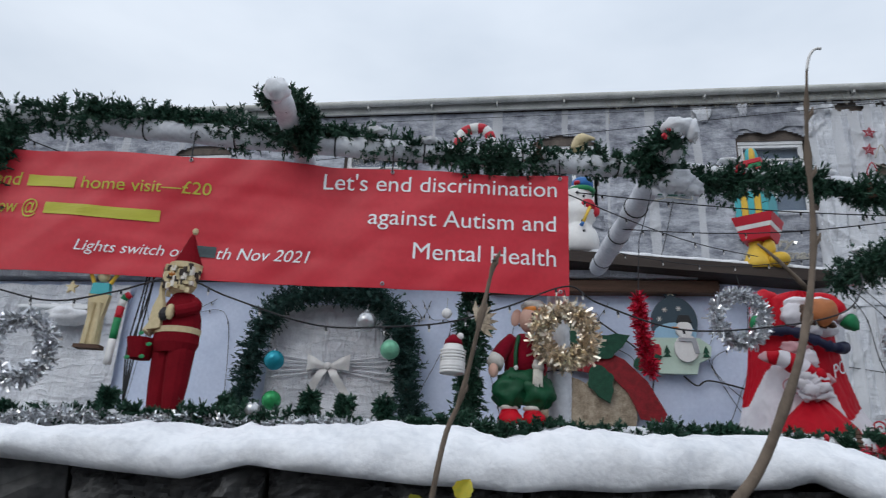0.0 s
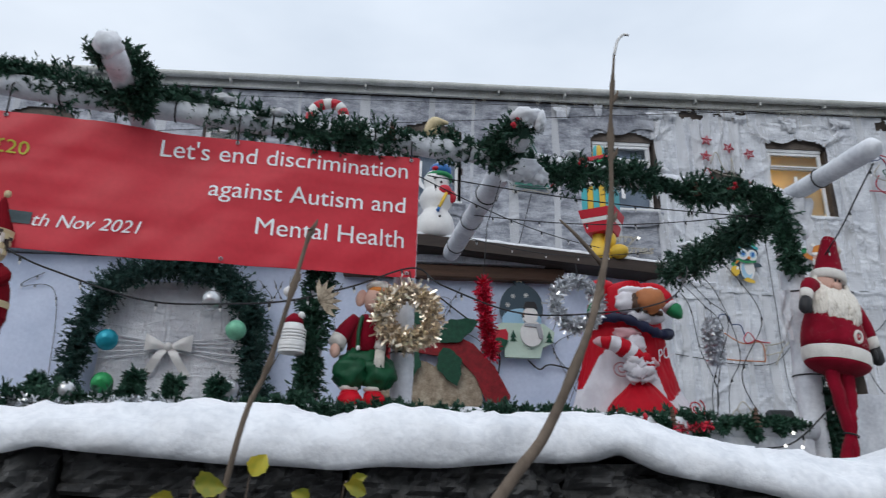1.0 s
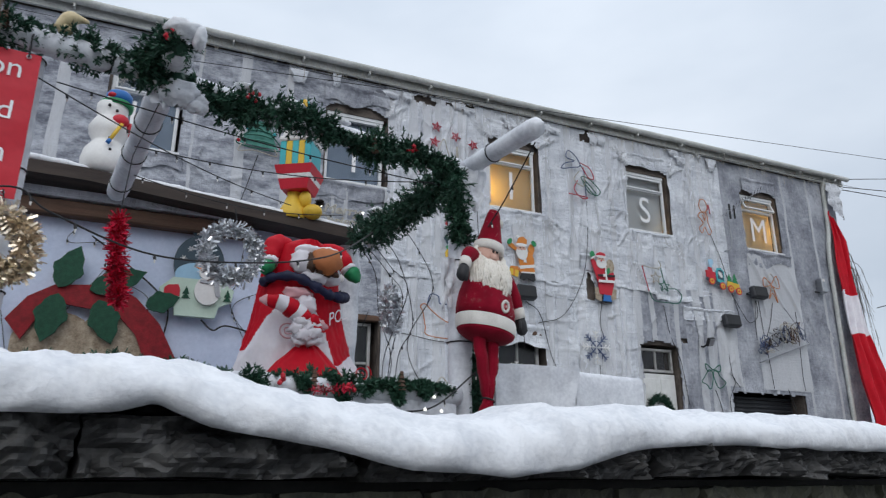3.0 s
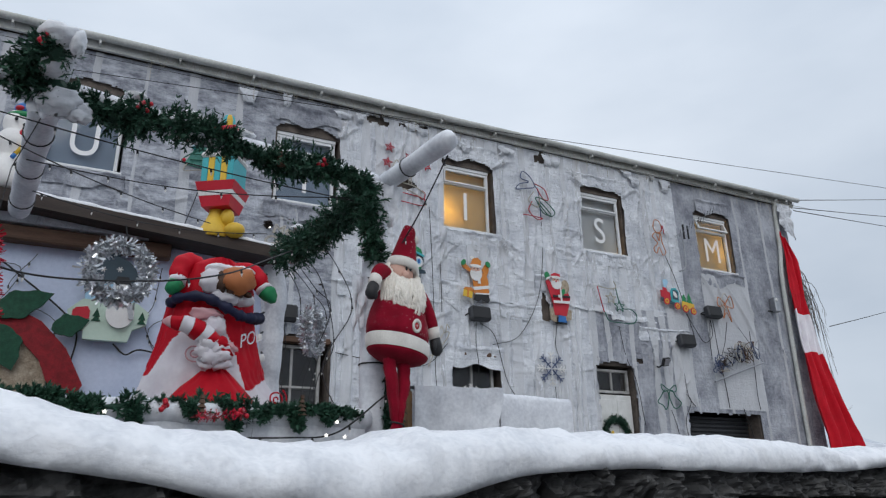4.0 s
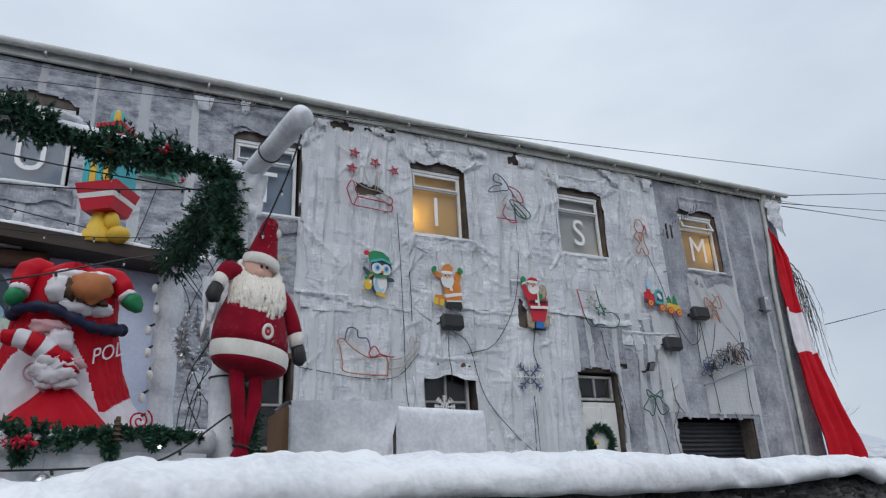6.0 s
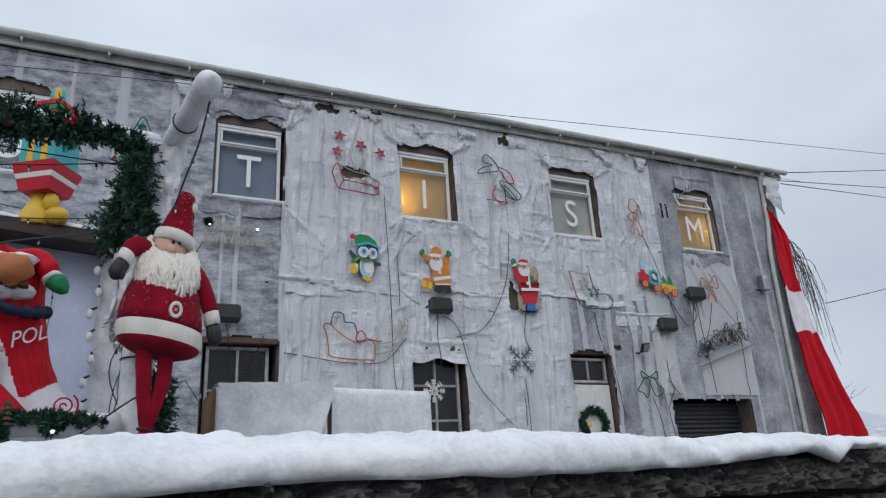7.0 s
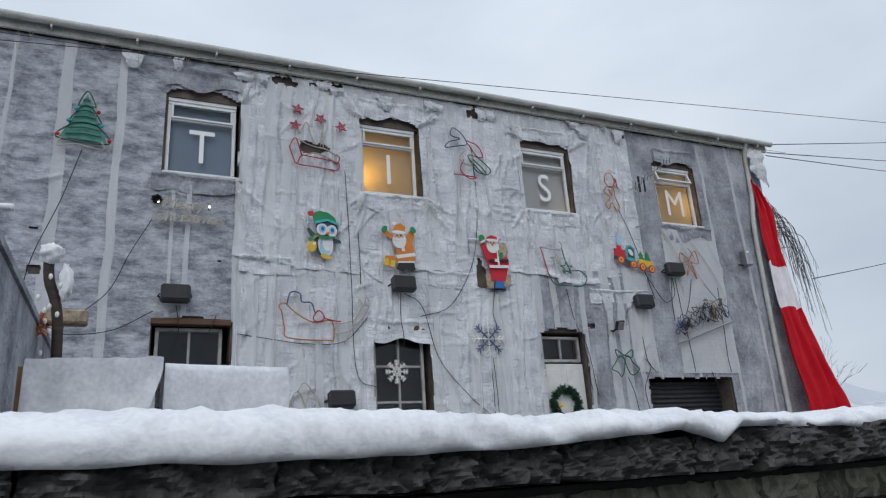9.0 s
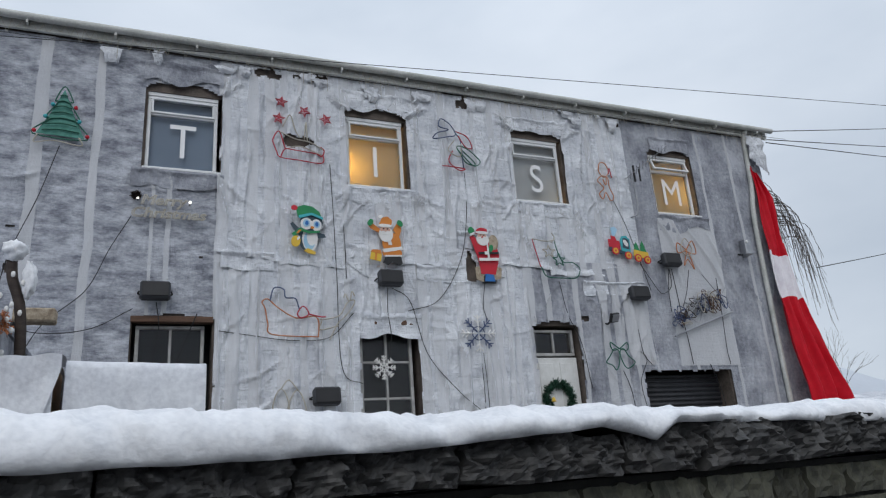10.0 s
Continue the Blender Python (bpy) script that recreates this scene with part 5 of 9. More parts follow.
s.add([(x, fy(x) + dy, z + dz) for dz in (0, 0.035) for x, dy, z in ((-2.9, -0.04, zl), (2.1, -0.04, zr), (2.1, 0.22, zr), (-2.9, 0.22, zl))], [(0, 1, 2, 3), (4, 5, 6, 7), (0, 1, 5, 4), (2, 3, 7, 6), (1, 2, 6, 5)], M_TIMBER2)
part("board", s, shelf, "brown board")


def bauble(c, r, m, label, hang=0.04):
    s = Shape()
    s.ball((0, 0, 0), r, m, 20, 12)
    ob = thing("bauble", s, label, "bauble", "hanging baubles", smooth=True)
    cap = Shape()
    cap.lathe([(r * 0.22, r * 0.95), (r * 0.22, r * 1.14), (r * 0.05, r * 1.16), (r * 0.05, r * 1.3)], M_METAL, seg=10)
    part("cap", cap, ob, "metal cap")
    if hang:
        t = Shape()
        t.tube([(0, 0, r * 1.25), (0.002, 0, r * 1.25 + hang)], 0.0015, M_METAL, 4)
        part("thread", t, ob)
    ob.location = c
    return ob


def on_ray(x, z, y):
    """The same line of sight from the first eye point, at another depth."""
    e = np.array((0.083, 0.027, 1.535))
    p = np.array((x, front_y(x), z))
    return tuple(e + (p - e) * (y - e[1]) / (p[1] - e[1]))


for (x, z), r, m, lab in (((-1.10, 2.087), 0.075, M_BAUBLE_TEAL, "shiny teal bauble on the garland arch"), ((-1.09, 1.917), 0.072, M_BAUBLE_GREEN, "textured green bauble on the garland arch"), ((-0.73, 2.285), 0.075, M_BAUBLE_SILVER, "clear silver-ribbed bauble on the garland arch"), ((-0.62, 2.166), 0.072, M_BAUBLE_MINT, "textured mint green bauble on the garland arch"), ((-0.62, 1.92), 0.075, M_BAUBLE_SILVER, "clear silver-ribbed bauble on the garland arch")):
    bauble(on_ray(x, z, 4.97), r, m, lab)
bauble((-1.115, fy(-1.115) - 0.12, 1.862), 0.032, M_BAUBLE_SILVER, "small silver bauble on the shelf", 0)
bauble((-0.375, fy(-0.375) - 0.06, 2.33), 0.023, M_P_WHITE, "small white bauble on the garland")
bauble((2.03, 4.74, 3.03), 0.04, M_BAUBLE_SILVER, "small silver bauble on the garland")
bauble((1.56, fy(1.56) - 0.16, 1.72), 0.032, M_BAUBLE_SILVER, "clear bauble hanging below the shelf")

# ---- black light cables ----
def light_cable(pts, label, r=0.005, k=90, drops=14, bulb=None, group="black light cables"):
    line = curve_pts(pts, k)
    s = Shape()
    s.tube(line, r, M_BLACK, 6)
    ob = thing("light_cable", s, label, "light cable", group)
    for i in np.linspace(2, k - 3, drops).astype(int) if drops else ():
        d = Shape()
        p = line[i]
        d.tube([p, p + np.array((0.003, -0.002, -0.02))], 0.0055, M_BLACK, 6)
        d.tube([p + np.array((0.003, -0.002, -0.02)), p + np.array((0.003, -0.002, -0.034))], [0.005, 0.002], bulb or M_P_WHITE, 6)
        part("bulb", d, ob)
    return ob


def wp(x, z, off=-0.07):
    return (x, fy(x) + off, z)


light_cable([wp(-2.9, 2.45), wp(-2.28, 2.312), wp(-2.01, 2.268), wp(-1.77, 2.324), wp(-1.52, 2.407), wp(-1.29, 2.333), wp(-0.92, 2.237), wp(-0.6, 2.253), wp(-0.36, 2.291), wp(-0.11, 2.379), wp(0.15, 2.491), wp(0.29, 2.421), wp(0.65, 2.327), wp(1.07, 2.369), wp(1.4, 2.46), (1.72, 3.9, 2.75), (2.0, 4.55, 3.05)], "black cable with small lights strung across the front", 0.004, 150, 22)
light_cable([(2.36, 3.06, 3.10), (2.34, 3.2, 2.98), (2.30, 3.30, 2.85), (2.27, 3.42, 2.75)], "black cable hanging from the free pole end", 0.004, 30, 3)
light_cable([(0.9, fy(0.9) - 0.20, 1.76), (1.3, fy(1.3) - 0.2, 1.755), (1.7, fy(1.7) - 0.19, 1.765), (1.95, fy(1.95) - 0.17, 1.80), (2.2, 3.45, 1.98), (2.32, 3.5, 2.02)], "black cable along the shelf skirt", 0.004, 60, 7)
light_cable([(0.28, EY - 0.03, 3.0), (0.42, EY - 0.04, 2.9), (0.78, EY - 0.03, 2.6), (0.80, EY - 0.03, 2.3), (0.95, EY - 0.03, 2.05)], "black cable running down the extension wall", 0.006, 40, 5)
light_cable([(1.02, EY - 0.02, 2.5), (1.1, EY - 0.05, 2.43), (1.2, EY - 0.03, 2.47), (1.5, EY - 0.03, 2.4)], "black cable looped below the plaque", 0.006, 30, 0)
for k in range(16):
    x = rs.uniform(-3.3, 1.9)
    z1 = rs.uniform(2.4, 2.95)
    light_cable([(x, EY - 0.015, 3.05), (x + rs.uniform(-0.15, 0.15), EY - 0.02, (z1 + 3) / 2), (x + rs.uniform(-0.3, 0.3), EY - 0.015, z1), (x + rs.uniform(-0.4, 0.4), EY - 0.02, 2.0)], "thin dark fairy-light wire on the blue wall", 0.0022, 26, 5, group="fairy-light wires on the blue wall")
# thin wires in front of the upper wall
for p, q, sag in (((-2.5, fy(-2.5), 3.1), (-1.2, 4.8, 3.3), 0.06), ((0.15, 3.2, 3.0), (1.5, 4.9, 3.28), 0.05), ((0.5, 4.0, 3.13), (2.05, 3.63, 3.05), 0.06), ((0.45, 4.4, 3.14), (1.9, 5.0, 3.3), 0.08), ((0.2, 3.3, 3.05), (2.1, 3.62, 3.03), 0.03)):
    p, q = np.array(p), np.array(q)
    t = np.linspace(0, 1, 30)
    pts = p + (q - p) * t[:, None]
    pts[:, 2] -= sag * np.sin(np.pi * t)
    light_cable(pts, "thin black wire strung from the pole frame", 0.003, 30, 6, group="thin wires")


# ---- dolls and figures on the shelf ----
def santa_doll():
    """A stuffed doll with a round belly, long tied legs and a yarn beard, all one mesh."""
    s = Shape()

    def slope(first):
        for q in range(first, len(s.v)):
            s.v[q][:, 2] -= 0.12 * s.v[q][:, 0] * np.clip((0.16 - s.v[q][:, 2]) / 0.2, 0, 1)

    s.lathe([(0.05, -0.136), (0.10, -0.131), (0.15, -0.117), (0.18, -0.102), (0.190, -0.09)], M_FELT_RED, seg=30, squash=(1, 0.82))
    s.lathe([(0.190, -0.09), (0.197, -0.07), (0.199, -0.045), (0.195, -0.03)], M_FELT_WHITE, seg=30, squash=(1.01, 0.83), caps=False)
    prof = [(0.195, -0.03), (0.195, 0.01), (0.188, 0.05), (0.174, 0.095), (0.152, 0.14), (0.123, 0.19), (0.10, 0.225), (0.07, 0.25)]
    s.lathe(prof, M_FELT_RED, seg=30, squash=(1, 0.82))
    pz, pr = [q[1] for q in prof], [q[0] for q in prof]
    for _ in range(170):
        a, z = np.random.uniform(-3.1, 0.0), np.random.uniform(-0.02, 0.2)
        r = np.interp(z, pz, pr) + 0.001
        s.ball((r * math.cos(a), r * 0.82 * math.sin(a), z), (0.0017, 0.0012, 0.0014), M_FELT_WHITE, 5, 4)
    slope(0)
    # face, hat and beard
    s.ball((0.015, 0.0, 0.28), (0.085, 0.078, 0.085), M_SKIN, 18, 10)
    s.ball((-0.008, -0.090, 0.262), (0.024, 0.02, 0.018), M_SKIN, 12, 8)
    for ex in (0.008, 0.038):
        s.ball((ex, -0.076, 0.297), (0.009, 0.006, 0.009), M_BLACK, 8, 6)
    tilt = Matrix.Rotation(radians(12), 4, "Y")
    s.lathe([(0.088, -0.022), (0.098, -0.02), (0.101, 0.0), (0.097, 0.022), (0.086, 0.026)], M_FELT_WHITE, (0.035, 0, 0.322), 24, tilt)
    tip = curve_pts([(0.038, 0, 0.335), (0.052, 0, 0.39), (0.068, 0, 0.45), (0.082, -0.004, 0.51), (0.088, -0.006, 0.532)], 16)
    hr = np.interp(np.linspace(0, 1, 16), [0, 0.3, 0.75, 0.94, 1], [0.088, 0.070, 0.042, 0.034, 0.018])
    s.tube(tip, hr, M_FELT_RED, 20)
    for _ in range(70):
        i = np.random.randint(1, 14)
        a = np.random.uniform(-3.1, 0)
        s.ball(tip[i] + np.array(((hr[i] + 0.001) * math.cos(a), (hr[i] + 0.001) * math.sin(a), np.random.uniform(-0.01, 0.01))), (0.0017, 0.0012, 0.0014), M_FELT_WHITE, 5, 4)
    s.ball((0.112, -0.03, 0.463), (0.021, 0.021, 0.024), M_FELT_WHITE, 14, 9)
    for k in range(110):
        u = np.random.uniform(-1, 1)
        a = -math.pi / 2 + u * 1.35
        layer = np.random.uniform(0, 1)
        z0 = 0.318 - 0.075 * math.sqrt(max(0.0, 1 - u * u * 1.15)) - 0.01 * layer
        z1 = 0.085 + 0.055 * abs(u) ** 2 + 0.035 * np.random.uniform(-0.5, 1)
        pts = []
        for q in np.linspace(0, 1, 12):
            r = 0.092 + 0.040 * q + 0.022 * math.sin(q * 2.9) + 0.012 * layer
            pts.append((0.012 + r * math.cos(a + 0.06 * math.sin(q * 9 + k)) * 1.04, r * math.sin(a) * 0.95, z0 + (z1 - z0) * q + 0.005 * math.sin(q * 24 + k)))
        s.tube(pts, [0.0085 + 0.0032 * math.sin(i * 2.4 + k) for i in range(12)], M_BEARD, 6)
    # arms: one bent out and down, one hanging
    s.tube(curve_pts([(-0.05, 0.0, 0.235), (-0.115, -0.02, 0.265), (-0.165, -0.04, 0.262), (-0.195, -0.05, 0.225)], 11), np.linspace(0.046, 0.036, 11), M_FELT_RED, 14)
    s.tube([(-0.192, -0.05, 0.23), (-0.212, -0.058, 0.19)], 0.037, M_FELT_WHITE, 14)
    s.tube([(-0.210, -0.058, 0.193), (-0.228, -0.065, 0.165), (-0.245, -0.07, 0.14), (-0.252, -0.072, 0.125)], [0.032, 0.036, 0.032, 0.012], M_BLACK, 12)
    s.ball((-0.215, -0.08, 0.145), (0.016, 0.015, 0.026), M_BLACK, 8, 6)
    s.tube(curve_pts([(0.08, -0.01, 0.215), (0.145, -0.03, 0.185), (0.195, -0.045, 0.11), (0.225, -0.05, 0.04)], 11), np.linspace(0.046, 0.037, 11), M_FELT_RED, 14)
    s.tube([(0.224, -0.05, 0.044), (0.236, -0.053, -0.006)], 0.038, M_FELT_WHITE, 14)
    s.tube([(0.235, -0.053, -0.004), (0.245, -0.056, -0.04), (0.252, -0.058, -0.07), (0.254, -0.058, -0.085)], [0.033, 0.037, 0.034, 0.012], M_BLACK, 12)
    s.ball((0.215, -0.075, -0.04), (0.015, 0.014, 0.026), M_BLACK, 8, 6)
    # button
    s.tube([(0.018 + 0.024 * math.cos(a), -0.162 - 0.003 * math.sin(a), 0.016 + 0.024 * math.sin(a)) for a in np.linspace(0, 6.283, 20, endpoint=False)], 0.008, M_FELT_WHITE, 8, closed=True)
    s.lathe([(0.014, 0), (0.014, 0.006)], M_P_RED, (0.018, -0.158, 0.016), 12, Matrix.Rotation(radians(90), 4, "X"))
    for a in (0.8, 2.37):
        s.tube([(0.018 - 0.007 * math.cos(a), -0.166, 0.016 - 0.007 * math.sin(a)), (0.018 + 0.007 * math.cos(a), -0.166, 0.016 + 0.007 * math.sin(a))], 0.0016, M_FELT_WHITE, 5)
    # floppy cloth legs, tied together above the feet
    kx = np.linspace(0, 1, 26)
    for sx, x0, x2, x3 in ((-1, -0.066, -0.045, -0.105), (1, 0.030, -0.030, -0.052)):
        line = curve_pts([(x0, -0.01, -0.11), (x0 - sx * 0.004, -0.03, -0.22), (x2 + sx * 0.010, -0.05, -0.345), (x2, -0.055, -0.40), ((x2 + x3) / 2, -0.05, -0.47), (x3, -0.06, -0.60)], 26)
        first = len(s.v)
        s.tube(line, [np.interp(u, [0, 0.25, 0.5, 0.58, 0.7, 1], [0.038, 0.033, 0.024, 0.019, 0.028, 0.040]) for u in kx], M_FELT_RED, 18)
        v = s.v[first]
        v[:, 1] += 0.007 * np.sin(v[:, 0] * 260 + v[:, 2] * 14 + sx) + 0.004 * np.sin(v[:, 2] * 60 + sx)
        s.ball((x3 - 0.004, -0.085, -0.62), (0.036, 0.055, 0.028), M_FELT_WHITE, 12, 7)
    s.tube([(-0.038 + 0.042 * math.cos(a), -0.054 + 0.034 * math.sin(a), -0.402 - 0.008 * math.cos(a)) for a in np.linspace(0, 6.283, 18, endpoint=False)], 0.004, M_BLACK, 6, closed=True)
    return s


ob = thing("santa_doll", santa_doll(), "stuffed red santa doll with yarn beard tied to the upright pole", "doll", smooth=True)
ob.matrix_world = pose(2.258, 3.446, 2.280, 0, 0, 14) @ Matrix.Diagonal((0.84, 0.84, 1.09, 1))

# tall wooden figure with bucket
s = Shape()
for sx in (-1, 1):
    s.lathe([(0.042, 0.03), (0.055, 0.15), (0.062, 0.28), (0.06, 0.34)], M_FELT_DARKRED, (sx * 0.045, 0, 0), 14)
    s.lathe([(0.052, 0.018), (0.052, 0.045)], M_CREAM, (sx * 0.045, 0, 0), 14)
    s.ball((sx * 0.055, -0.035, 0.015), (0.035, 0.06, 0.022), M_BLACK, 12, 7)
s.lathe([(0.10, 0.28), (0.118, 0.32), (0.115, 0.36)], M_FELT_DARKRED, seg=20, squash=(1, 0.75))
s.lathe([(0.117, 0.36), (0.119, 0.385)], M_CREAM, seg=20, squash=(1, 0.76))
s.lathe([(0.117, 0.385), (0.108, 0.44), (0.08, 0.50), (0.055, 0.54)], M_FELT_DARKRED, seg=20, squash=(1, 0.75))
s.plate([(-0.10, 0.37), (-0.02, 0.375), (-0.025, 0.47), (-0.05, 0.54), (-0.085, 0.47)], -0.098, -0.075, M_CREAM)
s.tube(curve_pts([(0.07, 0, 0.5), (0.11, -0.03, 0.47), (0.05, -0.09, 0.44)], 8), 0.028, M_FELT_DARKRED, 10)
s.ball((0.03, -0.10, 0.44), (0.022, 0.02, 0.035), M_CREAM, 10, 7)
s.ball((0.0, -0.105, 0.43), (0.028, 0.02, 0.03), M_BLACK, 10, 7)
s.tube(curve_pts([(-0.06, 0, 0.5), (-0.10, -0.04, 0.42), (-0.12, -0.07, 0.36)], 8), 0.026, M_CREAM, 10)
s.lathe([(0.05, 0.25), (0.068, 0.33), (0.07, 0.335), (0.06, 0.335), (0.045, 0.26)], M_FELT_DARKRED, (-0.135, -0.07, 0), 16)
s.ball((-0.02, -0.01, 0.60), (0.075, 0.07, 0.07), M_CREAM, 16, 10)
for k in range(60):
    a = rs.uniform(-3.4, 0.3)
    z = rs.uniform(0.54, 0.655)
    s.box((-0.02 + 0.082 * math.cos(a), -0.01 + 0.078 * math.sin(a), z), (0.02, 0.02, rs.uniform(0.015, 0.03)), rs.choice([M_CREAM, M_CREAM, M_BEARD, M_TIMBER]), Matrix.Rotation(rs.uniform(0, 3), 4, "Z"))
s.ball((-0.02, -0.085, 0.615), (0.018, 0.016, 0.014), M_P_ORANGE, 8, 6)
s.lathe([(0.078, 0.65), (0.08, 0.675)], M_CREAM, (-0.015, 0, 0), 16)
s.lathe([(0.072, 0.675), (0.045, 0.73), (0.018, 0.80), (0.006, 0.825)], M_FELT_DARKRED, (-0.01, 0, 0), 16)
s.ball((0.0, 0, 0.835), 0.017, M_CREAM, 10, 7)
for k in range(5):
    s.ball((-0.16 + 0.03 * k, -0.12, 0.25 + 0.05 * (k % 3)), (0.018, 0.004, 0.009), M_P_GREEN, 8, 5)
ob = thing("wooden_santa_figure", s, "tall dark red wooden santa figure holding a bucket", "figure", smooth=False)
ob.matrix_world = pose(-1.50, fy(-1.52) - 0.03, 1.80, 0, 0, -14) @ Matrix.Diagonal((0.9, 0.9, 1.0, 1))

# elf doll sitting on the shelf
s = Shape()
for sx in (-1, 1):
    s.ball((sx * 0.068 + 0.0, -0.10, 0.05), (0.072, 0.09, 0.048), M_NYLON_RED, 16, 10)
    s.ball((sx * 0.066 + 0.0, -0.06, 0.085), (0.055, 0.05, 0.03), M_NYLON_RED, 14, 8)
    s.ball((sx * 0.066 - 0.005, -0.06, 0.112), (0.054, 0.05, 0.016), M_FELT_WHITE, 12, 7)
    s.lump((sx * 0.078 + 0.012, -0.05, 0.185), (0.098, 0.092, 0.078), M_GREEN_CLOTH, 0.3, 26, 16)
s.lump((0.012, -0.01, 0.235), (0.138, 0.098, 0.085), M_GREEN_CLOTH, 0.22, 28, 16)
s.lathe([(0.122, 0.285), (0.118, 0.36), (0.09, 0.43), (0.045, 0.465)], M_FELT_RED, (0.03, 0, 0), 24, squash=(1, 0.72))
for sx in (-1, 1):
    s.tube(curve_pts([(sx * 0.06 + 0.02, -0.09, 0.29), (sx * 0.062 + 0.022, -0.088, 0.37), (sx * 0.05 + 0.03, -0.055, 0.445)], 8), 0.0125, M_GREEN_CLOTH, 6)
    s.lathe([(0.012, 0), (0.012, 0.006)], M_P_WHITE, (sx * 0.06 + 0.02, -0.098, 0.29), 10, Matrix.Rotation(radians(90), 4, "X"))
s.tube(curve_pts([(-0.05, 0, 0.43), (-0.10, -0.03, 0.385), (-0.145, -0.06, 0.33)], 8), np.linspace(0.042, 0.046, 8), M_FELT_RED, 12)
s.tube([(-0.142, -0.058, 0.335), (-0.160, -0.07, 0.30)], 0.047, M_FELT_WHITE, 12)
s.ball((-0.165, -0.078, 0.275), (0.030, 0.028, 0.034), M_SKIN, 10, 7)
s.tube(curve_pts([(0.11, 0, 0.43), (0.14, -0.06, 0.37), (0.085, -0.12, 0.31)], 8), 0.042, M_FELT_RED, 12)
s.tube([(0.09, -0.118, 0.315), (0.078, -0.122, 0.285)], 0.034, M_FELT_WHITE, 12)
for k in range(5):
    s.tube([(0.060 + 0.010 * k, -0.128, 0.285), (0.056 + 0.011 * k, -0.132, 0.215 - 0.010 * (k % 3))], 0.0075, M_BEARD, 6)
s.ball((0.055, -0.02, 0.535), (0.068, 0.062, 0.066), M_SKIN, 20, 12)
s.ball((0.085, -0.083, 0.532), (0.017, 0.020, 0.014), M_SKIN, 10, 7)
s.ball((-0.028, -0.005, 0.545), (0.030, 0.012, 0.044), M_SKIN, 12, 8, Matrix.Rotation(radians(20), 4, "Y"))
for ex in (0.055, 0.098):
    s.ball((ex, -0.080, 0.552), (0.006, 0.005, 0.008), M_BLACK, 8, 5)
s.ball((0.068, -0.015, 0.578), (0.064, 0.062, 0.026), M_P_ORANGE, 14, 7)
s.lump((0.075, 0.0, 0.605), (0.078, 0.068, 0.030), M_FELT_WHITE, 0.3)
ob = thing("elf_doll", s, "stuffed elf doll in green dungarees and red boots", "doll", smooth=True)
ob.matrix_world = pose(-0.06, fy(-0.05) + 0.05, 1.84, 0, 0, 12) @ Matrix.Diagonal((0.77, 0.80, 0.955, 1))

# small white snowman ornament
s = Shape()
s.lathe([(0.02, 0.0), (0.052, 0.01), (0.055, 0.05), (0.045, 0.07), (0.038, 0.075), (0.046, 0.09), (0.044, 0.12), (0.03, 0.14)], M_P_WHITE, seg=16)
s.lathe([(0.036, 0.078), (0.037, 0.088)], M_P_RED, seg=16)
s.lathe([(0.04, 0.13), (0.035, 0.15), (0.015, 0.17), (0.004, 0.175)], M_FELT_RED, seg=14)
s.ball((0.03, -0.01, 0.165), 0.015, M_P_WHITE, 10, 7)
for k in range(8):
    s.lathe([(0.054, 0.006 + 0.013 * k), (0.056, 0.010 + 0.013 * k), (0.053, 0.015 + 0.013 * k)], M_P_WHITE, seg=16, caps=False)
ob = thing("snowman_ornament", s, "small white layered snowman ornament with a red hat", "ornament", smooth=True)
ob.location = (-0.335, fy(-0.335) - 0.10, 2.055)
s = Shape()
for k in range(7):
    a = radians(20 + 22 * k - 60)
    s.plate([(0, 0), (0.06 * math.cos(a) + 0.012 * math.sin(a), 0.06 * math.sin(a) - 0.012 * math.cos(a)), (0.1 * math.cos(a), 0.1 * math.sin(a)), (0.06 * math.cos(a) - 0.012 * math.sin(a), 0.06 * math.sin(a) + 0.012 * math.cos(a))], -0.003 * k, 0.004 - 0.003 * k, M_HESSIAN)
ob = thing("gold_poinsettia", s, "pale gold glitter flower on the garland", "ornament")
ob.location = (-0.245, fy(-0.245) - 0.09, 2.29)
# candy cane and star on the pole
s = Shape()
cp = curve_pts([(-0.10, 0, -0.05), (-0.085, 0, 0.03), (-0.03, 0, 0.065), (0.03, 0, 0.06), (0.06, 0, 0.02), (0.065, 0, -0.03)], 25)
for i in range(8):
    s.tube(cp[i * 3:i * 3 + 4], 0.026, M_P_RED if i % 2 == 0 else M_P_WHITE, 12)
ob = thing("candy_cane", s, "red and white striped candy cane stuck in the garland", "ornament", smooth=True)
ob.location = (-0.28, fy(-0.28) + 0.03, 3.25)
s = Shape()
s.tube(curve_pts([(-0.05, 0, -0.02), (-0.02, -0.01, 0.03), (0.02, 0, 0.045), (0.055, 0.0, 0.04)], 14), [0.022, 0.024, 0.026, 0.028, 0.03, 0.03, 0.028, 0.024, 0.02, 0.016, 0.013, 0.011, 0.009, 0.006], M_CREAM, 10)
s.ball((-0.025, 0, -0.015), (0.03, 0.028, 0.03), M_CREAM, 12, 8)
ob = thing("straw_bird_ornament", s, "small straw-coloured bird ornament perched on the garland", "ornament", smooth=True)
ob.location = (0.24, fy(0.24) - 0.02, 3.235)
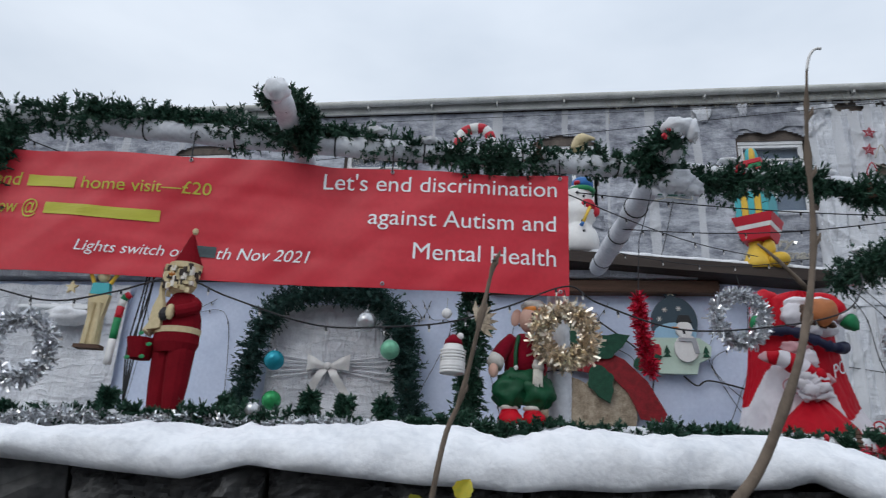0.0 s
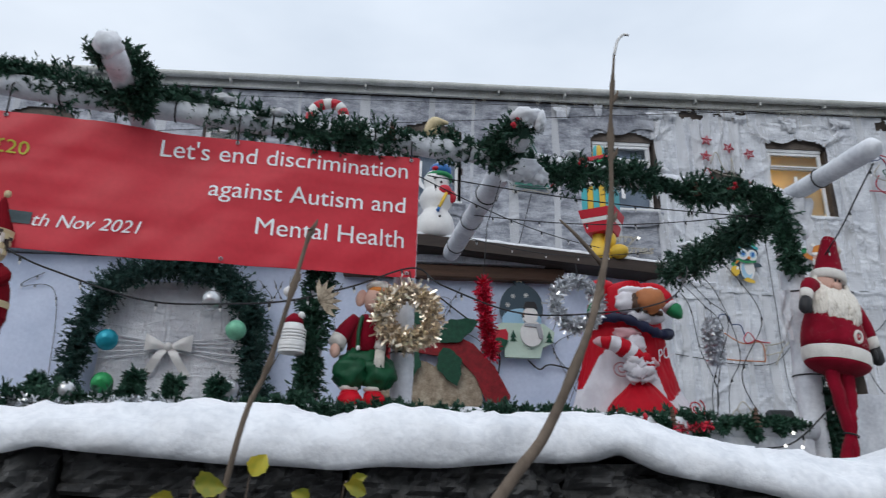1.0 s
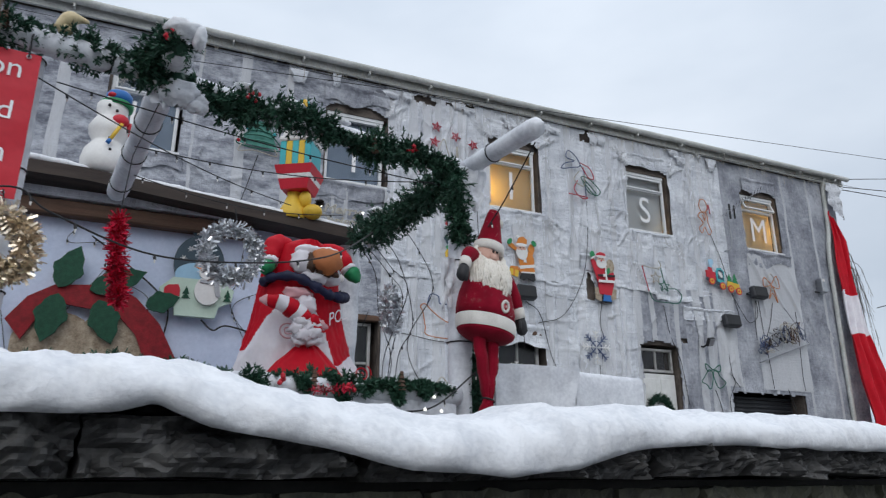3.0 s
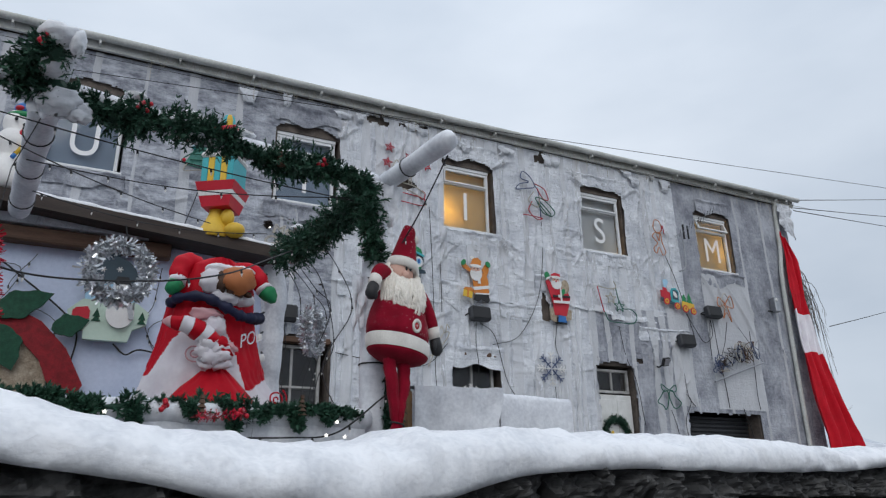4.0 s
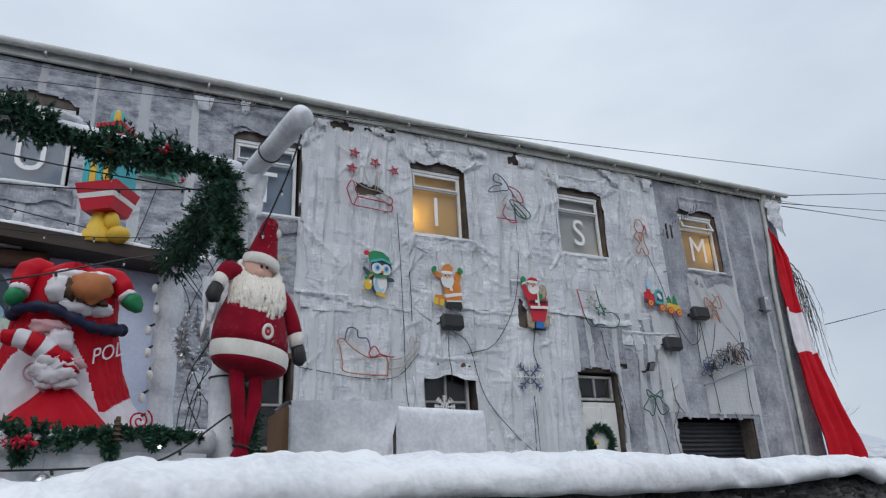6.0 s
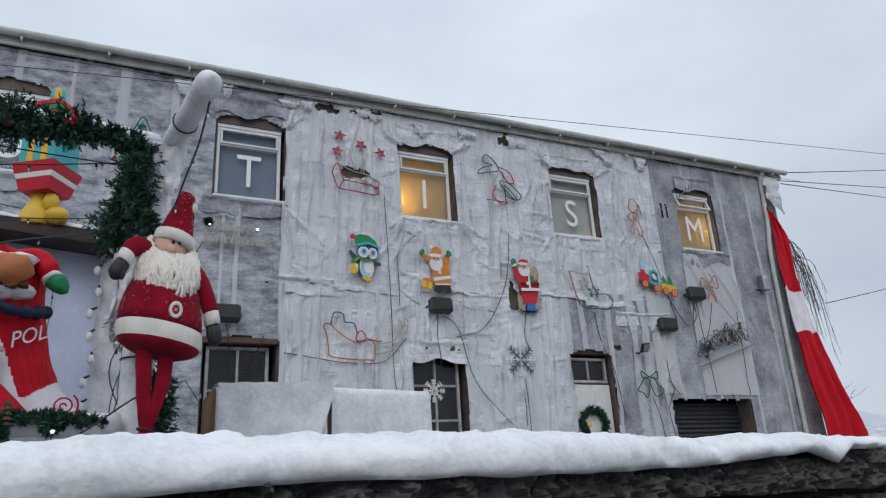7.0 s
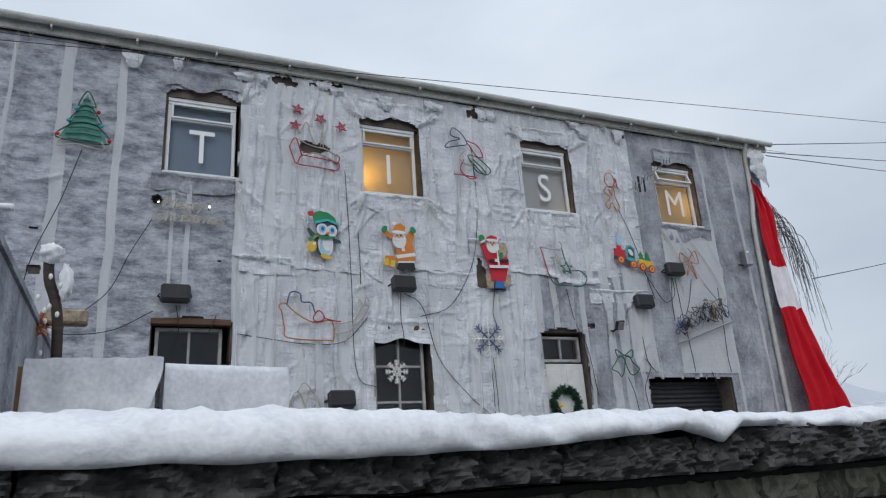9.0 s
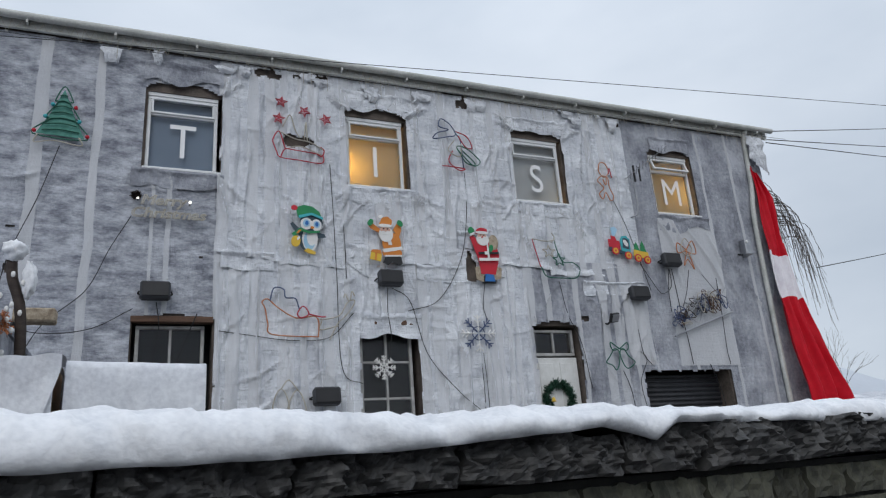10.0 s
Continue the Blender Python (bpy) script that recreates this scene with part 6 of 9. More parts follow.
# hanging fleece at the pole joint
s = Shape()
s.lump((0.67, 3.21, 3.06), (0.085, 0.06, 0.055), M_WRAP, 0.45)
s.lump((0.75, 3.22, 3.03), (0.05, 0.04, 0.04), M_WRAP, 0.5)
s.lump((0.66, 2.99, 3.23), (0.075, 0.06, 0.042), M_SNOW)
s.lump((0.72, 2.99, 3.21), (0.03, 0.05, 0.055), M_SNOW)
thing("fleece_tuft", s, "bunched white fleece on the pole end", "fleece scrap", "torn fleece scraps", smooth=True)
s = Shape()
s.lump((-1.08, 2.47, 3.17), (0.055, 0.05, 0.05), M_SNOW)
thing("fleece_tuft", s, "bunched white fleece on the pole end", "fleece scrap", "torn fleece scraps", smooth=True)
for (cx, cy, cz_), w, h, ph in (((0.64, 3.26, 3.13), 0.22, 0.19, 3.0), ((2.24, 3.56, 3.12), 0.15, 0.34, 8.0), ((2.10, 3.6, 2.6), 0.08, 0.4, 12.0)):
    P = np.array([[(cx + w * (v - 0.5) * (1 - 0.35 * u) + 0.02 * nz(u * 4 + ph, v * 3), cy - 0.03 - 0.04 * nz(v * 5 + ph, u * 3), cz_ - h * u * (0.7 + 0.3 * nz(v * 4 + ph, 2.0))) for v in np.linspace(0, 1, 14)] for u in np.linspace(0, 1, 14)])
    s = Shape()
    s.grid(P, M_WRAP)
    thing("fleece_scrap", s, "loose fleece hanging from the pole joint", "fleece scrap", "torn fleece scraps", smooth=True)

# ---- things on the extension roof edge ----
s = Shape()
z = fascia_z(0.31) + 0.065
s.lathe([(0.115, 0), (0.145, 0.03), (0.15, 0.10), (0.135, 0.17), (0.10, 0.22), (0.095, 0.24), (0.125, 0.29), (0.13, 0.34), (0.10, 0.40), (0.085, 0.42), (0.10, 0.46), (0.10, 0.51), (0.07, 0.555), (0.02, 0.57)], M_P_WHITE, (0, 0, 0), 24)
s.ball((0.05, -0.10, 0.375), (0.055, 0.035, 0.045), M_P_RED, 12, 8)
s.ball((0.115, -0.06, 0.34), (0.035, 0.03, 0.05), M_P_RED, 12, 8)
s.tube([(0.06, -0.13, 0.34), (0.0, -0.155, 0.20)], 0.012, M_P_YELLOW, 8)
s.tube([(0.0, -0.155, 0.20), (-0.012, -0.158, 0.175)], 0.014, M_P_BLUE, 8)
s.lathe([(0.105, 0.50), (0.11, 0.53), (0.09, 0.545)], M_P_GREEN, (0.02, 0, 0), 20)
s.lathe([(0.085, 0.54), (0.085, 0.60), (0.07, 0.62)], M_P_BLUE, (0.03, 0, 0), 20)
s.ball((-0.02, -0.06, 0.57), (0.03, 0.03, 0.02), M_P_RED, 10, 6)
for k, (a, b) in enumerate(((0.02, 0.44), (-0.03, 0.47), (0.0, 0.22), (0.01, 0.14))):
    s.ball((a, -0.105 - 0.035 * (k > 1), b), 0.011, M_BLACK, 8, 6)
ob = thing("plastic_snowman", s, "white plastic snowman with red scarf on the roof edge", "snowman figure", smooth=True)
ob.matrix_world = pose(0.29, 5.13, z, 0, 0, 8)

zg = fascia_z(1.62) + 0.06
base = thing("gift_stack_figure", None, "stack of striped plastic gift boxes on a yellow foot", "gift figure")
base.matrix_world = pose(1.585, 5.10, zg - 0.015, 0, 0, -32) @ Matrix.Diagonal((0.98, 0.98, 1.13, 1))
s = Shape()
s.lathe([(0.12, 0), (0.115, 0.04), (0.075, 0.11), (0.05, 0.17), (0.055, 0.20)], M_P_YELLOW, (-0.03, 0, 0), 20)
s.ball((0.13, -0.03, 0.045), (0.075, 0.065, 0.05), M_P_YELLOW, 14, 9)
s.ball((0.06, -0.01, 0.14), (0.05, 0.05, 0.06), M_P_YELLOW, 12, 8)
part("foot", s, base, "yellow foot", smooth=True)
s = Shape()
for z0, z1, m in ((0.19, 0.255, M_P_RED), (0.257, 0.285, M_P_WHITE), (0.287, 0.345, M_P_RED)):
    w0, w1 = 0.20 + 0.09 * (z0 - 0.19) / 0.155, 0.20 + 0.09 * (z1 - 0.19) / 0.155
    s.add([(-w0 / 2, -w0 / 2, z0), (w0 / 2, -w0 / 2, z0), (w0 / 2, w0 / 2, z0), (-w0 / 2, w0 / 2, z0), (-w1 / 2, -w1 / 2, z1), (w1 / 2, -w1 / 2, z1), (w1 / 2, w1 / 2, z1), (-w1 / 2, w1 / 2, z1)], [(3, 2, 1, 0), (4, 5, 6, 7), (0, 1, 5, 4), (1, 2, 6, 5), (2, 3, 7, 6), (3, 0, 4, 7)], m)
part("gift_box", s, base, "red box with a white band")
s = Shape()
for k in range(5):
    m = (M_P_TEAL, M_P_YELLOW)[k % 2]
    s.box((-0.096 + 0.048 * k, 0, 0.435), (0.047, 0.24, 0.17), m, bev=0.004)
part("gift_box", s, base, "teal and yellow striped box")
s = Shape()
s.box((0, 0, 0.54), (0.26, 0.26, 0.035), M_P_WHITE, bev=0.01)
s.lathe([(0.15, 0.56), (0.14, 0.60), (0.12, 0.63)], M_P_WHITE, seg=20)
part("brim", s, base, "white brim")
s = Shape()
for z0, m in ((0.655, M_P_RED), (0.69, M_P_GREEN), (0.725, M_P_RED)):
    s.box((0, 0, z0 + 0.015), (0.185, 0.185, 0.033), m, bev=0.004)
part("gift_box", s, base, "red and green striped box")
s = Shape()
for k in range(6):
    a = k * math.pi / 3
    s.ball((0.022 * math.cos(a), 0.022 * math.sin(a), 0.80), (0.03, 0.03, 0.07), (M_P_TEAL, M_P_YELLOW)[k % 2], 10, 8)
part("knob", s, base, "teal and yellow knob", smooth=True)

# ---- on the blue wall ----
# wrapped window panel with a bow inside the garland arch
s = Shape()
P = np.array([[(x, EY - 0.03 - 0.02 * abs(nz(x * 6, z * 0.8)), z) for x in np.linspace(-2.14, -1.10, 40)] for z in np.linspace(1.9, 3.0, 40)])
s.grid(P, M_FLEECE)
pan = thing("wrapped_window_panel", s, "window panel wrapped like a present in grey fleece", "wrapped panel", smooth=True)
s = Shape()
for zz in (2.42, 2.455, 2.49, 2.52, 2.55):
    s.tube([(x, EY - 0.055 - 0.008 * nz(x * 5, zz), 2.50 + (zz - 2.485) * (0.4 + 2.2 * abs(x + 1.62)) + 0.01 * nz(x * 3, zz * 9)) for x in np.linspace(-2.12, -1.12, 24)], 0.006, M_WRAP, 6)
part("ribbon", s, pan, "twisted fleece ribbon", smooth=True)
s = Shape()
for sx in (-1, 1):
    P = np.array([[(-1.62 + sx * (0.02 + 0.15 * u), EY - 0.09 - 0.05 * math.sin(u * 3.1) * (1 - abs(v - 0.5)), 2.50 + (v - 0.5) * (0.03 + 0.10 * u) + 0.03 * u) for v in np.linspace(0, 1, 8)] for u in np.linspace(0, 1, 10)])
    s.grid(P, M_P_WHITE)
    P = np.array([[(-1.62 + sx * (0.02 + 0.13 * u + 0.07 * (v - 0.5)), EY - 0.085 - 0.02 * math.sin(u * 5), 2.49 - 0.20 * u) for v in np.linspace(0, 1, 8)] for u in np.linspace(0, 1, 10)])
    s.grid(P, M_P_WHITE)
s.ball((-1.62, EY - 0.1, 2.50), (0.03, 0.025, 0.03), M_P_WHITE, 10, 7)
part("bow", s, pan, "white ribbon bow", smooth=True)

# holly bow plaque
ply = thing("holly_bow_plaque", None, "glitter board of red bow, holly leaves and hessian", "wall ornament")


def board(name, outline, y, m, label, parent, thick=0.02):
    s = Shape()
    s.plate(outline, y - thick, y, m)
    return part(name, s, parent, label)


def oval(cx, cz, rx, rz, k=24, turn=0.0, rag=0.0):
    c, s_ = math.cos(turn), math.sin(turn)
    out = []
    for i in range(k):
        a = 2 * math.pi * i / k
        r = 1 + rag * math.sin(a * 7 + cx * 9)
        u, v = rx * r * math.cos(a), rz * r * math.sin(a)
        out.append((cx + u * c - v * s_, cz + u * s_ + v * c))
    return out


def leaf(cx, cz, ln, w, turn):
    return [(cx + u * math.cos(turn) - v * math.sin(turn), cz + u * math.sin(turn) + v * math.cos(turn)) for u, v in [(0, 0)] + [(ln * t, w * math.sin(math.pi * t ** 0.8) * (1 + 0.12 * math.sin(t * 18))) for t in np.linspace(0.08, 0.95, 10)] + [(ln, 0)] + [(ln * t, -w * math.sin(math.pi * t ** 0.8) * (1 + 0.12 * math.sin(t * 18))) for t in np.linspace(0.95, 0.08, 10)]]


y0 = EY - 0.03
board("hessian_ball", oval(0.16, 2.24, 0.24, 0.24, 28, 0, 0.02), y0, M_HESSIAN, "rough straw hessian", ply)
board("hessian_ball", oval(0.47, 2.24, 0.21, 0.25, 28, 0, 0.03), y0 - 0.004, M_HESSIAN, "rough straw hessian", ply)
board("ribbon", [(-0.12, 2.40), (-0.02, 2.55), (0.12, 2.64), (0.45, 2.67), (0.60, 2.60), (0.76, 2.44), (0.88, 2.22), (0.85, 2.16), (0.70, 2.18), (0.62, 2.36), (0.50, 2.48), (0.20, 2.52), (0.05, 2.42), (-0.02, 2.28)], y0 - 0.028, M_GLITTER_RED, "dark red glitter ribbon", ply)
for cx, cz_, ln, w, tn in ((0.14, 2.62, 0.30, 0.085, 1.25), (0.32, 2.62, 0.36, 0.085, 0.45), (0.15, 2.58, 0.32, 0.09, -1.75), (0.38, 2.56, 0.30, 0.09, -1.2), (0.66, 2.55, 0.22, 0.07, 0.35)):
    board("holly_leaf", leaf(cx, cz_, ln, w, tn), y0 - 0.052, M_GLITTER_GREEN, "dark green glitter leaf", ply)

# snow-scene plaque
lan = thing("snow_scene_plaque", None, "painted snow-scene plaque with snowman, star and red cottage", "wall ornament")
lan.location = (-0.02, 0, 0.085)
y0 = EY - 0.05
board("base", [(0.86, 2.42), (1.12, 2.42), (1.14, 2.50), (1.22, 2.54), (1.23, 2.62), (1.15, 2.68), (0.83, 2.68), (0.75, 2.60), (0.77, 2.53), (0.85, 2.50)], y0, M_P_MINT, "pale green snowy base", lan, 0.04)
board("night_sky", oval(0.985, 2.80, 0.165, 0.19, 28), y0 - 0.002, M_P_NIGHT, "dark slate sky", lan, 0.03)
board("haze", oval(0.985, 2.705, 0.15, 0.09, 24), y0 - 0.034, M_P_LIGHTBLUE, "pale blue haze", lan, 0.004)
sm = Shape()
sm.plate(oval(1.055, 2.60, 0.085, 0.10, 24), y0 - 0.07, y0 - 0.04, M_P_WHITE)
sm.plate(oval(1.045, 2.735, 0.058, 0.062, 20), y0 - 0.075, y0 - 0.04, M_P_WHITE)
sm.plate([(1.00, 2.735), (0.955, 2.755), (1.005, 2.75)], y0 - 0.082, y0 - 0.075, M_P_ORANGE)
sm.plate([(0.995, 2.79), (1.10, 2.79), (1.08, 2.84), (1.01, 2.84)], y0 - 0.078, y0 - 0.045, M_BLACK)
sm.plate([(1.0, 2.67), (1.12, 2.67), (1.14, 2.56), (1.11, 2.56), (1.09, 2.645), (1.0, 2.65)], y0 - 0.08, y0 - 0.07, M_METAL)
part("snowman", sm, lan, "white snowman in relief")
board("cottage", [(0.78, 2.55), (0.88, 2.55), (0.88, 2.60), (0.865, 2.63), (0.80, 2.62), (0.78, 2.60)], y0 - 0.041, M_P_RED, "red cottage", lan, 0.008)
for cx in (0.92, 1.19):
    board("fir_tree", [(cx - 0.028, 2.54), (cx - 0.006, 2.57), (cx - 0.022, 2.57), (cx, 2.625), (cx + 0.022, 2.57), (cx + 0.006, 2.57), (cx + 0.028, 2.54)], y0 - 0.041, M_GLITTER_GREEN, "green fir tree", lan, 0.006)
for cx, cz_ in ((0.92, 2.89), (1.02, 2.90), (0.88, 2.82)):
    s = Shape()
    for a in (0, 60, 120):
        u, v = 0.02 * math.cos(radians(a)), 0.02 * math.sin(radians(a))
        s.tube([(cx - u, y0 - 0.036, cz_ - v), (cx + u, y0 - 0.036, cz_ + v)], 0.003, M_P_WHITE, 5)
    part("snowflake", s, lan, "white snowflake")
board("star_medal", oval(0.97, 3.03, 0.05, 0.05, 20), y0, M_P_NIGHT, "dark round medal", lan, 0.02)
board("star", [(0.97 + (0.036 if i % 2 == 0 else 0.015) * math.sin(i * math.pi / 5), 3.03 + (0.036 if i % 2 == 0 else 0.015) * math.cos(i * math.pi / 5)) for i in range(10)], y0 - 0.022, M_GOLD, "gold star", lan, 0.006)

# left-hand porch drapery with hanging toys
s = Shape()
P = np.array([[(x, EY - 0.05 - 0.08 * abs(nz(x * 4, z * 0.8)), z) for x in np.linspace(-5.2, -3.42, 60)] for z in np.linspace(1.3, 3.15, 40)])
s.grid(P, M_FLEECE)
thing("porch_drape", s, "white fleece drape gathered beside the blue wall", "fleece sheet", smooth=True)
s = Shape()
s.box((-3.95, EY - 0.16, 2.90), (0.65, 0.2, 0.05), M_UPVC, bev=0.01)
s.lump((-3.85, EY - 0.18, 2.86), (0.28, 0.1, 0.09), M_SNOW)
thing("porch_ledge", s, "small ledge heaped with white fleece snow", "ledge", smooth=True)
s = Shape()
s.plate([(-0.035, 0), (0.035, 0), (0.03, 0.12), (0.045, 0.22), (-0.045, 0.22), (-0.03, 0.12)], -0.01, 0.02, M_CREAM)
s.plate([(-0.04, 0.22), (0.04, 0.22), (0.035, 0.27), (-0.035, 0.27)], -0.012, 0.02, M_P_TEAL)
for sx in (-1, 1):
    s.tube([(sx * 0.035, 0, 0.27), (sx * 0.065, 0, 0.33), (sx * 0.06, 0, 0.36)], 0.009, M_P_YELLOW, 8)
    s.tube([(sx * 0.015, -0.012, 0.18), (sx * 0.02, -0.012, 0.0)], 0.012, M_CREAM, 8)
s.ball((0, 0, 0.31), (0.028, 0.024, 0.035), M_CREAM, 12, 8)
s.box((0, 0, -0.01), (0.11, 0.05, 0.016), M_TIMBER2)
ob = thing("wooden_reindeer_toy", s, "cream wooden toy figure with raised yellow arms", "figure")
ob.matrix_world = pose(-1.855, fy(-1.855) - 0.02, 2.10, 0, 0, 10)
cane = curve_pts([(-1.76, fy(-1.76) - 0.03, 2.02), (-1.755, fy(-1.76) - 0.03, 2.22), (-1.745, fy(-1.76) - 0.03, 2.30), (-1.72, fy(-1.76) - 0.03, 2.325)], 19)
s = Shape()
for i in range(6):
    s.tube(cane[i * 3:i * 3 + 4], 0.016, (M_P_WHITE, M_P_GREEN, M_P_RED)[i % 3], 10)
thing("striped_candy_stick", s, "striped red, green and white candy stick hanging by the wires", "ornament", smooth=True)
s = Shape()
s.plate([(-1.94 + (0.03 if i % 2 == 0 else 0.013) * math.sin(i * math.pi / 5), 2.33 + (0.03 if i % 2 == 0 else 0.013) * math.cos(i * math.pi / 5)) for i in range(10)], fy(-1.94) - 0.08, fy(-1.94) - 0.07, M_CREAM)
thing("star_ornament", s, "small cream star hung on the cable", "ornament")
for k in range(4):
    xk = -1.70 + 0.012 * k
    light_cable([(xk, fy(xk) + 0.05, 2.9), (xk + 0.02 * math.sin(k * 2), fy(xk) + 0.02, 2.4), (xk - 0.01, fy(xk), 2.1), (xk + 0.02 * math.cos(k), fy(xk), 1.86)], "bundled dark wires hanging beside the figure", 0.004, 30, 0, group="bundled wires")


# ---- slumped inflatable figure in the yard ----
def body_mid(z):
    return np.interp(z, [0, 1.0, 1.16, 1.54, 1.82], [-0.01, -0.02, -0.065, -0.078, -0.08])


def body_half(z):
    return np.interp(z, [0, 1.0, 1.16, 1.33, 1.54, 1.7, 1.79, 1.83], [0.44, 0.42, 0.335, 0.28, 0.245, 0.23, 0.19, 0.10])


def body_front(x, z):
    """The depth of the slack front at a point."""
    h = body_half(z)
    return -0.20 * math.sqrt(max(0.3, 1 - ((x - body_mid(z)) / h) ** 2)) - 0.02


def panel_white(x, z):
    """Whether the nylon panel at this point is white, else red."""
    if z > 1.46:
        return False
    xl = np.interp(z, [1.0, 1.16, 1.342, 1.46], [-0.46, -0.39, -0.306, -0.21])
    xr = np.interp(z, [1.0, 1.05, 1.17, 1.33, 1.46], [0.15, 0.13, 0.07, 0.01, -0.07])
    if x < xl:
        return z < 1.16
    return x < xr or z < 1.083 + (x - 0.108) * 0.72


def inflatable():
    """The parts of the slumped figure, each as (name, shape, label)."""
    out = []

    def piece(name, label=""):
        out.append((name, Shape(), label))
        return out[-1][1]

    s = piece("body")
    zs, seg = np.concatenate([np.linspace(0.0, 0.95, 8)[:-1], np.linspace(0.95, 1.83, 110)]), 200
    P = np.zeros((len(zs), seg + 1, 3))
    for i, z in enumerate(zs):
        for j in range(seg + 1):
            a = 2 * math.pi * j / seg
            ca, sa = math.cos(a), math.sin(a)
            w = 1 + 0.05 * nz(ca * 3, sa * 3, z * 4) + 0.05 * (0.35 - abs(nz(ca * 5 + z * 2, sa * 5, z * 6))) + 0.03 * (0.3 - abs(nz(ca * 11, sa * 11 + z * 5, z * 12)))
            P[i, j] = (body_mid(z) + body_half(z) * ca * w, 0.20 * sa * w * (1 if sa < 0 else 0.5), z)
    s.grid(P, M_NYLON_RED)
    k = s.slot(M_NYLON_WHITE)
    for i in range(len(zs) - 1):
        for j in range(seg):
            c = (P[i, j] + P[i + 1, j + 1]) / 2
            if panel_white(c[0], c[2]):
                s.mi[i * seg + j] = k
    for sx, line in ((-1, [(-0.20, -0.06, 1.80), (-0.265, -0.09, 1.80), (-0.30, -0.12, 1.745), (-0.312, -0.14, 1.68)]), (1, [(0.02, -0.06, 1.79), (0.09, -0.10, 1.80), (0.14, -0.13, 1.755), (0.170, -0.15, 1.70)])):
        s = piece("arm", "slack red arm with white cuff and green mitten")
        e, d = np.array(line[-1]), np.array(line[-1]) - np.array(line[-2])
        d = d / np.linalg.norm(d)
        first = len(s.v)
        s.tube(curve_pts(line, 14), np.linspace(0.062, 0.047, 14), M_NYLON_RED, 16)
        s.tube([e - d * 0.004, e + d * 0.022], 0.048, M_NYLON_WHITE, 16)
        s.tube([e + d * 0.02, e + d * 0.05 + np.array((sx * 0.012, 0, 0)), e + d * 0.08 + np.array((sx * 0.028, 0, 0)), e + d * 0.09 + np.array((sx * 0.036, 0, 0))], [0.045, 0.046, 0.034, 0.010], M_NYLON_GREEN, 16)
        for q in range(first, len(s.v)):
            s.v[q] = s.v[q] + np.array([[0.010 * nz(*(p * 17)), 0.014 * nz(*(p * 21 + 5)), 0.010 * nz(*(p * 19 + 9))] for p in s.v[q]])
    s = piece("beard", "white crumpled beard")
    for c, r in (((-0.085, -0.19, 1.745), (0.10, 0.06, 0.05)), ((-0.125, -0.20, 1.68), (0.085, 0.06, 0.075)), ((-0.06, -0.20, 1.60), (0.09, 0.055, 0.055)), ((0.02, -0.18, 1.765), (0.08, 0.05, 0.035)), ((0.04, -0.19, 1.60), (0.07, 0.05, 0.04))):
        s.lump(c, r, M_NYLON_WHITE, 0.2, 26, 16)
    s = piece("nose", "crumpled orange nose")
    s.lump((-0.012, -0.265, 1.69), (0.098, 0.06, 0.078), M_NYLON_ORANGE, 0.22, 20, 10)
    s = piece("moustache", "brown torn rim under the nose")
    s.lump((-0.10, -0.245, 1.675), (0.028, 0.04, 0.055), M_TIMBER2, 0.5, 14, 9)
    for x_, z_ in ((-0.045, 1.622), (0.0, 1.610), (0.05, 1.615)):
        s.lump((x_, -0.25, z_), (0.026, 0.025, 0.016), M_TIMBER2, 0.5, 12, 8)
    s = piece("scarf", "navy blue scarf")
    line = curve_pts([(-0.325, -0.08, 1.555), (-0.30, -0.16, 1.572), (-0.19, -0.235, 1.575), (-0.08, -0.262, 1.53), (0.023, -0.258, 1.487), (0.10, -0.225, 1.492), (0.170, -0.13, 1.520)], 40)
    s.tube(line, [0.027 + 0.006 * math.sin(i * 1.3) + 0.004 * math.sin(i * 3.1) for i in range(40)], M_NYLON_NAVY, 14)
    s = piece("striped_arm", "red and white striped slack arm")
    arm = curve_pts([(-0.385, -0.25, 1.408), (-0.33, -0.28, 1.408), (-0.26, -0.29, 1.392), (-0.19, -0.285, 1.368), (-0.14, -0.28, 1.33), (-0.10, -0.28, 1.28)], 43)
    for i in range(7):
        m = M_NYLON_PINK if i == 0 else (M_NYLON_RED if i % 2 else M_NYLON_WHITE)
        first = len(s.v)
        s.tube(arm[i * 6:i * 6 + 7], [np.interp((i * 6 + q) / 42, [0, 0.08, 0.4, 0.7, 1], [0.012, 0.026, 0.050, 0.056, 0.05]) for q in range(7)], m, 18)
        s.v[first] = s.v[first] + np.array([[0.0, 0.010 * nz(*(p * 23)), 0.012 * nz(*(p * 15 + 3))] for p in s.v[first]])
    s = piece("knotted_hands", "bunched red and white nylon")
    for k in range(9):
        a = k * 2.4
        s.lump((-0.125 + 0.05 * math.cos(a), -0.295 - 0.01 * (k % 2), 1.275 + 0.042 * math.sin(a)), (0.045, 0.032, 0.036), (M_NYLON_RED, M_NYLON_WHITE, M_NYLON_WHITE)[k % 3], 0.6, 14, 9)
    s.lump((-0.045, -0.275, 1.30), (0.05, 0.03, 0.028), M_NYLON_PINK, 0.5, 14, 9)
    s.lump((-0.15, -0.28, 1.21), (0.05, 0.03, 0.035), M_NYLON_WHITE, 0.6, 14, 9)
    s.lump((-0.08, -0.28, 1.21), (0.06, 0.03, 0.03), M_NYLON_WHITE, 0.6, 14, 9)
    s = piece("folded_face", "pale pink slack fold")
    s.lump((-0.165, -0.235, 1.475), (0.085, 0.035, 0.035), M_NYLON_PINK, 0.5, 20, 12)
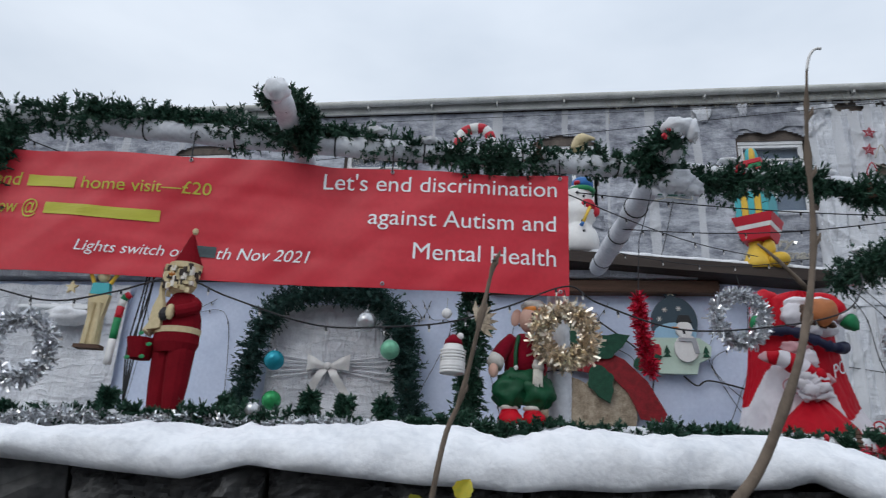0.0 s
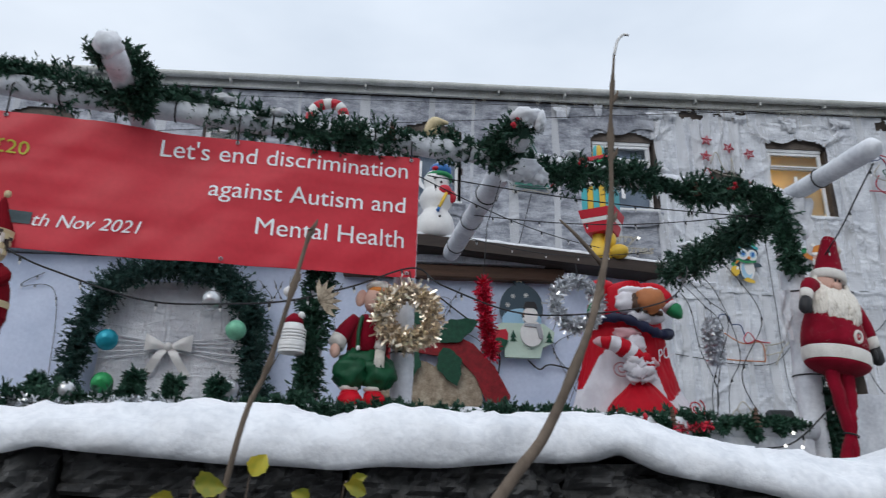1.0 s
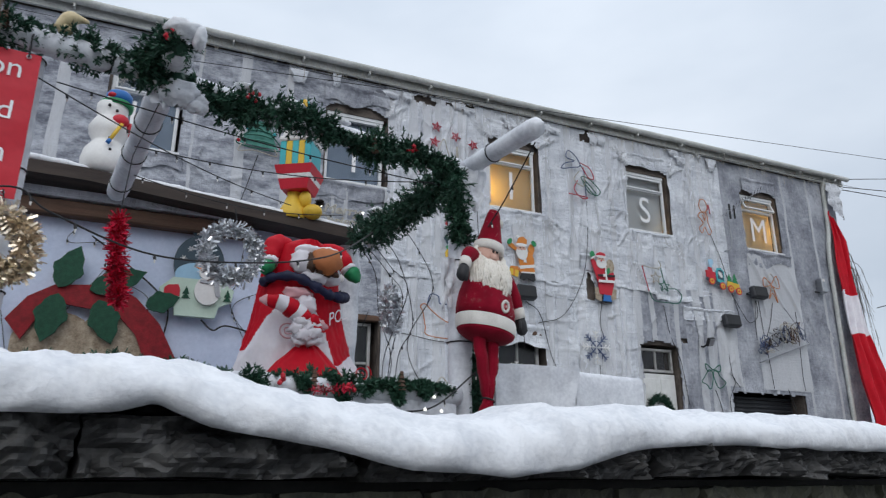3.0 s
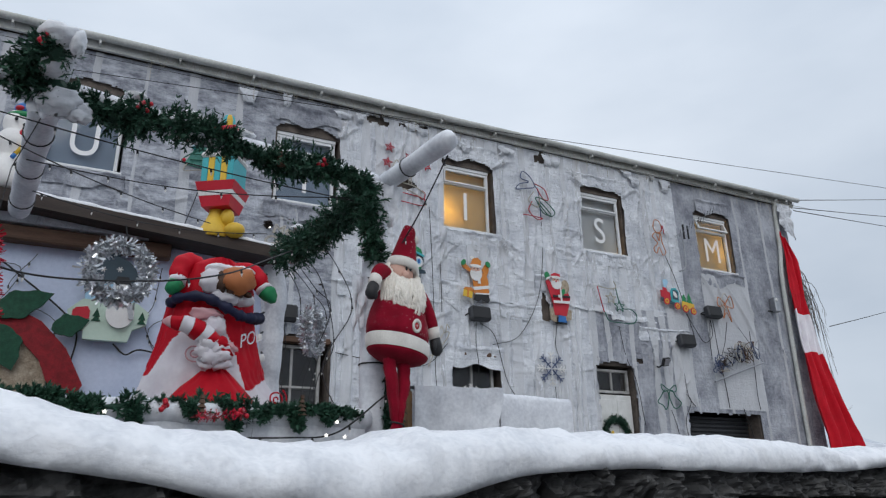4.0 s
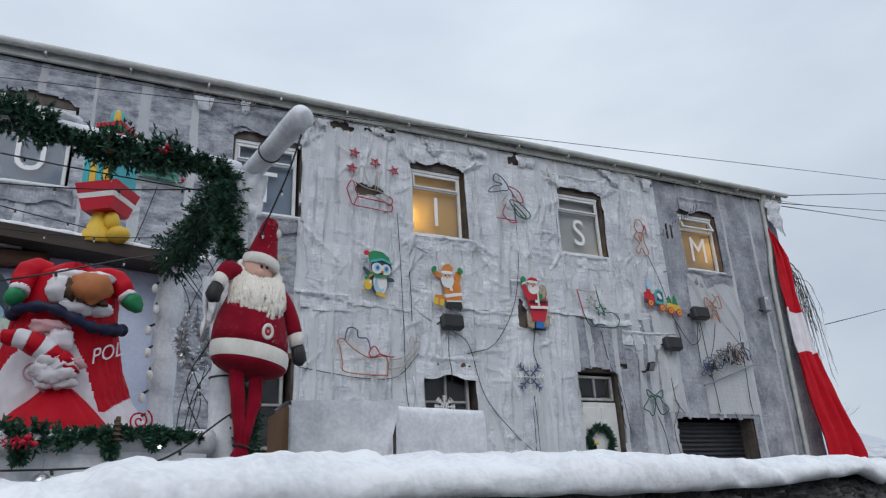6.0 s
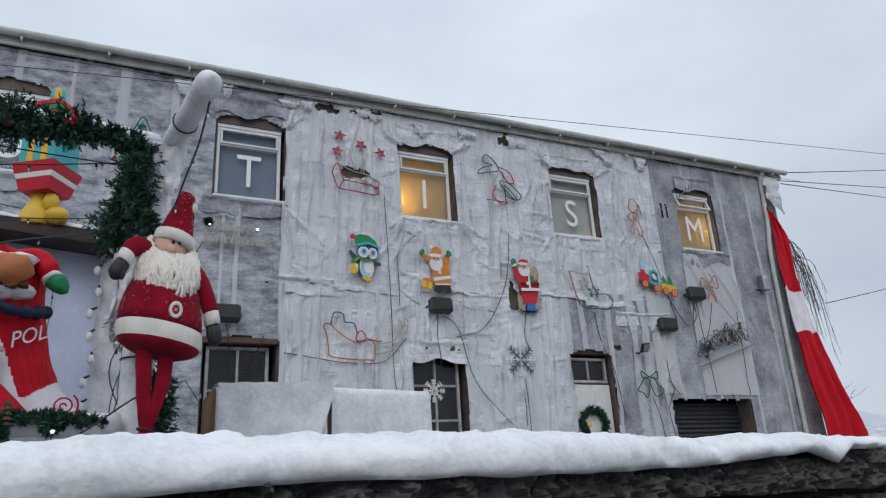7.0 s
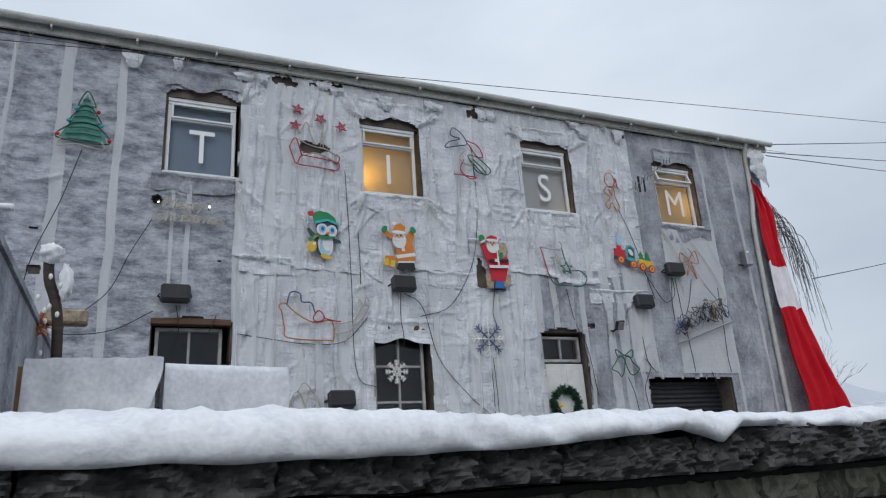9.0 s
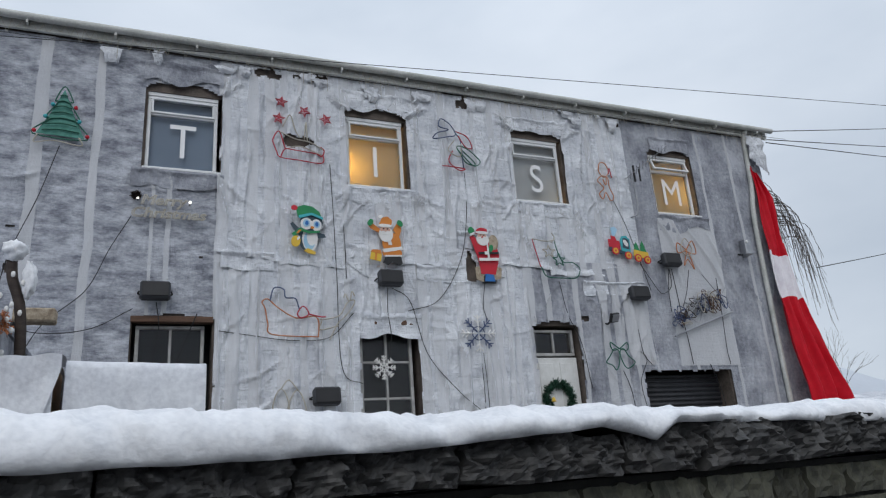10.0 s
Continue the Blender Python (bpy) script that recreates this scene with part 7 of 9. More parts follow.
    s.lump((-0.115, -0.245, 1.42), (0.06, 0.03, 0.05), M_NYLON_WHITE, 0.5, 20, 12)
    s = piece("skirt", "red flared skirt")
    n = 90
    prof = [(0.03, 1.20), (0.06, 1.18), (0.11, 1.135), (0.16, 1.085), (0.205, 1.035), (0.225, 0.98), (0.23, 0.8)]
    P = np.array([[((r + 0.012 * abs(math.sin(a * 6 + z * 8))) * math.cos(a) - 0.085 + 0.006 * nz(a * 3, z * 18), r * 0.55 * math.sin(a) * (1 + 0.06 * abs(math.sin(a * 6 + z * 8))) - 0.22 + 0.012 * nz(a * 4, z * 14, 7), z) for a in np.linspace(0, 2 * math.pi, n)] for r, z in prof])
    s.grid(P, M_NYLON_RED)
    s.lathe([(0.002, 1.205), (0.03, 1.2)], M_NYLON_RED, (-0.085, -0.22, 0), 12)
    for cx, cz_, r0, m in ((0.299, 1.062, 0.0085, M_NYLON_RED), (-0.20, 1.27, 0.0075, M_NYLON_PINK)):
        s = piece("swirl", "printed swirl")
        pts = [(cx + (0.006 + r0 * q) * math.cos(q * 2), 0, cz_ + (0.006 + r0 * q) * math.sin(q * 2)) for q in np.linspace(0, 6.8, 70)]
        s.tube([(x_, body_front(x_, z_) - 0.012, z_) for x_, _, z_ in pts], 0.0045, m, 5)
    return out


infl = thing("slumped_inflatable", None, "slumped red and white inflatable christmas figure with striped arm", "inflatable", smooth=True)
INF = pose(1.575, 4.45, 1.0, 0, 0, 8)
infl.matrix_world = INF
for nm, sh, lb in inflatable():
    part(nm, sh, infl, lb, smooth=True)
me, co = letters("POL", M_NYLON_WHITE)
co = co * 0.115
out = []
for c in co:
    x = 0.035 + c[0] * 0.72
    z = 1.315 + c[1] * 0.95 + 0.5 * (x - 0.035)
    out.append((x, body_front(x, z) - 0.02, z))
me.vertices.foreach_set("co", np.array(out).ravel())
lo3 = new("printed_letters", me)
lo3.parent = infl
tagged(lo3, "white printed letters")


# ---- decorations on the house wall ----
DY = FY - 0.15


def cutout(name, label, x0, x1, z0, z1, layers):
    """A flat painted board figure in layers; shapes in a 0..1 box."""
    s = Shape()
    for k, (m, kind, *v) in enumerate(layers):
        if kind == "o":
            out = oval(v[0], v[1], v[2], v[3], 20, v[4] if len(v) > 4 else 0)
        else:
            out = v[0]
        s.plate([(x0 + (x1 - x0) * a, z0 + (z1 - z0) * b) for a, b in out], DY - 0.012 - 0.003 * k, DY - 0.003 * k if k else DY, m)
    ob = thing(name, s, label, "wall decoration", "painted board figures on the house wall")
    return ob


cutout("penguin_board", "painted board penguin with teal hat and yellow bag", 5.32, 5.88, 4.94, 5.76, [
    (M_P_NIGHT, "p", [(0.30, 0.50), (0.06, 0.66), (0.0, 0.62), (0.10, 0.50), (0.28, 0.38)]), (M_P_NIGHT, "p", [(0.70, 0.48), (0.96, 0.44), (1.0, 0.38), (0.80, 0.36), (0.66, 0.38)]), (M_P_NIGHT, "o", 0.50, 0.34, 0.27, 0.27), (M_P_WHITE, "o", 0.54, 0.33, 0.22, 0.25), (M_P_LIGHTBLUE, "o", 0.52, 0.29, 0.16, 0.19), (M_P_WHITE, "o", 0.58, 0.36, 0.13, 0.17),
    (M_P_NIGHT, "o", 0.58, 0.66, 0.33, 0.18), (M_P_WHITE, "o", 0.44, 0.63, 0.17, 0.12), (M_P_WHITE, "o", 0.72, 0.61, 0.15, 0.12), (M_P_LIGHTBLUE, "o", 0.44, 0.64, 0.10, 0.075), (M_P_LIGHTBLUE, "o", 0.73, 0.62, 0.09, 0.07), (M_P_BLUE, "o", 0.45, 0.64, 0.05, 0.045), (M_P_BLUE, "o", 0.73, 0.62, 0.045, 0.045),
    (M_P_ORANGE, "o", 0.60, 0.55, 0.05, 0.028), (M_P_GREEN, "p", [(0.20, 0.74), (0.60, 0.83), (0.88, 0.74), (0.80, 0.88), (0.60, 0.98), (0.36, 1.0), (0.14, 0.94)]), (M_P_TEAL, "p", [(0.22, 0.72), (0.58, 0.80), (0.90, 0.72), (0.90, 0.77), (0.58, 0.85), (0.22, 0.78)]), (M_P_RED, "o", 0.10, 0.93, 0.09, 0.05),
    (M_P_GREEN, "p", [(0.26, 0.53), (0.50, 0.47), (0.80, 0.49), (0.80, 0.45), (0.50, 0.42), (0.30, 0.46), (0.08, 0.34), (0.02, 0.40)]), (M_P_ORANGE, "p", [(0.20, 0.47), (0.30, 0.49), (0.22, 0.42), (0.14, 0.40)]), (M_P_YELLOW, "o", 0.13, 0.25, 0.13, 0.11, 0.3), (M_P_WHITE, "o", 0.20, 0.31, 0.05, 0.03, 0.6), (M_P_YELLOW, "p", [(0.34, 0.07), (0.46, 0.12), (0.68, 0.05), (0.66, 0.0), (0.46, 0.02)])])
cutout("santa_orange_board", "painted board santa in orange with raised arms and a parcel", 6.57, 7.17, 4.83, 5.68, [
    (M_P_ORANGE, "p", [(0.32, 0.66), (0.08, 0.74), (0.02, 0.80), (0.12, 0.86), (0.26, 0.78), (0.44, 0.70)]), (M_P_ORANGE, "p", [(0.72, 0.74), (0.82, 0.86), (0.94, 0.84), (0.96, 0.74), (0.86, 0.56)]), (M_P_ORANGE, "o", 0.66, 0.46, 0.27, 0.22), (M_P_ORANGE, "o", 0.66, 0.26, 0.28, 0.12), (M_P_WHITE, "p", [(0.38, 0.33), (0.94, 0.40), (0.98, 0.34), (0.42, 0.26)]), (M_P_WHITE, "p", [(0.56, 0.42), (0.66, 0.42), (0.62, 0.60), (0.54, 0.58)]),
    (M_P_ORANGE, "p", [(0.30, 0.80), (0.66, 0.82), (0.70, 0.92), (0.56, 1.0), (0.40, 0.96)]), (M_P_WHITE, "o", 0.50, 0.63, 0.20, 0.16), (M_SKIN, "o", 0.48, 0.72, 0.15, 0.065), (M_P_WHITE, "o", 0.50, 0.655, 0.17, 0.04), (M_P_WHITE, "o", 0.48, 0.80, 0.20, 0.035), (M_P_WHITE, "o", 0.36, 0.98, 0.06, 0.035), (M_BLACK, "o", 0.43, 0.735, 0.02, 0.014), (M_BLACK, "o", 0.54, 0.735, 0.02, 0.014), (M_SKIN, "o", 0.485, 0.70, 0.035, 0.022),
    (M_P_GREEN, "o", 0.06, 0.84, 0.09, 0.06, 0.5), (M_P_GREEN, "o", 0.90, 0.86, 0.09, 0.06, -0.4), (M_BLACK, "p", [(0.36, 0.04), (0.52, 0.0), (0.62, 0.06), (0.84, 0.0), (0.92, 0.04), (0.88, 0.18), (0.44, 0.16)]), (M_P_WHITE, "p", [(0.42, 0.16), (0.90, 0.18), (0.90, 0.21), (0.42, 0.19)]),
    (M_P_YELLOW, "p", [(0.0, 0.10), (0.30, 0.06), (0.34, 0.20), (0.04, 0.26)]), (M_P_ORANGE, "p", [(0.13, 0.085), (0.18, 0.08), (0.21, 0.225), (0.15, 0.235)]), (M_P_ORANGE, "p", [(0.02, 0.25), (0.34, 0.20), (0.30, 0.29), (0.08, 0.29)])])
cutout("santa_red_board", "painted board red santa waving from a chimney", 8.37, 8.94, 4.60, 5.60, [
    (M_BLACK, "p", [(0.32, 0.0), (0.78, 0.0), (0.80, 0.12), (0.30, 0.14)]), (M_HESSIAN, "p", [(0.14, 0.06), (0.36, 0.02), (0.40, 0.20), (0.30, 0.30), (0.12, 0.28)]), (M_HESSIAN, "p", [(0.66, 0.04), (0.96, 0.10), (1.0, 0.28), (0.84, 0.30), (0.66, 0.20)]), (M_P_RED, "p", [(0.30, 0.16), (0.78, 0.16), (0.88, 0.34), (0.96, 0.50), (0.90, 0.66), (0.70, 0.74), (0.30, 0.72), (0.14, 0.86), (0.02, 0.82), (0.16, 0.58), (0.26, 0.40)]),
    (M_HESSIAN, "o", 0.80, 0.74, 0.16, 0.14), (M_P_GREEN, "o", 0.68, 0.62, 0.11, 0.06, 0.6), (M_P_RED, "p", [(0.22, 0.88), (0.62, 0.90), (0.60, 0.98), (0.40, 1.0), (0.26, 0.96)]), (M_P_WHITE, "o", 0.44, 0.78, 0.21, 0.11), (M_SKIN, "o", 0.42, 0.845, 0.14, 0.05), (M_P_WHITE, "o", 0.42, 0.81, 0.15, 0.022), (M_P_WHITE, "o", 0.42, 0.905, 0.21, 0.026), (M_BLACK, "o", 0.37, 0.86, 0.018, 0.010), (M_BLACK, "o", 0.47, 0.86, 0.018, 0.010), (M_P_RED, "o", 0.42, 0.82, 0.03, 0.014),
    (M_P_GREEN, "o", 0.06, 0.92, 0.10, 0.07), (M_P_WHITE, "p", [(0.02, 0.82), (0.16, 0.87), (0.14, 0.90), (0.0, 0.86)]), (M_BLACK, "p", [(0.25, 0.50), (0.92, 0.52), (0.92, 0.56), (0.24, 0.54)]), (M_P_WHITE, "p", [(0.44, 0.50), (0.56, 0.505), (0.56, 0.56), (0.44, 0.555)]), (M_P_WHITE, "p", [(0.24, 0.38), (0.90, 0.40), (0.90, 0.45), (0.24, 0.43)]), (M_P_WHITE, "p", [(0.53, 0.44), (0.59, 0.44), (0.57, 0.70), (0.53, 0.70)]), (M_P_BLUE, "p", [(0.36, 0.02), (0.70, 0.02), (0.66, 0.14), (0.40, 0.15)])])
cutout("train_board", "painted board toy train with fir trees", 11.22, 12.12, 5.10, 5.82, [
    (M_P_NIGHT, "p", [(0.02, 0.34), (0.56, 0.20), (0.58, 0.30), (0.04, 0.44)]), (M_P_RED, "p", [(0.04, 0.44), (0.32, 0.36), (0.32, 0.60), (0.24, 0.62), (0.22, 0.72), (0.12, 0.74), (0.12, 0.64), (0.04, 0.64)]), (M_P_LIGHTBLUE, "p", [(0.16, 0.74), (0.22, 0.74), (0.30, 0.92), (0.24, 1.0), (0.14, 0.96)]), (M_P_TEAL, "p", [(0.34, 0.34), (0.56, 0.28), (0.58, 0.66), (0.50, 0.76), (0.38, 0.74), (0.33, 0.62)]), (M_P_NIGHT, "p", [(0.37, 0.42), (0.54, 0.38), (0.55, 0.64), (0.48, 0.70), (0.40, 0.68)]), (M_P_WHITE, "o", 0.46, 0.55, 0.05, 0.10, 0.4),
    (M_P_GREEN, "p", [(0.64, 0.34), (0.68, 0.48), (0.66, 0.48), (0.72, 0.60), (0.78, 0.46), (0.76, 0.46), (0.82, 0.32)]), (M_P_GREEN, "p", [(0.80, 0.34), (0.84, 0.50), (0.82, 0.50), (0.88, 0.64), (0.94, 0.46), (0.92, 0.46), (0.98, 0.30)]), (M_P_YELLOW, "p", [(0.62, 0.20), (1.0, 0.12), (1.0, 0.32), (0.64, 0.38)]),
    *[(m, "o", x, z, r, r * 1.25) for x, z in ((0.17, 0.32), (0.47, 0.20), (0.70, 0.14), (0.92, 0.09)) for m, r in ((M_P_RED, 0.088), (M_P_YELLOW, 0.060), (M_P_ORANGE, 0.035), (M_P_RED, 0.018))]])


def rope_figure(name, label, x0, x1, z0, z1, lines, cable=None):
    """A wire frame figure of bent rope light on the wall."""
    ob = None
    for k, (m, pts, *closed) in enumerate(lines):
        p = curve_pts([(x0 + (x1 - x0) * a, DY - 0.01 * (k % 3), z0 + (z1 - z0) * b) for a, b in pts], max(14, len(pts) * 5), bool(closed))
        s = Shape()
        s.tube(p, 0.0105, m, 6, closed=bool(closed))
        if ob is None:
            ob = thing(name, s, label, "rope light figure", "rope light figures on the house wall", smooth=True)
        else:
            part("rope", s, ob, smooth=True)
    return ob


R, G_, C, A_, B_ = M_ROPE_RED, M_ROPE_GREEN, M_ROPE_CLEAR, M_ROPE_AMBER, M_ROPE_BLUE
rope_figure("sleigh_rope_light", "red rope light sleigh frame with white seat", 5.0, 6.0, 6.5, 7.5, [(R, [(0.04, 0.36), (0.10, 0.50), (0.16, 0.52), (0.24, 0.26), (0.27, 0.24), (0.50, 0.22), (0.74, 0.20), (0.84, 0.16), (0.88, 0.27), (0.82, 0.33)]), (R, [(0.04, 0.36), (0.10, 0.18), (0.17, 0.07), (0.45, 0.05), (0.82, 0.03), (0.87, 0.14), (0.84, 0.18)]), (C, [(0.16, 0.52), (0.40, 0.42), (0.66, 0.38), (0.86, 0.27)]), (C, [(0.27, 0.24), (0.50, 0.30), (0.84, 0.18)]), (C, [(0.20, 0.62), (0.32, 0.85), (0.40, 0.60), (0.48, 0.45)]), (C, [(0.55, 0.42), (0.58, 0.75), (0.60, 0.40)]), (R, [(0.17, 0.07), (0.22, 0.20), (0.27, 0.24)])])
for cx, cz_ in ((5.18, 7.58), (5.14, 7.27), (5.56, 7.45), (5.92, 7.35)):
    s = Shape()
    s.tube([(cx + (0.10 if i % 2 == 0 else 0.04) * math.sin(i * math.pi / 5 + cx), DY, cz_ + (0.10 if i % 2 == 0 else 0.04) * math.cos(i * math.pi / 5 + cx)) for i in range(10)], 0.012, R, 6, closed=True)
    for i in range(5):
        a = i * 2 * math.pi / 5 + cx
        s.tube([(cx, DY - 0.01, cz_), (cx + 0.07 * math.sin(a), DY - 0.02, cz_ + 0.07 * math.cos(a))], 0.009, R, 5)
    thing("star_rope_light", s, "small red rope light star on the house wall", "rope light figure", "red rope light stars")
rope_figure("angel_rope_light", "tangled rope light angel in dark green and red", 7.85, 8.72, 6.62, 7.66, [(B_, [(0.1, 0.72), (0.0, 0.6), (0.3, 0.66), (0.5, 0.72), (0.4, 0.9), (0.2, 1.0), (0.14, 0.85), (0.35, 0.8)], 1), (R, [(0.5, 0.78), (0.75, 0.7), (0.85, 0.5), (0.7, 0.5), (0.55, 0.7)]), (G_, [(0.55, 0.5), (0.75, 0.45), (1.0, 0.25), (0.85, 0.15), (0.65, 0.3), (0.5, 0.45)], 1), (G_, [(0.6, 0.45), (0.9, 0.2), (0.7, 0.2), (0.55, 0.4)]), (R, [(0.4, 0.4), (0.3, 0.2), (0.5, 0.05), (0.65, 0.08), (0.35, 0.1), (0.15, 0.1)]), (C, [(0.45, 0.6), (0.3, 0.4), (0.55, 0.3), (0.6, 0.55)]), (B_, [(0.5, 0.75), (0.6, 0.6), (0.62, 0.1)])])
rope_figure("stocking_rope_light", "rope light stocking with two stars", 9.60, 10.54, 4.66, 5.60, [(R, [(0.02, 0.85), (0.12, 0.4), (0.15, 0.3)]), (G_, [(0.15, 0.3), (0.25, 0.12), (0.6, 0.1), (0.9, 0.12), (1.0, 0.3), (0.85, 0.42), (0.65, 0.42), (0.55, 0.6), (0.5, 0.85)]), (C, [(0.02, 0.85), (0.3, 0.82), (0.5, 0.86)]), (C, [(0.36 + 0.14 * (1 if i % 2 == 0 else 0.45) * math.sin(i * math.pi / 5), 0.62 + 0.13 * (1 if i % 2 == 0 else 0.45) * math.cos(i * math.pi / 5)) for i in range(10)], 1), (G_, [(0.56 + 0.14 * (1 if i % 2 == 0 else 0.45) * math.sin(i * math.pi / 5), 0.46 + 0.13 * (1 if i % 2 == 0 else 0.45) * math.cos(i * math.pi / 5)) for i in range(10)], 1), (C, [(0.45, 1.0), (0.5, 0.9), (0.42, 0.8)])])
rope_figure("bear_rope_light", "amber rope light bear frame", 11.22, 11.56, 6.36, 7.16, [(A_, [(0.3, 0.95), (0.2, 0.75), (0.5, 0.6), (0.85, 0.75), (0.75, 0.95), (0.5, 1.0)], 1), (A_, [(0.3, 0.62), (0.0, 0.5), (0.2, 0.4), (0.35, 0.3), (0.0, 0.15), (0.2, 0.02), (0.45, 0.2), (0.7, 0.0), (0.95, 0.1), (0.75, 0.35), (0.7, 0.6)], 1), (R, [(0.8, 0.7), (0.9, 0.85), (0.98, 0.6)]), (A_, [(0.4, 0.55), (0.55, 0.4), (0.65, 0.6)])])
rope_figure("bow_rope_light", "amber rope light bow and star frame", 12.85, 13.32, 5.05, 5.72, [(A_, [(0.5, 0.6), (0.1, 0.8), (0.05, 0.5), (0.5, 0.6), (0.9, 0.9), (1.0, 0.5), (0.5, 0.55)], 1), (A_, [(0.5, 0.55), (0.25, 0.1), (0.5, 0.3), (0.75, 0.0), (0.6, 0.5)]), (C, [(0.2, 0.6), (0.5, 0.95), (0.8, 0.6), (0.5, 0.4)], 1)])
rope_figure("deer_rope_light", "pale rope light sleigh drawn by a reindeer", 4.9, 6.34, 3.62, 4.40, [(A_, [(0.0, 0.72), (0.06, 0.78), (0.16, 0.62), (0.35, 0.42), (0.56, 0.45), (0.58, 0.1), (0.52, 0.06), (0.1, 0.1), (0.06, 0.3), (0.03, 0.6)], 1), (B_, [(0.08, 0.75), (0.12, 1.0), (0.22, 0.98), (0.24, 0.82), (0.34, 0.80), (0.38, 0.6)]), (R, [(0.36, 0.5), (0.42, 0.65), (0.48, 0.5), (0.40, 0.42)], 1), (C, [(0.6, 0.4), (0.7, 0.42), (0.82, 0.5), (0.9, 0.75), (0.98, 0.8), (0.95, 0.65), (0.86, 0.45), (0.78, 0.3), (0.7, 0.0)]), (C, [(0.91, 0.78), (0.88, 0.92), (0.86, 0.85)]), (C, [(0.93, 0.8), (0.95, 0.97), (0.98, 0.88)]), (C, [(0.62, 0.38), (0.6, 0.2), (0.8, 0.28)]), (R, [(0.48, 0.5), (0.6, 0.45), (0.66, 0.45)])])
rope_figure("bells_rope_light", "pale rope light bells beside the glazed door", 5.02, 5.55, 2.55, 3.05, [(C, [(0.1, 0.1), (0.15, 0.5), (0.3, 0.7), (0.45, 0.5), (0.5, 0.1)], 1), (C, [(0.5, 0.1), (0.6, 0.5), (0.75, 0.65), (0.9, 0.4), (0.95, 0.0)], 1), (C, [(0.3, 0.7), (0.5, 0.95), (0.75, 0.65)])])
rope_figure("green_bell_rope_light", "dark green rope light bells with bow", 10.84, 11.44, 3.08, 3.62, [(G_, [(0.0, 0.3), (0.2, 0.2), (0.3, 0.05), (0.42, 0.2), (0.5, 0.6), (0.35, 0.75), (0.15, 0.5)], 1), (G_, [(0.5, 0.6), (0.6, 0.2), (0.75, 0.1), (1.0, 0.3), (0.8, 0.5), (0.65, 0.75)], 1), (G_, [(0.5, 0.75), (0.2, 0.95), (0.25, 0.7), (0.5, 0.75), (0.8, 0.95), (0.78, 0.7)], 1)])
tree_light = rope_figure("tree_rope_light", "green mesh christmas tree frame on the house wall", 1.70, 2.40, 6.42, 7.36, [(G_, [(0.5, 1.0), (0.35, 0.75), (0.4, 0.72), (0.2, 0.45), (0.28, 0.42), (0.0, 0.15), (1.0, 0.12), (0.75, 0.42), (0.82, 0.46), (0.62, 0.72), (0.68, 0.75)], 1), *[(G_, [(0.5 - 0.48 * (1 - z) * 0.95, z - 0.03), (0.5, z), (0.5 + 0.48 * (1 - z) * 0.95, z - 0.03)]) for z in (0.25, 0.35, 0.45, 0.55, 0.65, 0.75, 0.85)], (C, [(0.1, 0.14), (0.05, 0.0), (0.4, 0.05), (0.9, 0.0), (0.85, 0.13)])])
s = Shape()
s.plate([(1.74, 6.58), (2.36, 6.55), (2.22, 6.86), (2.05, 7.32), (1.90, 6.92)], DY + 0.014, DY + 0.018, M_NET)
part("net", s, tree_light, "green plastic net")
for px, pz, m in ((1.72, 6.60, M_P_RED), (2.40, 6.57, M_P_RED), (2.28, 6.80, M_P_TEAL), (1.84, 6.84, M_P_TEAL), (2.22, 7.02, M_P_RED), (1.92, 7.04, M_P_TEAL)):
    s = Shape()
    s.ball((px, DY - 0.02, pz), 0.03, m, 10, 7)
    part("bauble", s, tree_light, smooth=True)


def snowflake(name, label, c, R_, m1, m2, y):
    s = Shape()
    for k in range(8):
        a = k * math.pi / 4
        d = np.array((math.cos(a), 0, math.sin(a)))
        pr = np.array((-math.sin(a), 0, math.cos(a)))
        c_ = np.array((c[0], y, c[1]))
        s.tube([c_ + d * R_ * 0.1, c_ + d * R_], 0.012, m2 if k % 2 else m1, 6)
        for f in (0.55, 0.78):
            for sg in (-1, 1):
                s.tube([c_ + d * R_ * f, c_ + d * R_ * (f + 0.18) + pr * sg * R_ * 0.2], 0.010, m2 if k % 2 else m1, 6)
    s.tube([(c[0] + R_ * 0.36 * math.cos(a), y, c[1] + R_ * 0.36 * math.sin(a)) for a in np.linspace(0, 6.283, 20, endpoint=False)], 0.009, m2, 6, closed=True)
    return thing(name, s, label, "snowflake decoration", "snowflake decorations")


snowflake("snowflake_frame", "blue and white rope light snowflake on the house wall", (8.40, 3.74), 0.31, M_P_WHITE, B_, DY)
snowflake("snowflake_frame", "white rope light snowflake on the glazed door", (6.80, 3.22), 0.19, M_P_WHITE, M_P_WHITE, FY + 0.02)
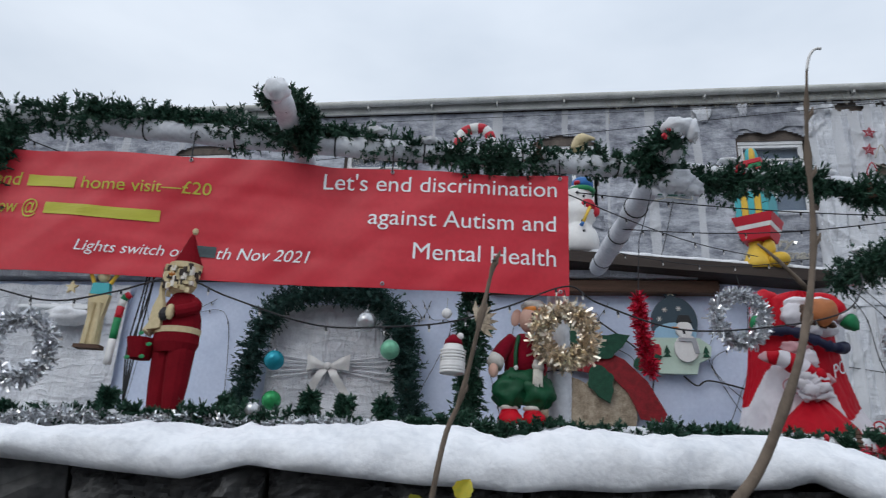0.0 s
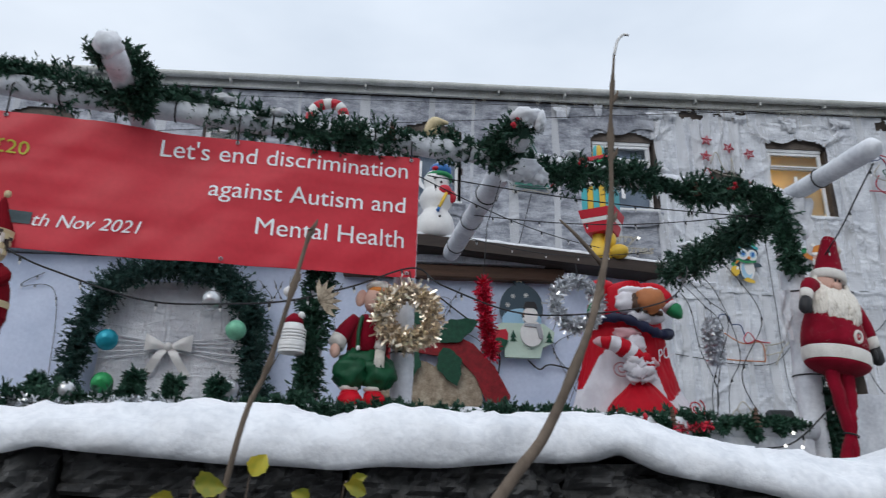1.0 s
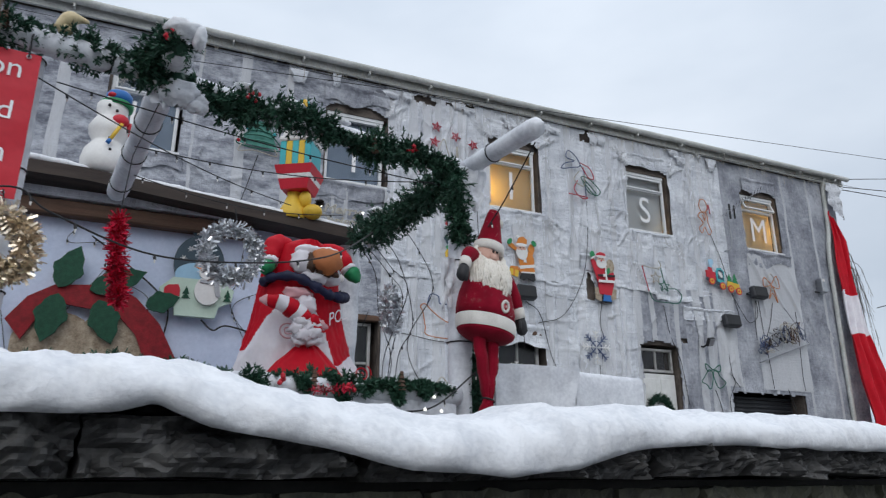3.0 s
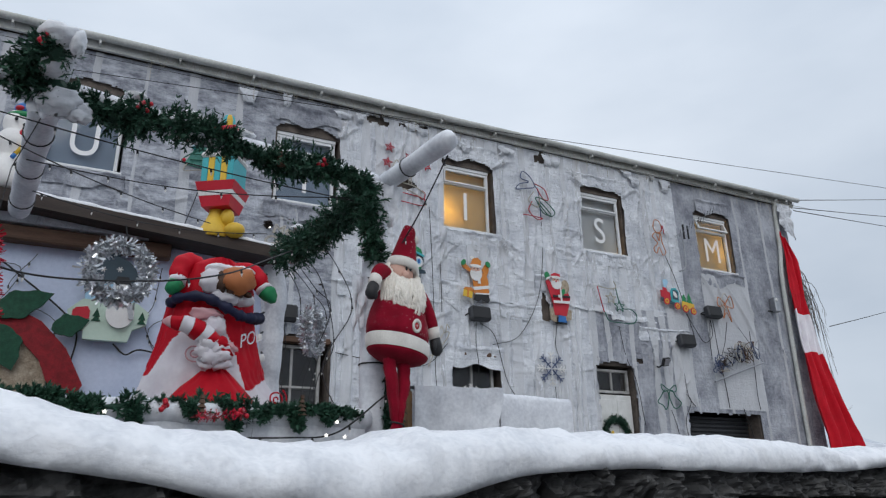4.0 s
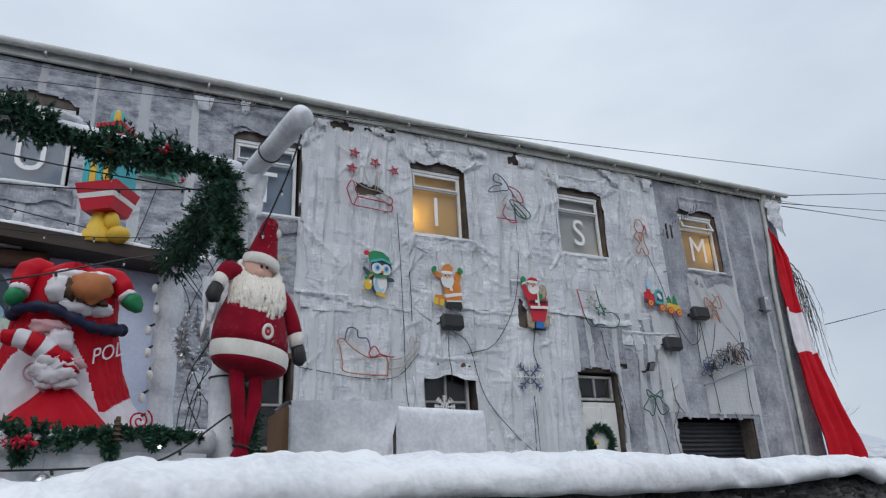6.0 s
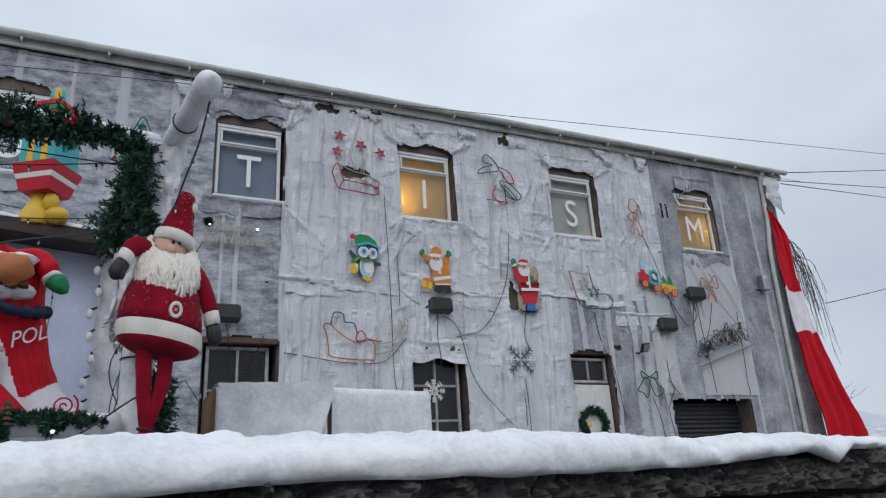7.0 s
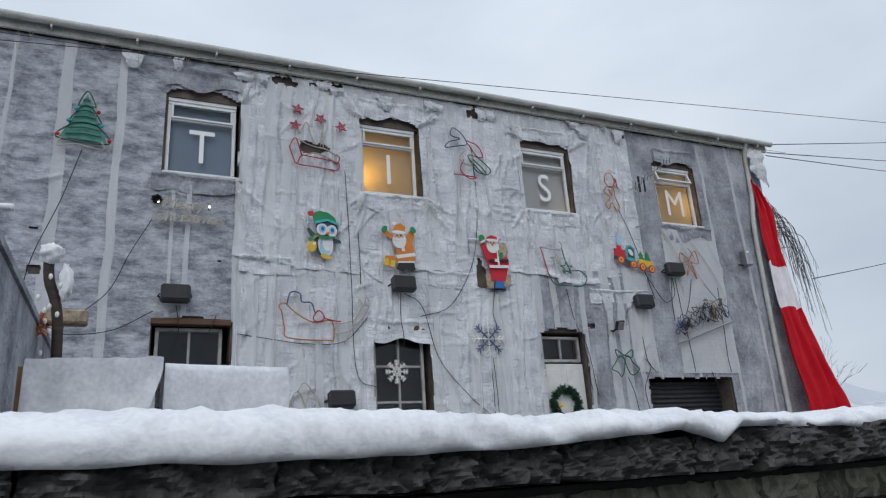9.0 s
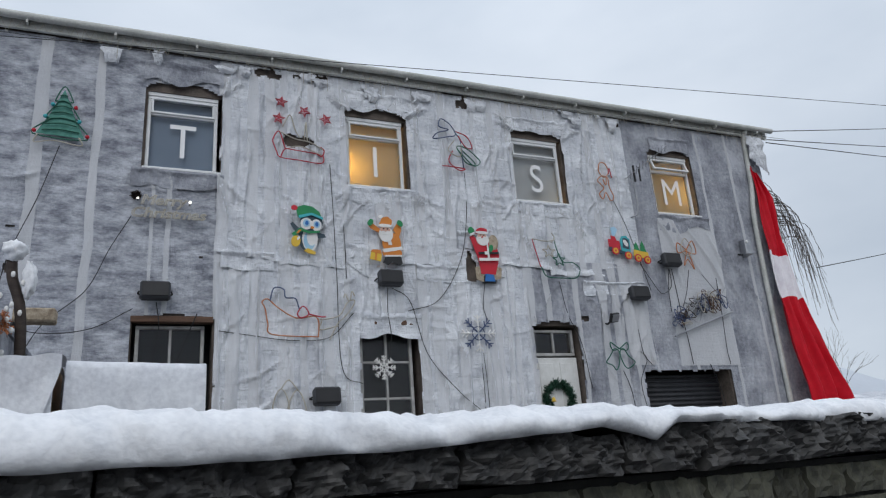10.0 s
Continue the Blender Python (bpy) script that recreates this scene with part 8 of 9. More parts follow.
# written rope light sign
for txt, xa, xb, z in (("Merry", 3.16, 3.82, 5.60), ("Christmas", 3.05, 4.08, 5.40)):
    me, co = letters(txt, M_ROPE_CLEAR, shear=0.25, outline=0.036)
    k = (xb - xa) / (co[:, 0].max() - co[:, 0].min())
    out = np.stack([xa + (co[:, 0] - co[:, 0].min()) * k, DY - 0.02 - co[:, 2] * k, z + co[:, 1] * k * 0.85], 1)
    me.vertices.foreach_set("co", out.ravel())
    ob = tagged(new("rope_light_word", me), "pale rope light word " + txt + " on grey fleece", "rope light sign", "rope light words")
for cx, cz_ in ((3.12, 5.70), (3.84, 5.68)):
    s = Shape()
    s.ball((cx, DY + 0.0, cz_), 0.022, M_BULB, 10, 7)
    s.tube([(cx, DY, cz_), (cx, FY + 0.02, cz_)], 0.01, M_BLACK, 6)
    thing("spot_bulb", s, "small lit white bulb by the rope light words", "bulb", "lit bulbs", smooth=True)
s = Shape()
tufts(s, [(3.06, DY, 5.72), (3.14, DY, 5.76)], 0.07, 500, M_TIMBER, needle=0.05)
thing("dry_sprig", s, "dark dry sprig behind the rope light words", "sprig")
# tangled music frame
P0 = [(12.45, DY, 3.72), (13.98, DY, 4.22)]
s = Shape()
s.tube(P0, 0.018, M_METAL, 8)
s.tube([(13.98, DY, 4.22), (13.35, DY - 0.02, 4.95)], 0.008, M_METAL, 6)
mus = thing("tangled_light_frame", s, "tilted steel bar with a tangle of old rope light", "rope light figure")
for k in range(26):
    t = rs.random()
    bx, bz = 12.5 + 1.2 * t, 3.80 + 0.42 * t + rs.uniform(0, 0.12)
    pts = [(bx + rs.uniform(-0.22, 0.22), DY - rs.uniform(0, 0.09), bz + rs.uniform(0.0, 0.48 if t > 0.35 else 0.35)) for _ in range(6)]
    s = Shape()
    s.tube(curve_pts(pts, 26, True), 0.008, rs.choice([C, M_TIMBER, M_TIMBER, M_METAL, M_METAL, M_TIMBER2, B_]), 5, closed=True)
    part("rope", s, mus, smooth=True)


def speaker(c, w=0.40, h=0.26, tilt=-8):
    s = Shape()
    s.box((0, 0, 0), (w, 0.16, h), M_SPEAKER, bev=0.03)
    ob = thing("wall_speaker", s, "dark grey plastic outdoor loudspeaker on the fleece wall", "loudspeaker", "wall loudspeakers")
    g_ = Shape()
    g_.box((0, -0.083, 0), (w - 0.05, 0.012, h - 0.05), M_BLACK, bev=0.006)
    part("grille", g_, ob, "black grille")
    b = Shape()
    b.tube(curve_pts([(-w / 2 - 0.01, 0.03, 0), (-w / 2 - 0.012, 0.14, 0), (0, 0.16, 0), (w / 2 + 0.012, 0.14, 0), (w / 2 + 0.01, 0.03, 0)], 16), 0.012, M_BLACK, 6)
    part("bracket", b, ob)
    ob.matrix_world = pose(c[0], DY - 0.06, c[1], tilt, 0, 0)
    return ob


for c in ((3.43, 4.29), (6.90, 4.61), (11.74, 4.51), (12.62, 5.20), (5.83, 2.77)):
    speaker(c)
s = Shape()
s.box((0, 0, 0), (0.24, 0.06, 0.17), M_BLACK, bev=0.012)
fl = thing("floodlight", s, "small black floodlight on the fleece wall", "floodlight")
s = Shape()
s.box((0, -0.033, 0), (0.2, 0.01, 0.13), M_METAL, bev=0.004)
part("lens", s, fl, "pale glass")
s = Shape()
s.tube([(0, 0.03, -0.05), (-0.02, 0.1, -0.14), (-0.02, 0.16, -0.14)], 0.018, M_BLACK, 8)
part("bracket", s, fl)
fl.matrix_world = pose(11.05, DY - 0.12, 4.02, 25, -10, 20)
s = Shape()
s.box((14.66, FY - 0.16, 5.58), (0.16, 0.18, 0.34), M_METAL, bev=0.02)
wl_ = thing("wall_lantern", s, "grey metal wall lantern box", "wall lamp")
s = Shape()
s.ball((14.62, FY - 0.255, 5.68), (0.035, 0.02, 0.035), M_P_WHITE, 10, 7)
part("lens", s, wl_, "white lens", smooth=True)
s = Shape()
s.tube([(14.55, FY - 0.15, 5.42), (14.42, FY - 0.16, 5.42)], 0.02, M_BLACK, 6)
part("arm", s, wl_)
# tv aerial
s = Shape()
s.tube(curve_pts([(11.95, FY - 0.06, 6.08), (12.06, FY - 0.16, 6.16), (12.07, FY - 0.18, 6.6), (12.05, FY - 0.18, 6.95)], 16), 0.016, M_METAL, 8)
ae = thing("tv_aerial", s, "grey television aerial on a bent wall bracket", "aerial", smooth=True)
s = Shape()
s.tube([(11.85, FY - 0.2, 6.83), (12.55, FY - 0.75, 7.38)], 0.008, M_METAL, 6)
part("boom", s, ae)
for k in range(12):
    t = 0.12 + 0.075 * k
    p = np.array((11.85 + 0.70 * t, FY - 0.2 - 0.55 * t, 6.83 + 0.55 * t))
    s = Shape()
    s.tube([p - np.array((0.05, 0.08, -0.05)), p + np.array((0.05, 0.08, -0.05))], 0.004, M_BLACK, 5)
    part("element", s, ae)
s = Shape()
s.box((12.05, FY - 0.25, 6.95), (0.03, 0.03, 0.34), M_BLACK)
s.box((12.18, FY - 0.25, 6.95), (0.02, 0.03, 0.3), M_BLACK)
part("reflector", s, ae)
# green wreath with bell on the white door
ang = np.linspace(0, 2 * np.pi, 30)
ring = [(9.90 + 0.25 * math.cos(a), FY + 0.02, 2.66 + 0.25 * math.sin(a)) for a in ang]
ob = garland(ring, 0.09, "green pine wreath hung on the white door", 240, k=40, clump=0.2, smooth_line=False)
s = Shape()
s.lathe([(0.045, 0), (0.035, 0.02), (0.025, 0.06), (0.012, 0.075)], M_P_YELLOW, (9.72, FY - 0.08, 2.6), 14)
part("bell", s, ob, "small golden bell", smooth=True)

# cables down the wall
for pts in ([(2.05, 6.42), (1.85, 5.6), (1.6, 4.8), (1.5, 4.2)], [(3.05, 5.42), (2.8, 4.9), (2.55, 4.3), (2.1, 3.85), (1.9, 3.5)], [(1.4, 4.05), (1.9, 3.72), (2.6, 3.75), (3.15, 4.05)], [(5.98, 6.55), (6.02, 5.6), (6.05, 4.6), (6.1, 3.2), (6.42, 2.95)], [(8.42, 6.65), (8.38, 5.8), (8.2, 5.0), (7.75, 4.3), (7.2, 4.1)],
            [(8.42, 3.42), (8.44, 2.9), (8.42, 2.3)], [(8.48, 3.42), (8.5, 2.9), (8.5, 2.3)], [(8.62, 4.62), (8.55, 4.2), (8.62, 3.95)], [(6.88, 4.48), (6.86, 4.1), (6.9, 3.7), (6.85, 3.3)], [(6.95, 4.48), (7.25, 4.25), (7.5, 3.4), (8.0, 2.8), (8.35, 2.5)], [(4.3, 3.75), (4.8, 3.68), (5.3, 3.62), (5.9, 3.66), (6.3, 4.05)],
            [(11.55, 6.4), (11.75, 5.9), (11.95, 5.2), (12.1, 4.6)], [(11.95, 5.12), (12.15, 4.8), (12.35, 4.55), (12.6, 4.7), (12.62, 5.05)], [(12.68, 5.05), (12.72, 4.3), (12.78, 3.6), (12.8, 3.2)], [(12.6, 5.05), (12.52, 4.6), (12.5, 4.2)], [(13.1, 5.05), (12.95, 4.6), (12.8, 4.3)], [(13.75, 4.9), (13.72, 4.1), (13.68, 3.5), (13.7, 3.2)], [(10.1, 4.7), (10.2, 4.1), (10.4, 3.6), (10.5, 2.8)], [(11.2, 3.1), (11.3, 2.8), (11.35, 2.4)], [(11.62, 3.9), (11.6, 3.5), (11.75, 3.3), (11.55, 2.9), (11.6, 2.4)], [(11.66, 3.85), (11.7, 3.4), (11.85, 3.2)], [(13.2, 3.2), (13.35, 2.7), (13.4, 2.3)], [(6.18, 5.5), (6.2, 5.0), (6.2, 4.6)], [(3.45, 4.15), (3.5, 3.8), (3.45, 3.4), (3.5, 3.0)], [(4.0, 4.0), (3.85, 3.6), (3.7, 3.2)], [(2.75, 3.1), (2.9, 3.3), (3.0, 3.2), (3.2, 2.9)]):
    light_cable([(x, DY + 0.04, z) for x, z in pts], "thin black cable trailing down the fleece wall", 0.0065, 36, 0, group="cables on the house wall")
s = Shape()
for k in range(110):
    x = 1.0 + k * 0.136
    p = curve_pts([(x, FY - 0.20, 8.36), (x + 0.05, FY - 0.16, 8.28 + rs.uniform(-0.04, 0.05)), (x + 0.10, FY - 0.18, 8.2 + rs.uniform(-0.12, 0.08)), (x + 0.14, FY - 0.2, 8.34)], 8)
    s.tube(p, 0.004, M_ROPE_CLEAR, 4, caps=False)
    if rs.random() < 0.3:
        s.tube([p[3], p[3] - np.array((0, 0, rs.uniform(0.1, 0.35)))], 0.004, M_ROPE_CLEAR, 4)
tagged(thing("icicle_lights", s, "tangled pale icicle light wires along the eaves", "icicle lights"), kind="stuff")

# folds of fleece below sills and over heads
for xa, xb, z, h in ((3.0, 4.35, 6.20, 0.16), (6.2, 7.45, 6.22, 0.14), (9.4, 10.65, 6.22, 0.14), (12.6, 13.9, 6.2, 0.2), (4.3, 5.1, 4.98, 0.16), (7.4, 8.3, 4.92, 0.14), (6.2, 6.6, 5.2, 0.3), (10.6, 12.0, 4.75, 0.12), (-0.3, 0.95, 6.2, 0.14), (3.1, 4.3, 8.05, 0.2), (6.25, 7.5, 8.02, 0.2), (9.4, 10.6, 7.95, 0.16), (12.7, 13.7, 7.95, 0.2), (6.35, 7.45, 4.08, 0.3), (8.2, 8.5, 5.55, 0.25)):
    ph = xa * 3.7
    P = np.array([[(x, FY - 0.075 - 0.05 * abs(nz(x * 4 + ph, u * 0.8)) - 0.035 * math.exp(-((u - 0.12 - 0.1 * nz(x * 2, ph)) / 0.10) ** 2) - 0.02 * nz(x * 11, u * 2, ph), z + 0.03 * nz(x * 3.5, ph) - (h + 0.12) * u * (1 + 0.5 * nz(x * 2.2, ph + 5))) for x in np.arange(xa, xb, 0.03)] for u in np.linspace(0, 1, 16)])
    s = Shape()
    s.grid(P, M_FLEECE if 4.2 < xa < 12 else M_FLEECE_MID)
    thing("fleece_fold", s, "bunched fold of fleece on the house wall", "fleece scrap", "fleece folds", smooth=True)

# ---- flag drape and downpipe at the house corner ----
k1, k2 = 60, 40
P = np.zeros((k1, k2, 3))
for i in range(k1):
    u = i / (k1 - 1)
    z = 7.45 - 5.6 * u
    left = 15.28 - 0.28 * u
    width = np.interp(u, [0, 0.1, 0.3, 0.45, 0.6, 0.8, 0.92, 1], [0.14, 0.48, 0.55, 0.62, 0.66, 0.95, 1.25, 1.1])
    yf = np.interp(u, [0, 0.5, 0.85, 1], [10.95, 10.85, 10.55, 10.5])
    for j in range(k2):
        v = j / (k2 - 1)
        P[i, j] = (left + width * v + 0.03 * nz(u * 6, v * 4), yf - 0.07 * math.sin(v * (15 + 6 * u) + u * 3) * (0.4 + 0.8 * u) - 0.06 * nz(v * 9, u * 5, 3), z + 0.12 * nz(v * 3, u * 4) - 0.1 * v * (u < 0.3))
flag = thing("flag_drape", None, "long red and white cloth draped down the house corner", "cloth drape")
level = P[:, :, 2].mean(1)
r1, r2 = int((level > 5.38).sum()), int((level > 4.45).sum())
for i0, i1, m, words in ((0, r1, M_NYLON_RED, "red cloth panel"), (r1 - 1, r2, M_NYLON_WHITE, "white cloth panel"), (r2 - 1, k1, M_NYLON_RED, "red cloth panel")):
    s = Shape()
    s.grid(P[i0:i1], m)
    part("panel", s, flag, words, smooth=True)
s = Shape()
s.tube(curve_pts([(15.36, 10.92, 8.36), (15.35, 10.98, 8.2), (15.33, 11.0, 7.9), (15.25, 10.98, 7.0), (15.12, 10.98, 6.2), (15.05, 10.98, 4.0), (15.0, 10.98, 1.0)], 40), 0.05, M_GUTTER, 10)
thing("downpipe", s, "dirty white plastic downpipe at the house corner", "downpipe", smooth=True)
s = Shape()
P = np.array([[(15.3 + 0.45 * v + 0.05 * nz(u * 5, v * 4), 10.9 - 0.1 * abs(nz(v * 6, u * 3)), 8.2 - 0.9 * u * (0.6 + 0.4 * v)) for v in np.linspace(0, 1, 16)] for u in np.linspace(0, 1, 22)])
s.grid(P, M_FLEECE)
thing("fleece_scrap", s, "torn white fleece hanging over the corner", "fleece scrap", "torn fleece scraps", smooth=True)

# ---- small lamp box and wired post beside the extension ----
s = Shape()
s.box((2.26, 9.0, 3.46), (0.40, 0.22, 0.15), M_HESSIAN, bev=0.02)
lb_ = thing("wall_heater_box", s, "cream metal lamp box on a bracket beside the extension", "lamp box")
s = Shape()
s.tube([(1.98, 9.0, 3.20), (2.1, 9.0, 3.46)], 0.03, M_BLACK, 8)
part("bracket", s, lb_)
s = Shape()
s.tube(curve_pts([(2.10, 8.3, 4.0), (2.12, 8.3, 3.7), (2.25, 8.3, 3.1), (2.30, 8.3, 1.0)], 24), [0.05] * 24, M_TIMBER, 10)
dp = thing("dark_post", s, "dark brown post wound with small white lights", "post", smooth=True)
s = Shape()
s.lump((2.13, 8.25, 3.95), (0.11, 0.1, 0.10), M_SNOW, 0.4)
s.lump((2.28, 8.25, 3.65), (0.06, 0.06, 0.16), M_SNOW, 0.5)
part("fleece_cap", s, dp, "tuft of white fleece", smooth=True)
for k in range(16):
    s = Shape()
    s.ball((2.15 + rs.uniform(-0.10, 0.1), 8.2, rs.uniform(2.6, 3.8)), (0.02, 0.02, 0.032), M_P_WHITE, 8, 6)
    part("bulb", s, dp, smooth=True)
s = Shape()
foil(s, [(2.08, 8.2, 3.25), (2.10, 8.2, 3.15)], 0.08, 1600, M_ROPE_AMBER, 0.09, 0.006)
thing("copper_tinsel", s, "small copper tinsel burst on the dark post", "tinsel")

# ---- plant stems before the wall ----
def stem(pts, r0, r1, label, buds):
    line = curve_pts(pts, 40)
    t = np.linspace(0, 1, 40)
    rr = r0 + (r1 - r0) * t
    for b in buds:
        rr = rr + 0.0035 * np.exp(-((t - b) / 0.012) ** 2)
    s = Shape()
    s.tube(line, rr, M_BARK, 9)
    ob = thing("plant_stem", s, label, "plant stem", "bare plant stems", smooth=True)
    for b in buds:
        p = line[int(b * 39)]
        q = Shape()
        q.tube([p, p + np.array((0.008, -0.002, 0.01)), p + np.array((0.011, -0.003, 0.02))], [0.004, 0.0035, 0.001], M_BARK, 6)
        part("bud", q, ob)
    return ob


st = stem([(-0.15, 0.98, 0.0), (0.04, 0.99, 1.1), (0.20, 1.0, 1.40), (0.30, 1.012, 1.543), (0.345, 1.018, 1.60), (0.392, 1.022, 1.696), (0.43, 1.04, 1.792), (0.462, 1.055, 1.93), (0.466, 1.04, 2.08), (0.47, 1.012, 2.19)], 0.0115, 0.0018, "bare grey-brown shrub stem rising before the wall", [0.55, 0.68, 0.78, 0.87, 0.94])
q = Shape()
q.tube(curve_pts([(0.47, 1.012, 2.19), (0.476, 1.01, 2.215), (0.486, 1.01, 2.228), (0.495, 1.01, 2.228)], 10), 0.0022, M_P_WHITE, 6)
part("pale_tip", q, st, "pale peeled tip", smooth=True)
q = Shape()
q.tube(curve_pts([(0.45, 1.073, 1.86), (0.41, 1.06, 1.90), (0.385, 1.06, 1.925)], 10), np.linspace(0.004, 0.0015, 10), M_BARK, 6)
part("side_shoot", q, st, smooth=True)
stem([(-0.22, 1.25, 0.0), (-0.18, 1.26, 1.0), (-0.115, 1.275, 1.58), (-0.075, 1.281, 1.73), (-0.03, 1.278, 1.95), (-0.024, 1.278, 1.975)], 0.0062, 0.003, "slim cut-off brown shrub stem before the wall", [0.6, 0.72, 0.83, 0.92])
# leafy shoots at the foot of the stems
for k, (x, y, z, sz, a0, lean) in enumerate(((-0.155, 1.22, 1.53, 0.055, 0.3, 0.2), (-0.065, 1.2, 1.545, 0.05, 1.2, 0.9), (0.02, 1.22, 1.515, 0.034, 2.5, 0.5), (0.075, 1.25, 1.535, 0.03, 0.2, 0.8), (0.105, 1.24, 1.525, 0.036, 2.9, 0.6), (0.055, 1.2, 1.505, 0.04, 0.6, 0.1), (-0.19, 1.24, 1.505, 0.04, 2.6, 0.4))):
    s = Shape()
    s.tube(curve_pts([(x * 0.9, y + 0.04, 0.6), (x - 0.03, y + 0.05, 1.2), (x - 0.01, y + 0.02, z - 0.02), (x, y, z)], 14), 0.0011, M_BARK, 5)
    Pl = np.zeros((11, 7, 3))
    for i in range(11):
        u = i / 10
        wd = sz * 0.40 * math.sin(math.pi * min(1, u ** 0.8 * 0.97 + 0.02)) * (1 + 0.1 * math.sin(u * 25))
        for j in range(7):
            v = (j - 3) / 3
            Pl[i, j] = (x + math.cos(a0) * sz * u - math.sin(a0) * wd * v * 0.8, y - 0.35 * abs(v) * wd - 0.35 * sz * u * (1 - lean), z + sz * lean * u - 0.25 * sz * u * u + wd * v * math.cos(a0) * 0.9)
    s.grid(Pl, M_LEAF)
    thing("leafy_shoot", s, "yellow-green leaf on a thin shoot before the wall", "leaf shoot", "leafy shoots", smooth=True)

# ---- overhead cables, tree and distance ----
def overhead(p, q, sag, r=0.012):
    t = np.linspace(0, 1, 40)
    pts = np.array(p) + (np.array(q) - np.array(p)) * t[:, None]
    pts[:, 2] -= sag * np.sin(np.pi * t)
    s = Shape()
    s.tube(pts, r, M_BLACK, 5)
    thing("overhead_cable", s, "thin black overhead cable against the sky", "cable", "overhead cables")


overhead((-9.0, 7.86, 5.15), (60, 6.83, 10.55), 0.0, 0.0045)
overhead((-9.0, 10.3, 7.6), (15.9, 10.4, 7.95), 0.0, 0.004)
overhead((15.9, 10.9, 8.4), (46.2, 21.61, 18.24), 0.05)
overhead((15.95, 10.9, 8.2), (46.1, 22.12, 16.87), 0.05)
overhead((15.9, 10.9, 8.12), (46.2, 22.42, 16.04), 0.05)
overhead((17.5, 11.67, 5.5), (43.0, 23.58, 11.86), 0.05)
tree = thing("willow_tree", None, "bare weeping willow behind the house corner", "tree")
s = Shape()
s.tube(curve_pts([(18.6, 18, 0.0), (18.6, 18, 4), (18.5, 17.5, 7.5), (19.0, 16.0, 9.3)], 24), np.linspace(0.28, 0.06, 24), M_BARK, 9)
part("trunk", s, tree, smooth=True)
s = Shape()
for k in range(70):
    x0 = rs.uniform(18.3, 20.6)
    z0 = 9.7 - 0.9 * (x0 - 18.3) + rs.uniform(-0.5, 0.3)
    ln = rs.uniform(0.8, 3.6) * 0.8
    dx = rs.uniform(-0.1, 0.5)
    pts = curve_pts([(19.0, 16.0, 9.3), ((x0 + 19) / 2, 15.0, z0 + 0.3), (x0, 14.2, z0), (x0 + dx * 0.6, 14.1, z0 - ln * 0.6), (x0 + dx, 14.1, z0 - ln)], 16)
    s.tube(pts, np.linspace(0.014, 0.004, 16), M_TWIG, 4, caps=False)
    for _ in range(5):
        i = rs.randrange(8, 15)
        p = pts[i]
        s.tube([p, p + np.array((rs.uniform(-0.15, 0.2), rs.uniform(-0.1, 0.1), -rs.uniform(0.2, 0.6)))], 0.004, M_TWIG, 4, caps=False)
tagged(part("twig_spray", s, tree), kind="stuff")
bush = thing("bare_tree", None, "small bare tree far beyond the wall", "tree")
s = Shape()


def twig(p, d, ln, r, depth):
    q = p + d * ln
    s.tube([p, (p + q) / 2 + np.array((rs.uniform(-0.06, 0.06), 0, 0.02)) * ln, q], [r, r * 0.85, r * 0.7], M_TWIG, 4, caps=False)
    if depth:
        for _ in range(3):
            e = d + np.array((rs.uniform(-0.75, 0.75), rs.uniform(-0.4, 0.4), rs.uniform(-0.25, 0.4)))
            twig(p + d * ln * rs.uniform(0.6, 1.0), e / np.linalg.norm(e), ln * rs.uniform(0.5, 0.75), r * 0.6, depth - 1)


twig(np.array((34.6, 26.0, 0.0)), np.array((0.02, 0, 1.0)), 3.4, 0.035, 4)
part("branches", s, bush)
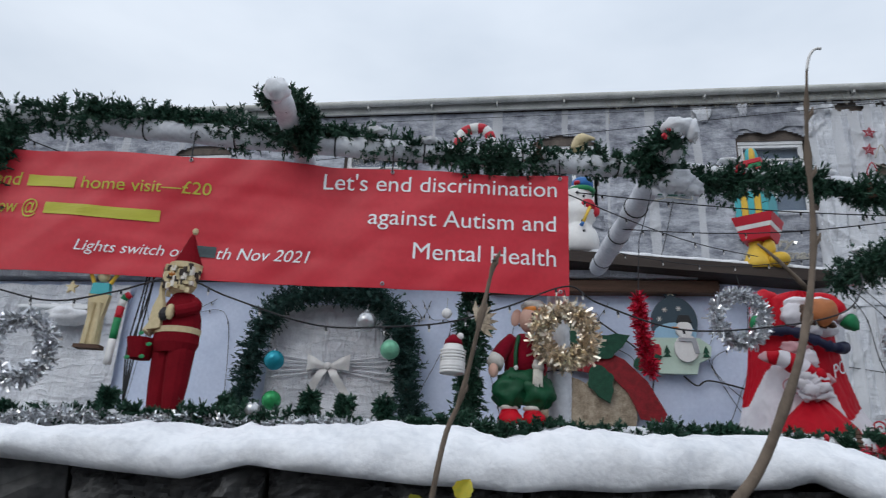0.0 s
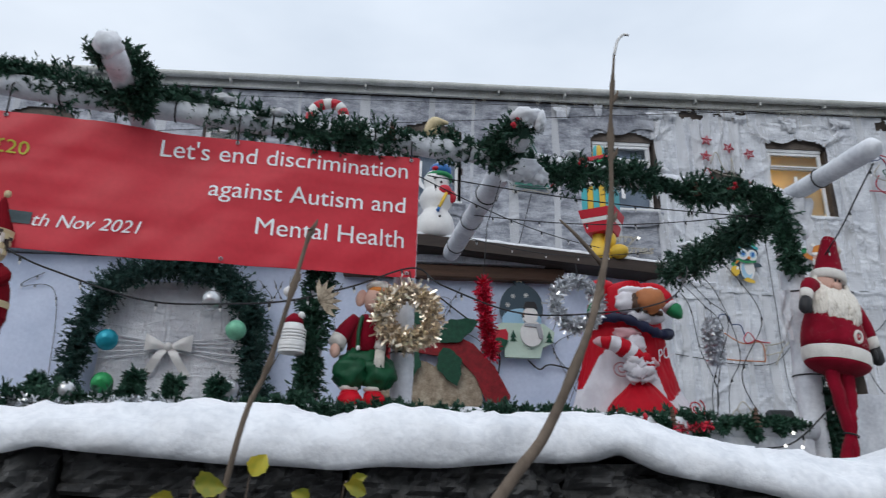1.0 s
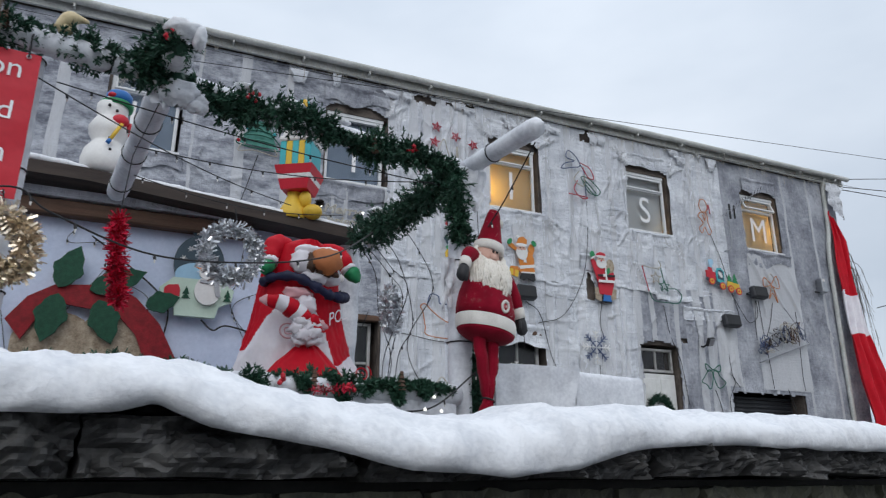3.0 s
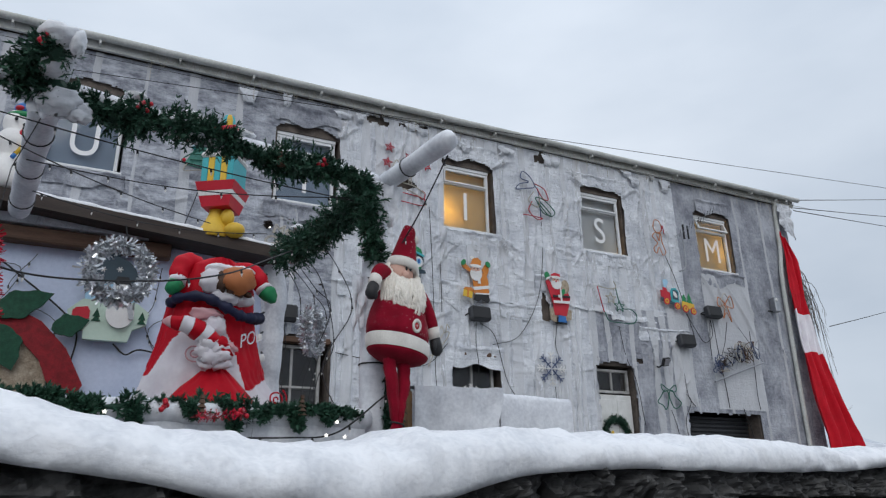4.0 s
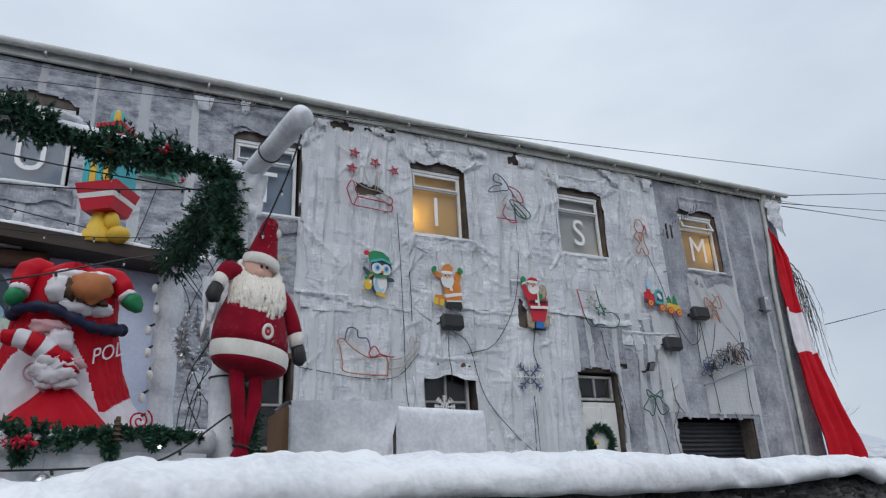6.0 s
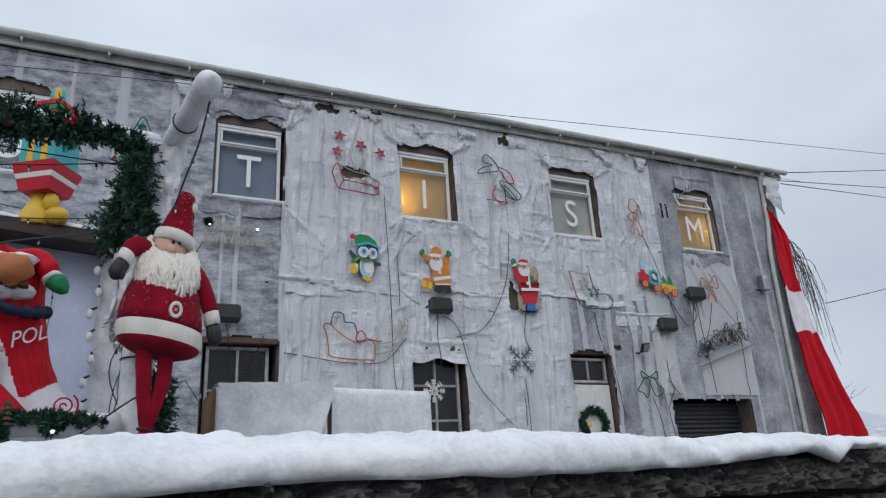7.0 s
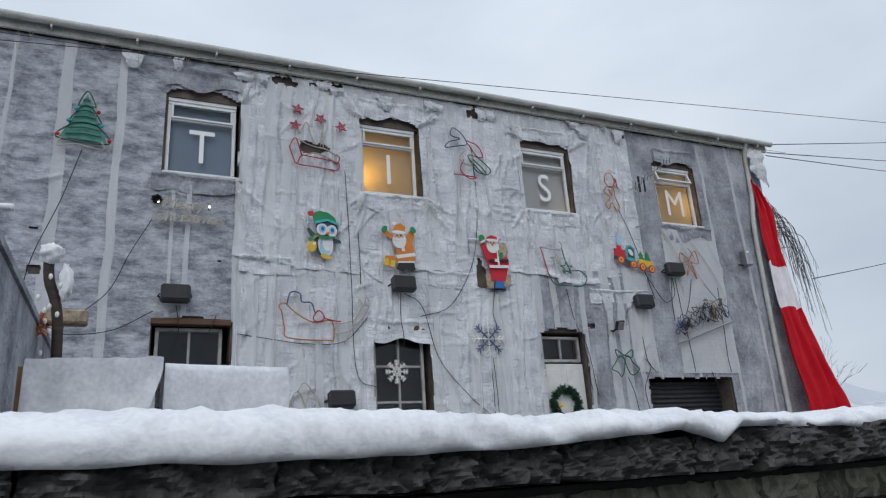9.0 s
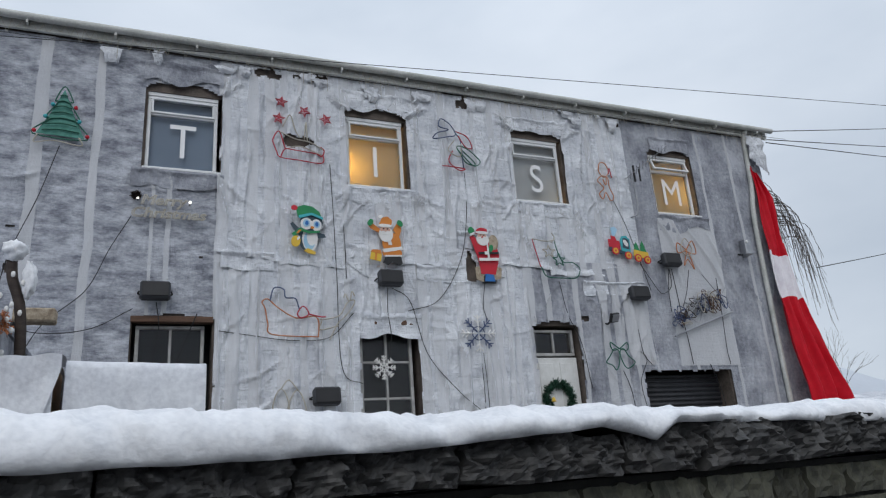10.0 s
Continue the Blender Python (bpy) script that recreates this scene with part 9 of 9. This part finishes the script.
# low white-sheeted shed beyond the corner
s = Shape()
P = np.array([[(17.5 + 12 * v, 12.5 + 2 * u, 2.45 + 0.35 * math.sin(u * 1.5) + 0.12 * nz(v * 9, u * 3) + 0.25 * v) for v in np.linspace(0, 1, 40)] for u in np.linspace(0, 1, 10)])
s.grid(P, M_FLEECE)
P = np.array([[(17.5 + 12 * v, 12.5 + 0.05 * nz(v * 14, u * 2), 0.0 + (2.45 + 0.25 * v + 0.12 * nz(v * 9, 0)) * u) for v in np.linspace(0, 1, 40)] for u in np.linspace(0, 1, 10)])
s.grid(P, M_FLEECE)
thing("sheeted_shed", s, "low shed covered with white sheeting beyond the house", "shed", smooth=True)
# far hillside; its mist is only the pale tint of the material
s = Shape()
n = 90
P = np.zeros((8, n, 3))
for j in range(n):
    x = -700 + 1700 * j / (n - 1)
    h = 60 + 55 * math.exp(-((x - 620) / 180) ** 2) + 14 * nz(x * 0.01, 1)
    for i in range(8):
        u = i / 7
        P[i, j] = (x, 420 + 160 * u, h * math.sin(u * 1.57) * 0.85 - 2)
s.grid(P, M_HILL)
structure("backdrop", s, "distant hillside with pale mist painted into its colour", "hill", smooth=True)

# tangled wires and bulbs between the extension corner and the doll
for k in range(5):
    x, y = rs.uniform(2.05, 2.2), rs.uniform(4.2, 5.0)
    z = rs.uniform(2.3, 2.7)
    light_cable([(2.03, y, 3.08), (x, y - 0.1, 2.85), (x + rs.uniform(-0.05, 0.12), y - 0.2, z), (x + rs.uniform(-0.1, 0.2), y - 0.2, 2.2), (x + rs.uniform(-0.1, 0.1), y - 0.3, 1.8)], "tangled black light wire by the extension corner", 0.003, 30, 5, group="tangled corner wires")
for k in range(7):
    s = Shape()
    z = 3.0 - 0.14 * k
    s.ball((1.93 + 0.02 * math.sin(k * 2), EY - 0.18, z), (0.02, 0.02, 0.032), M_P_WHITE, 10, 7)
    s.tube([(1.93 + 0.02 * math.sin(k * 2), EY - 0.18, z + 0.025), (1.95, EY - 0.15, z + 0.05)], 0.008, M_BLACK, 5)
    thing("corner_bulb", s, "large unlit white bulb on the wrapped corner post", "bulb", "bulbs on the corner post", smooth=True)
for x in (1.0, 1.04, 1.88, 1.93, 1.97):
    s = Shape()
    s.plate([(x + (0.009 if i % 2 == 0 else 0.004) * math.sin(i * math.pi / 5), 1.79 + 0.05 * math.sin(x * 40) + (0.009 if i % 2 == 0 else 0.004) * math.cos(i * math.pi / 5)) for i in range(10)], fy(x) - 0.22, fy(x) - 0.212, M_BULB)
    thing("star_light", s, "small lit white star light on the shelf edge", "star light", "lit star lights")
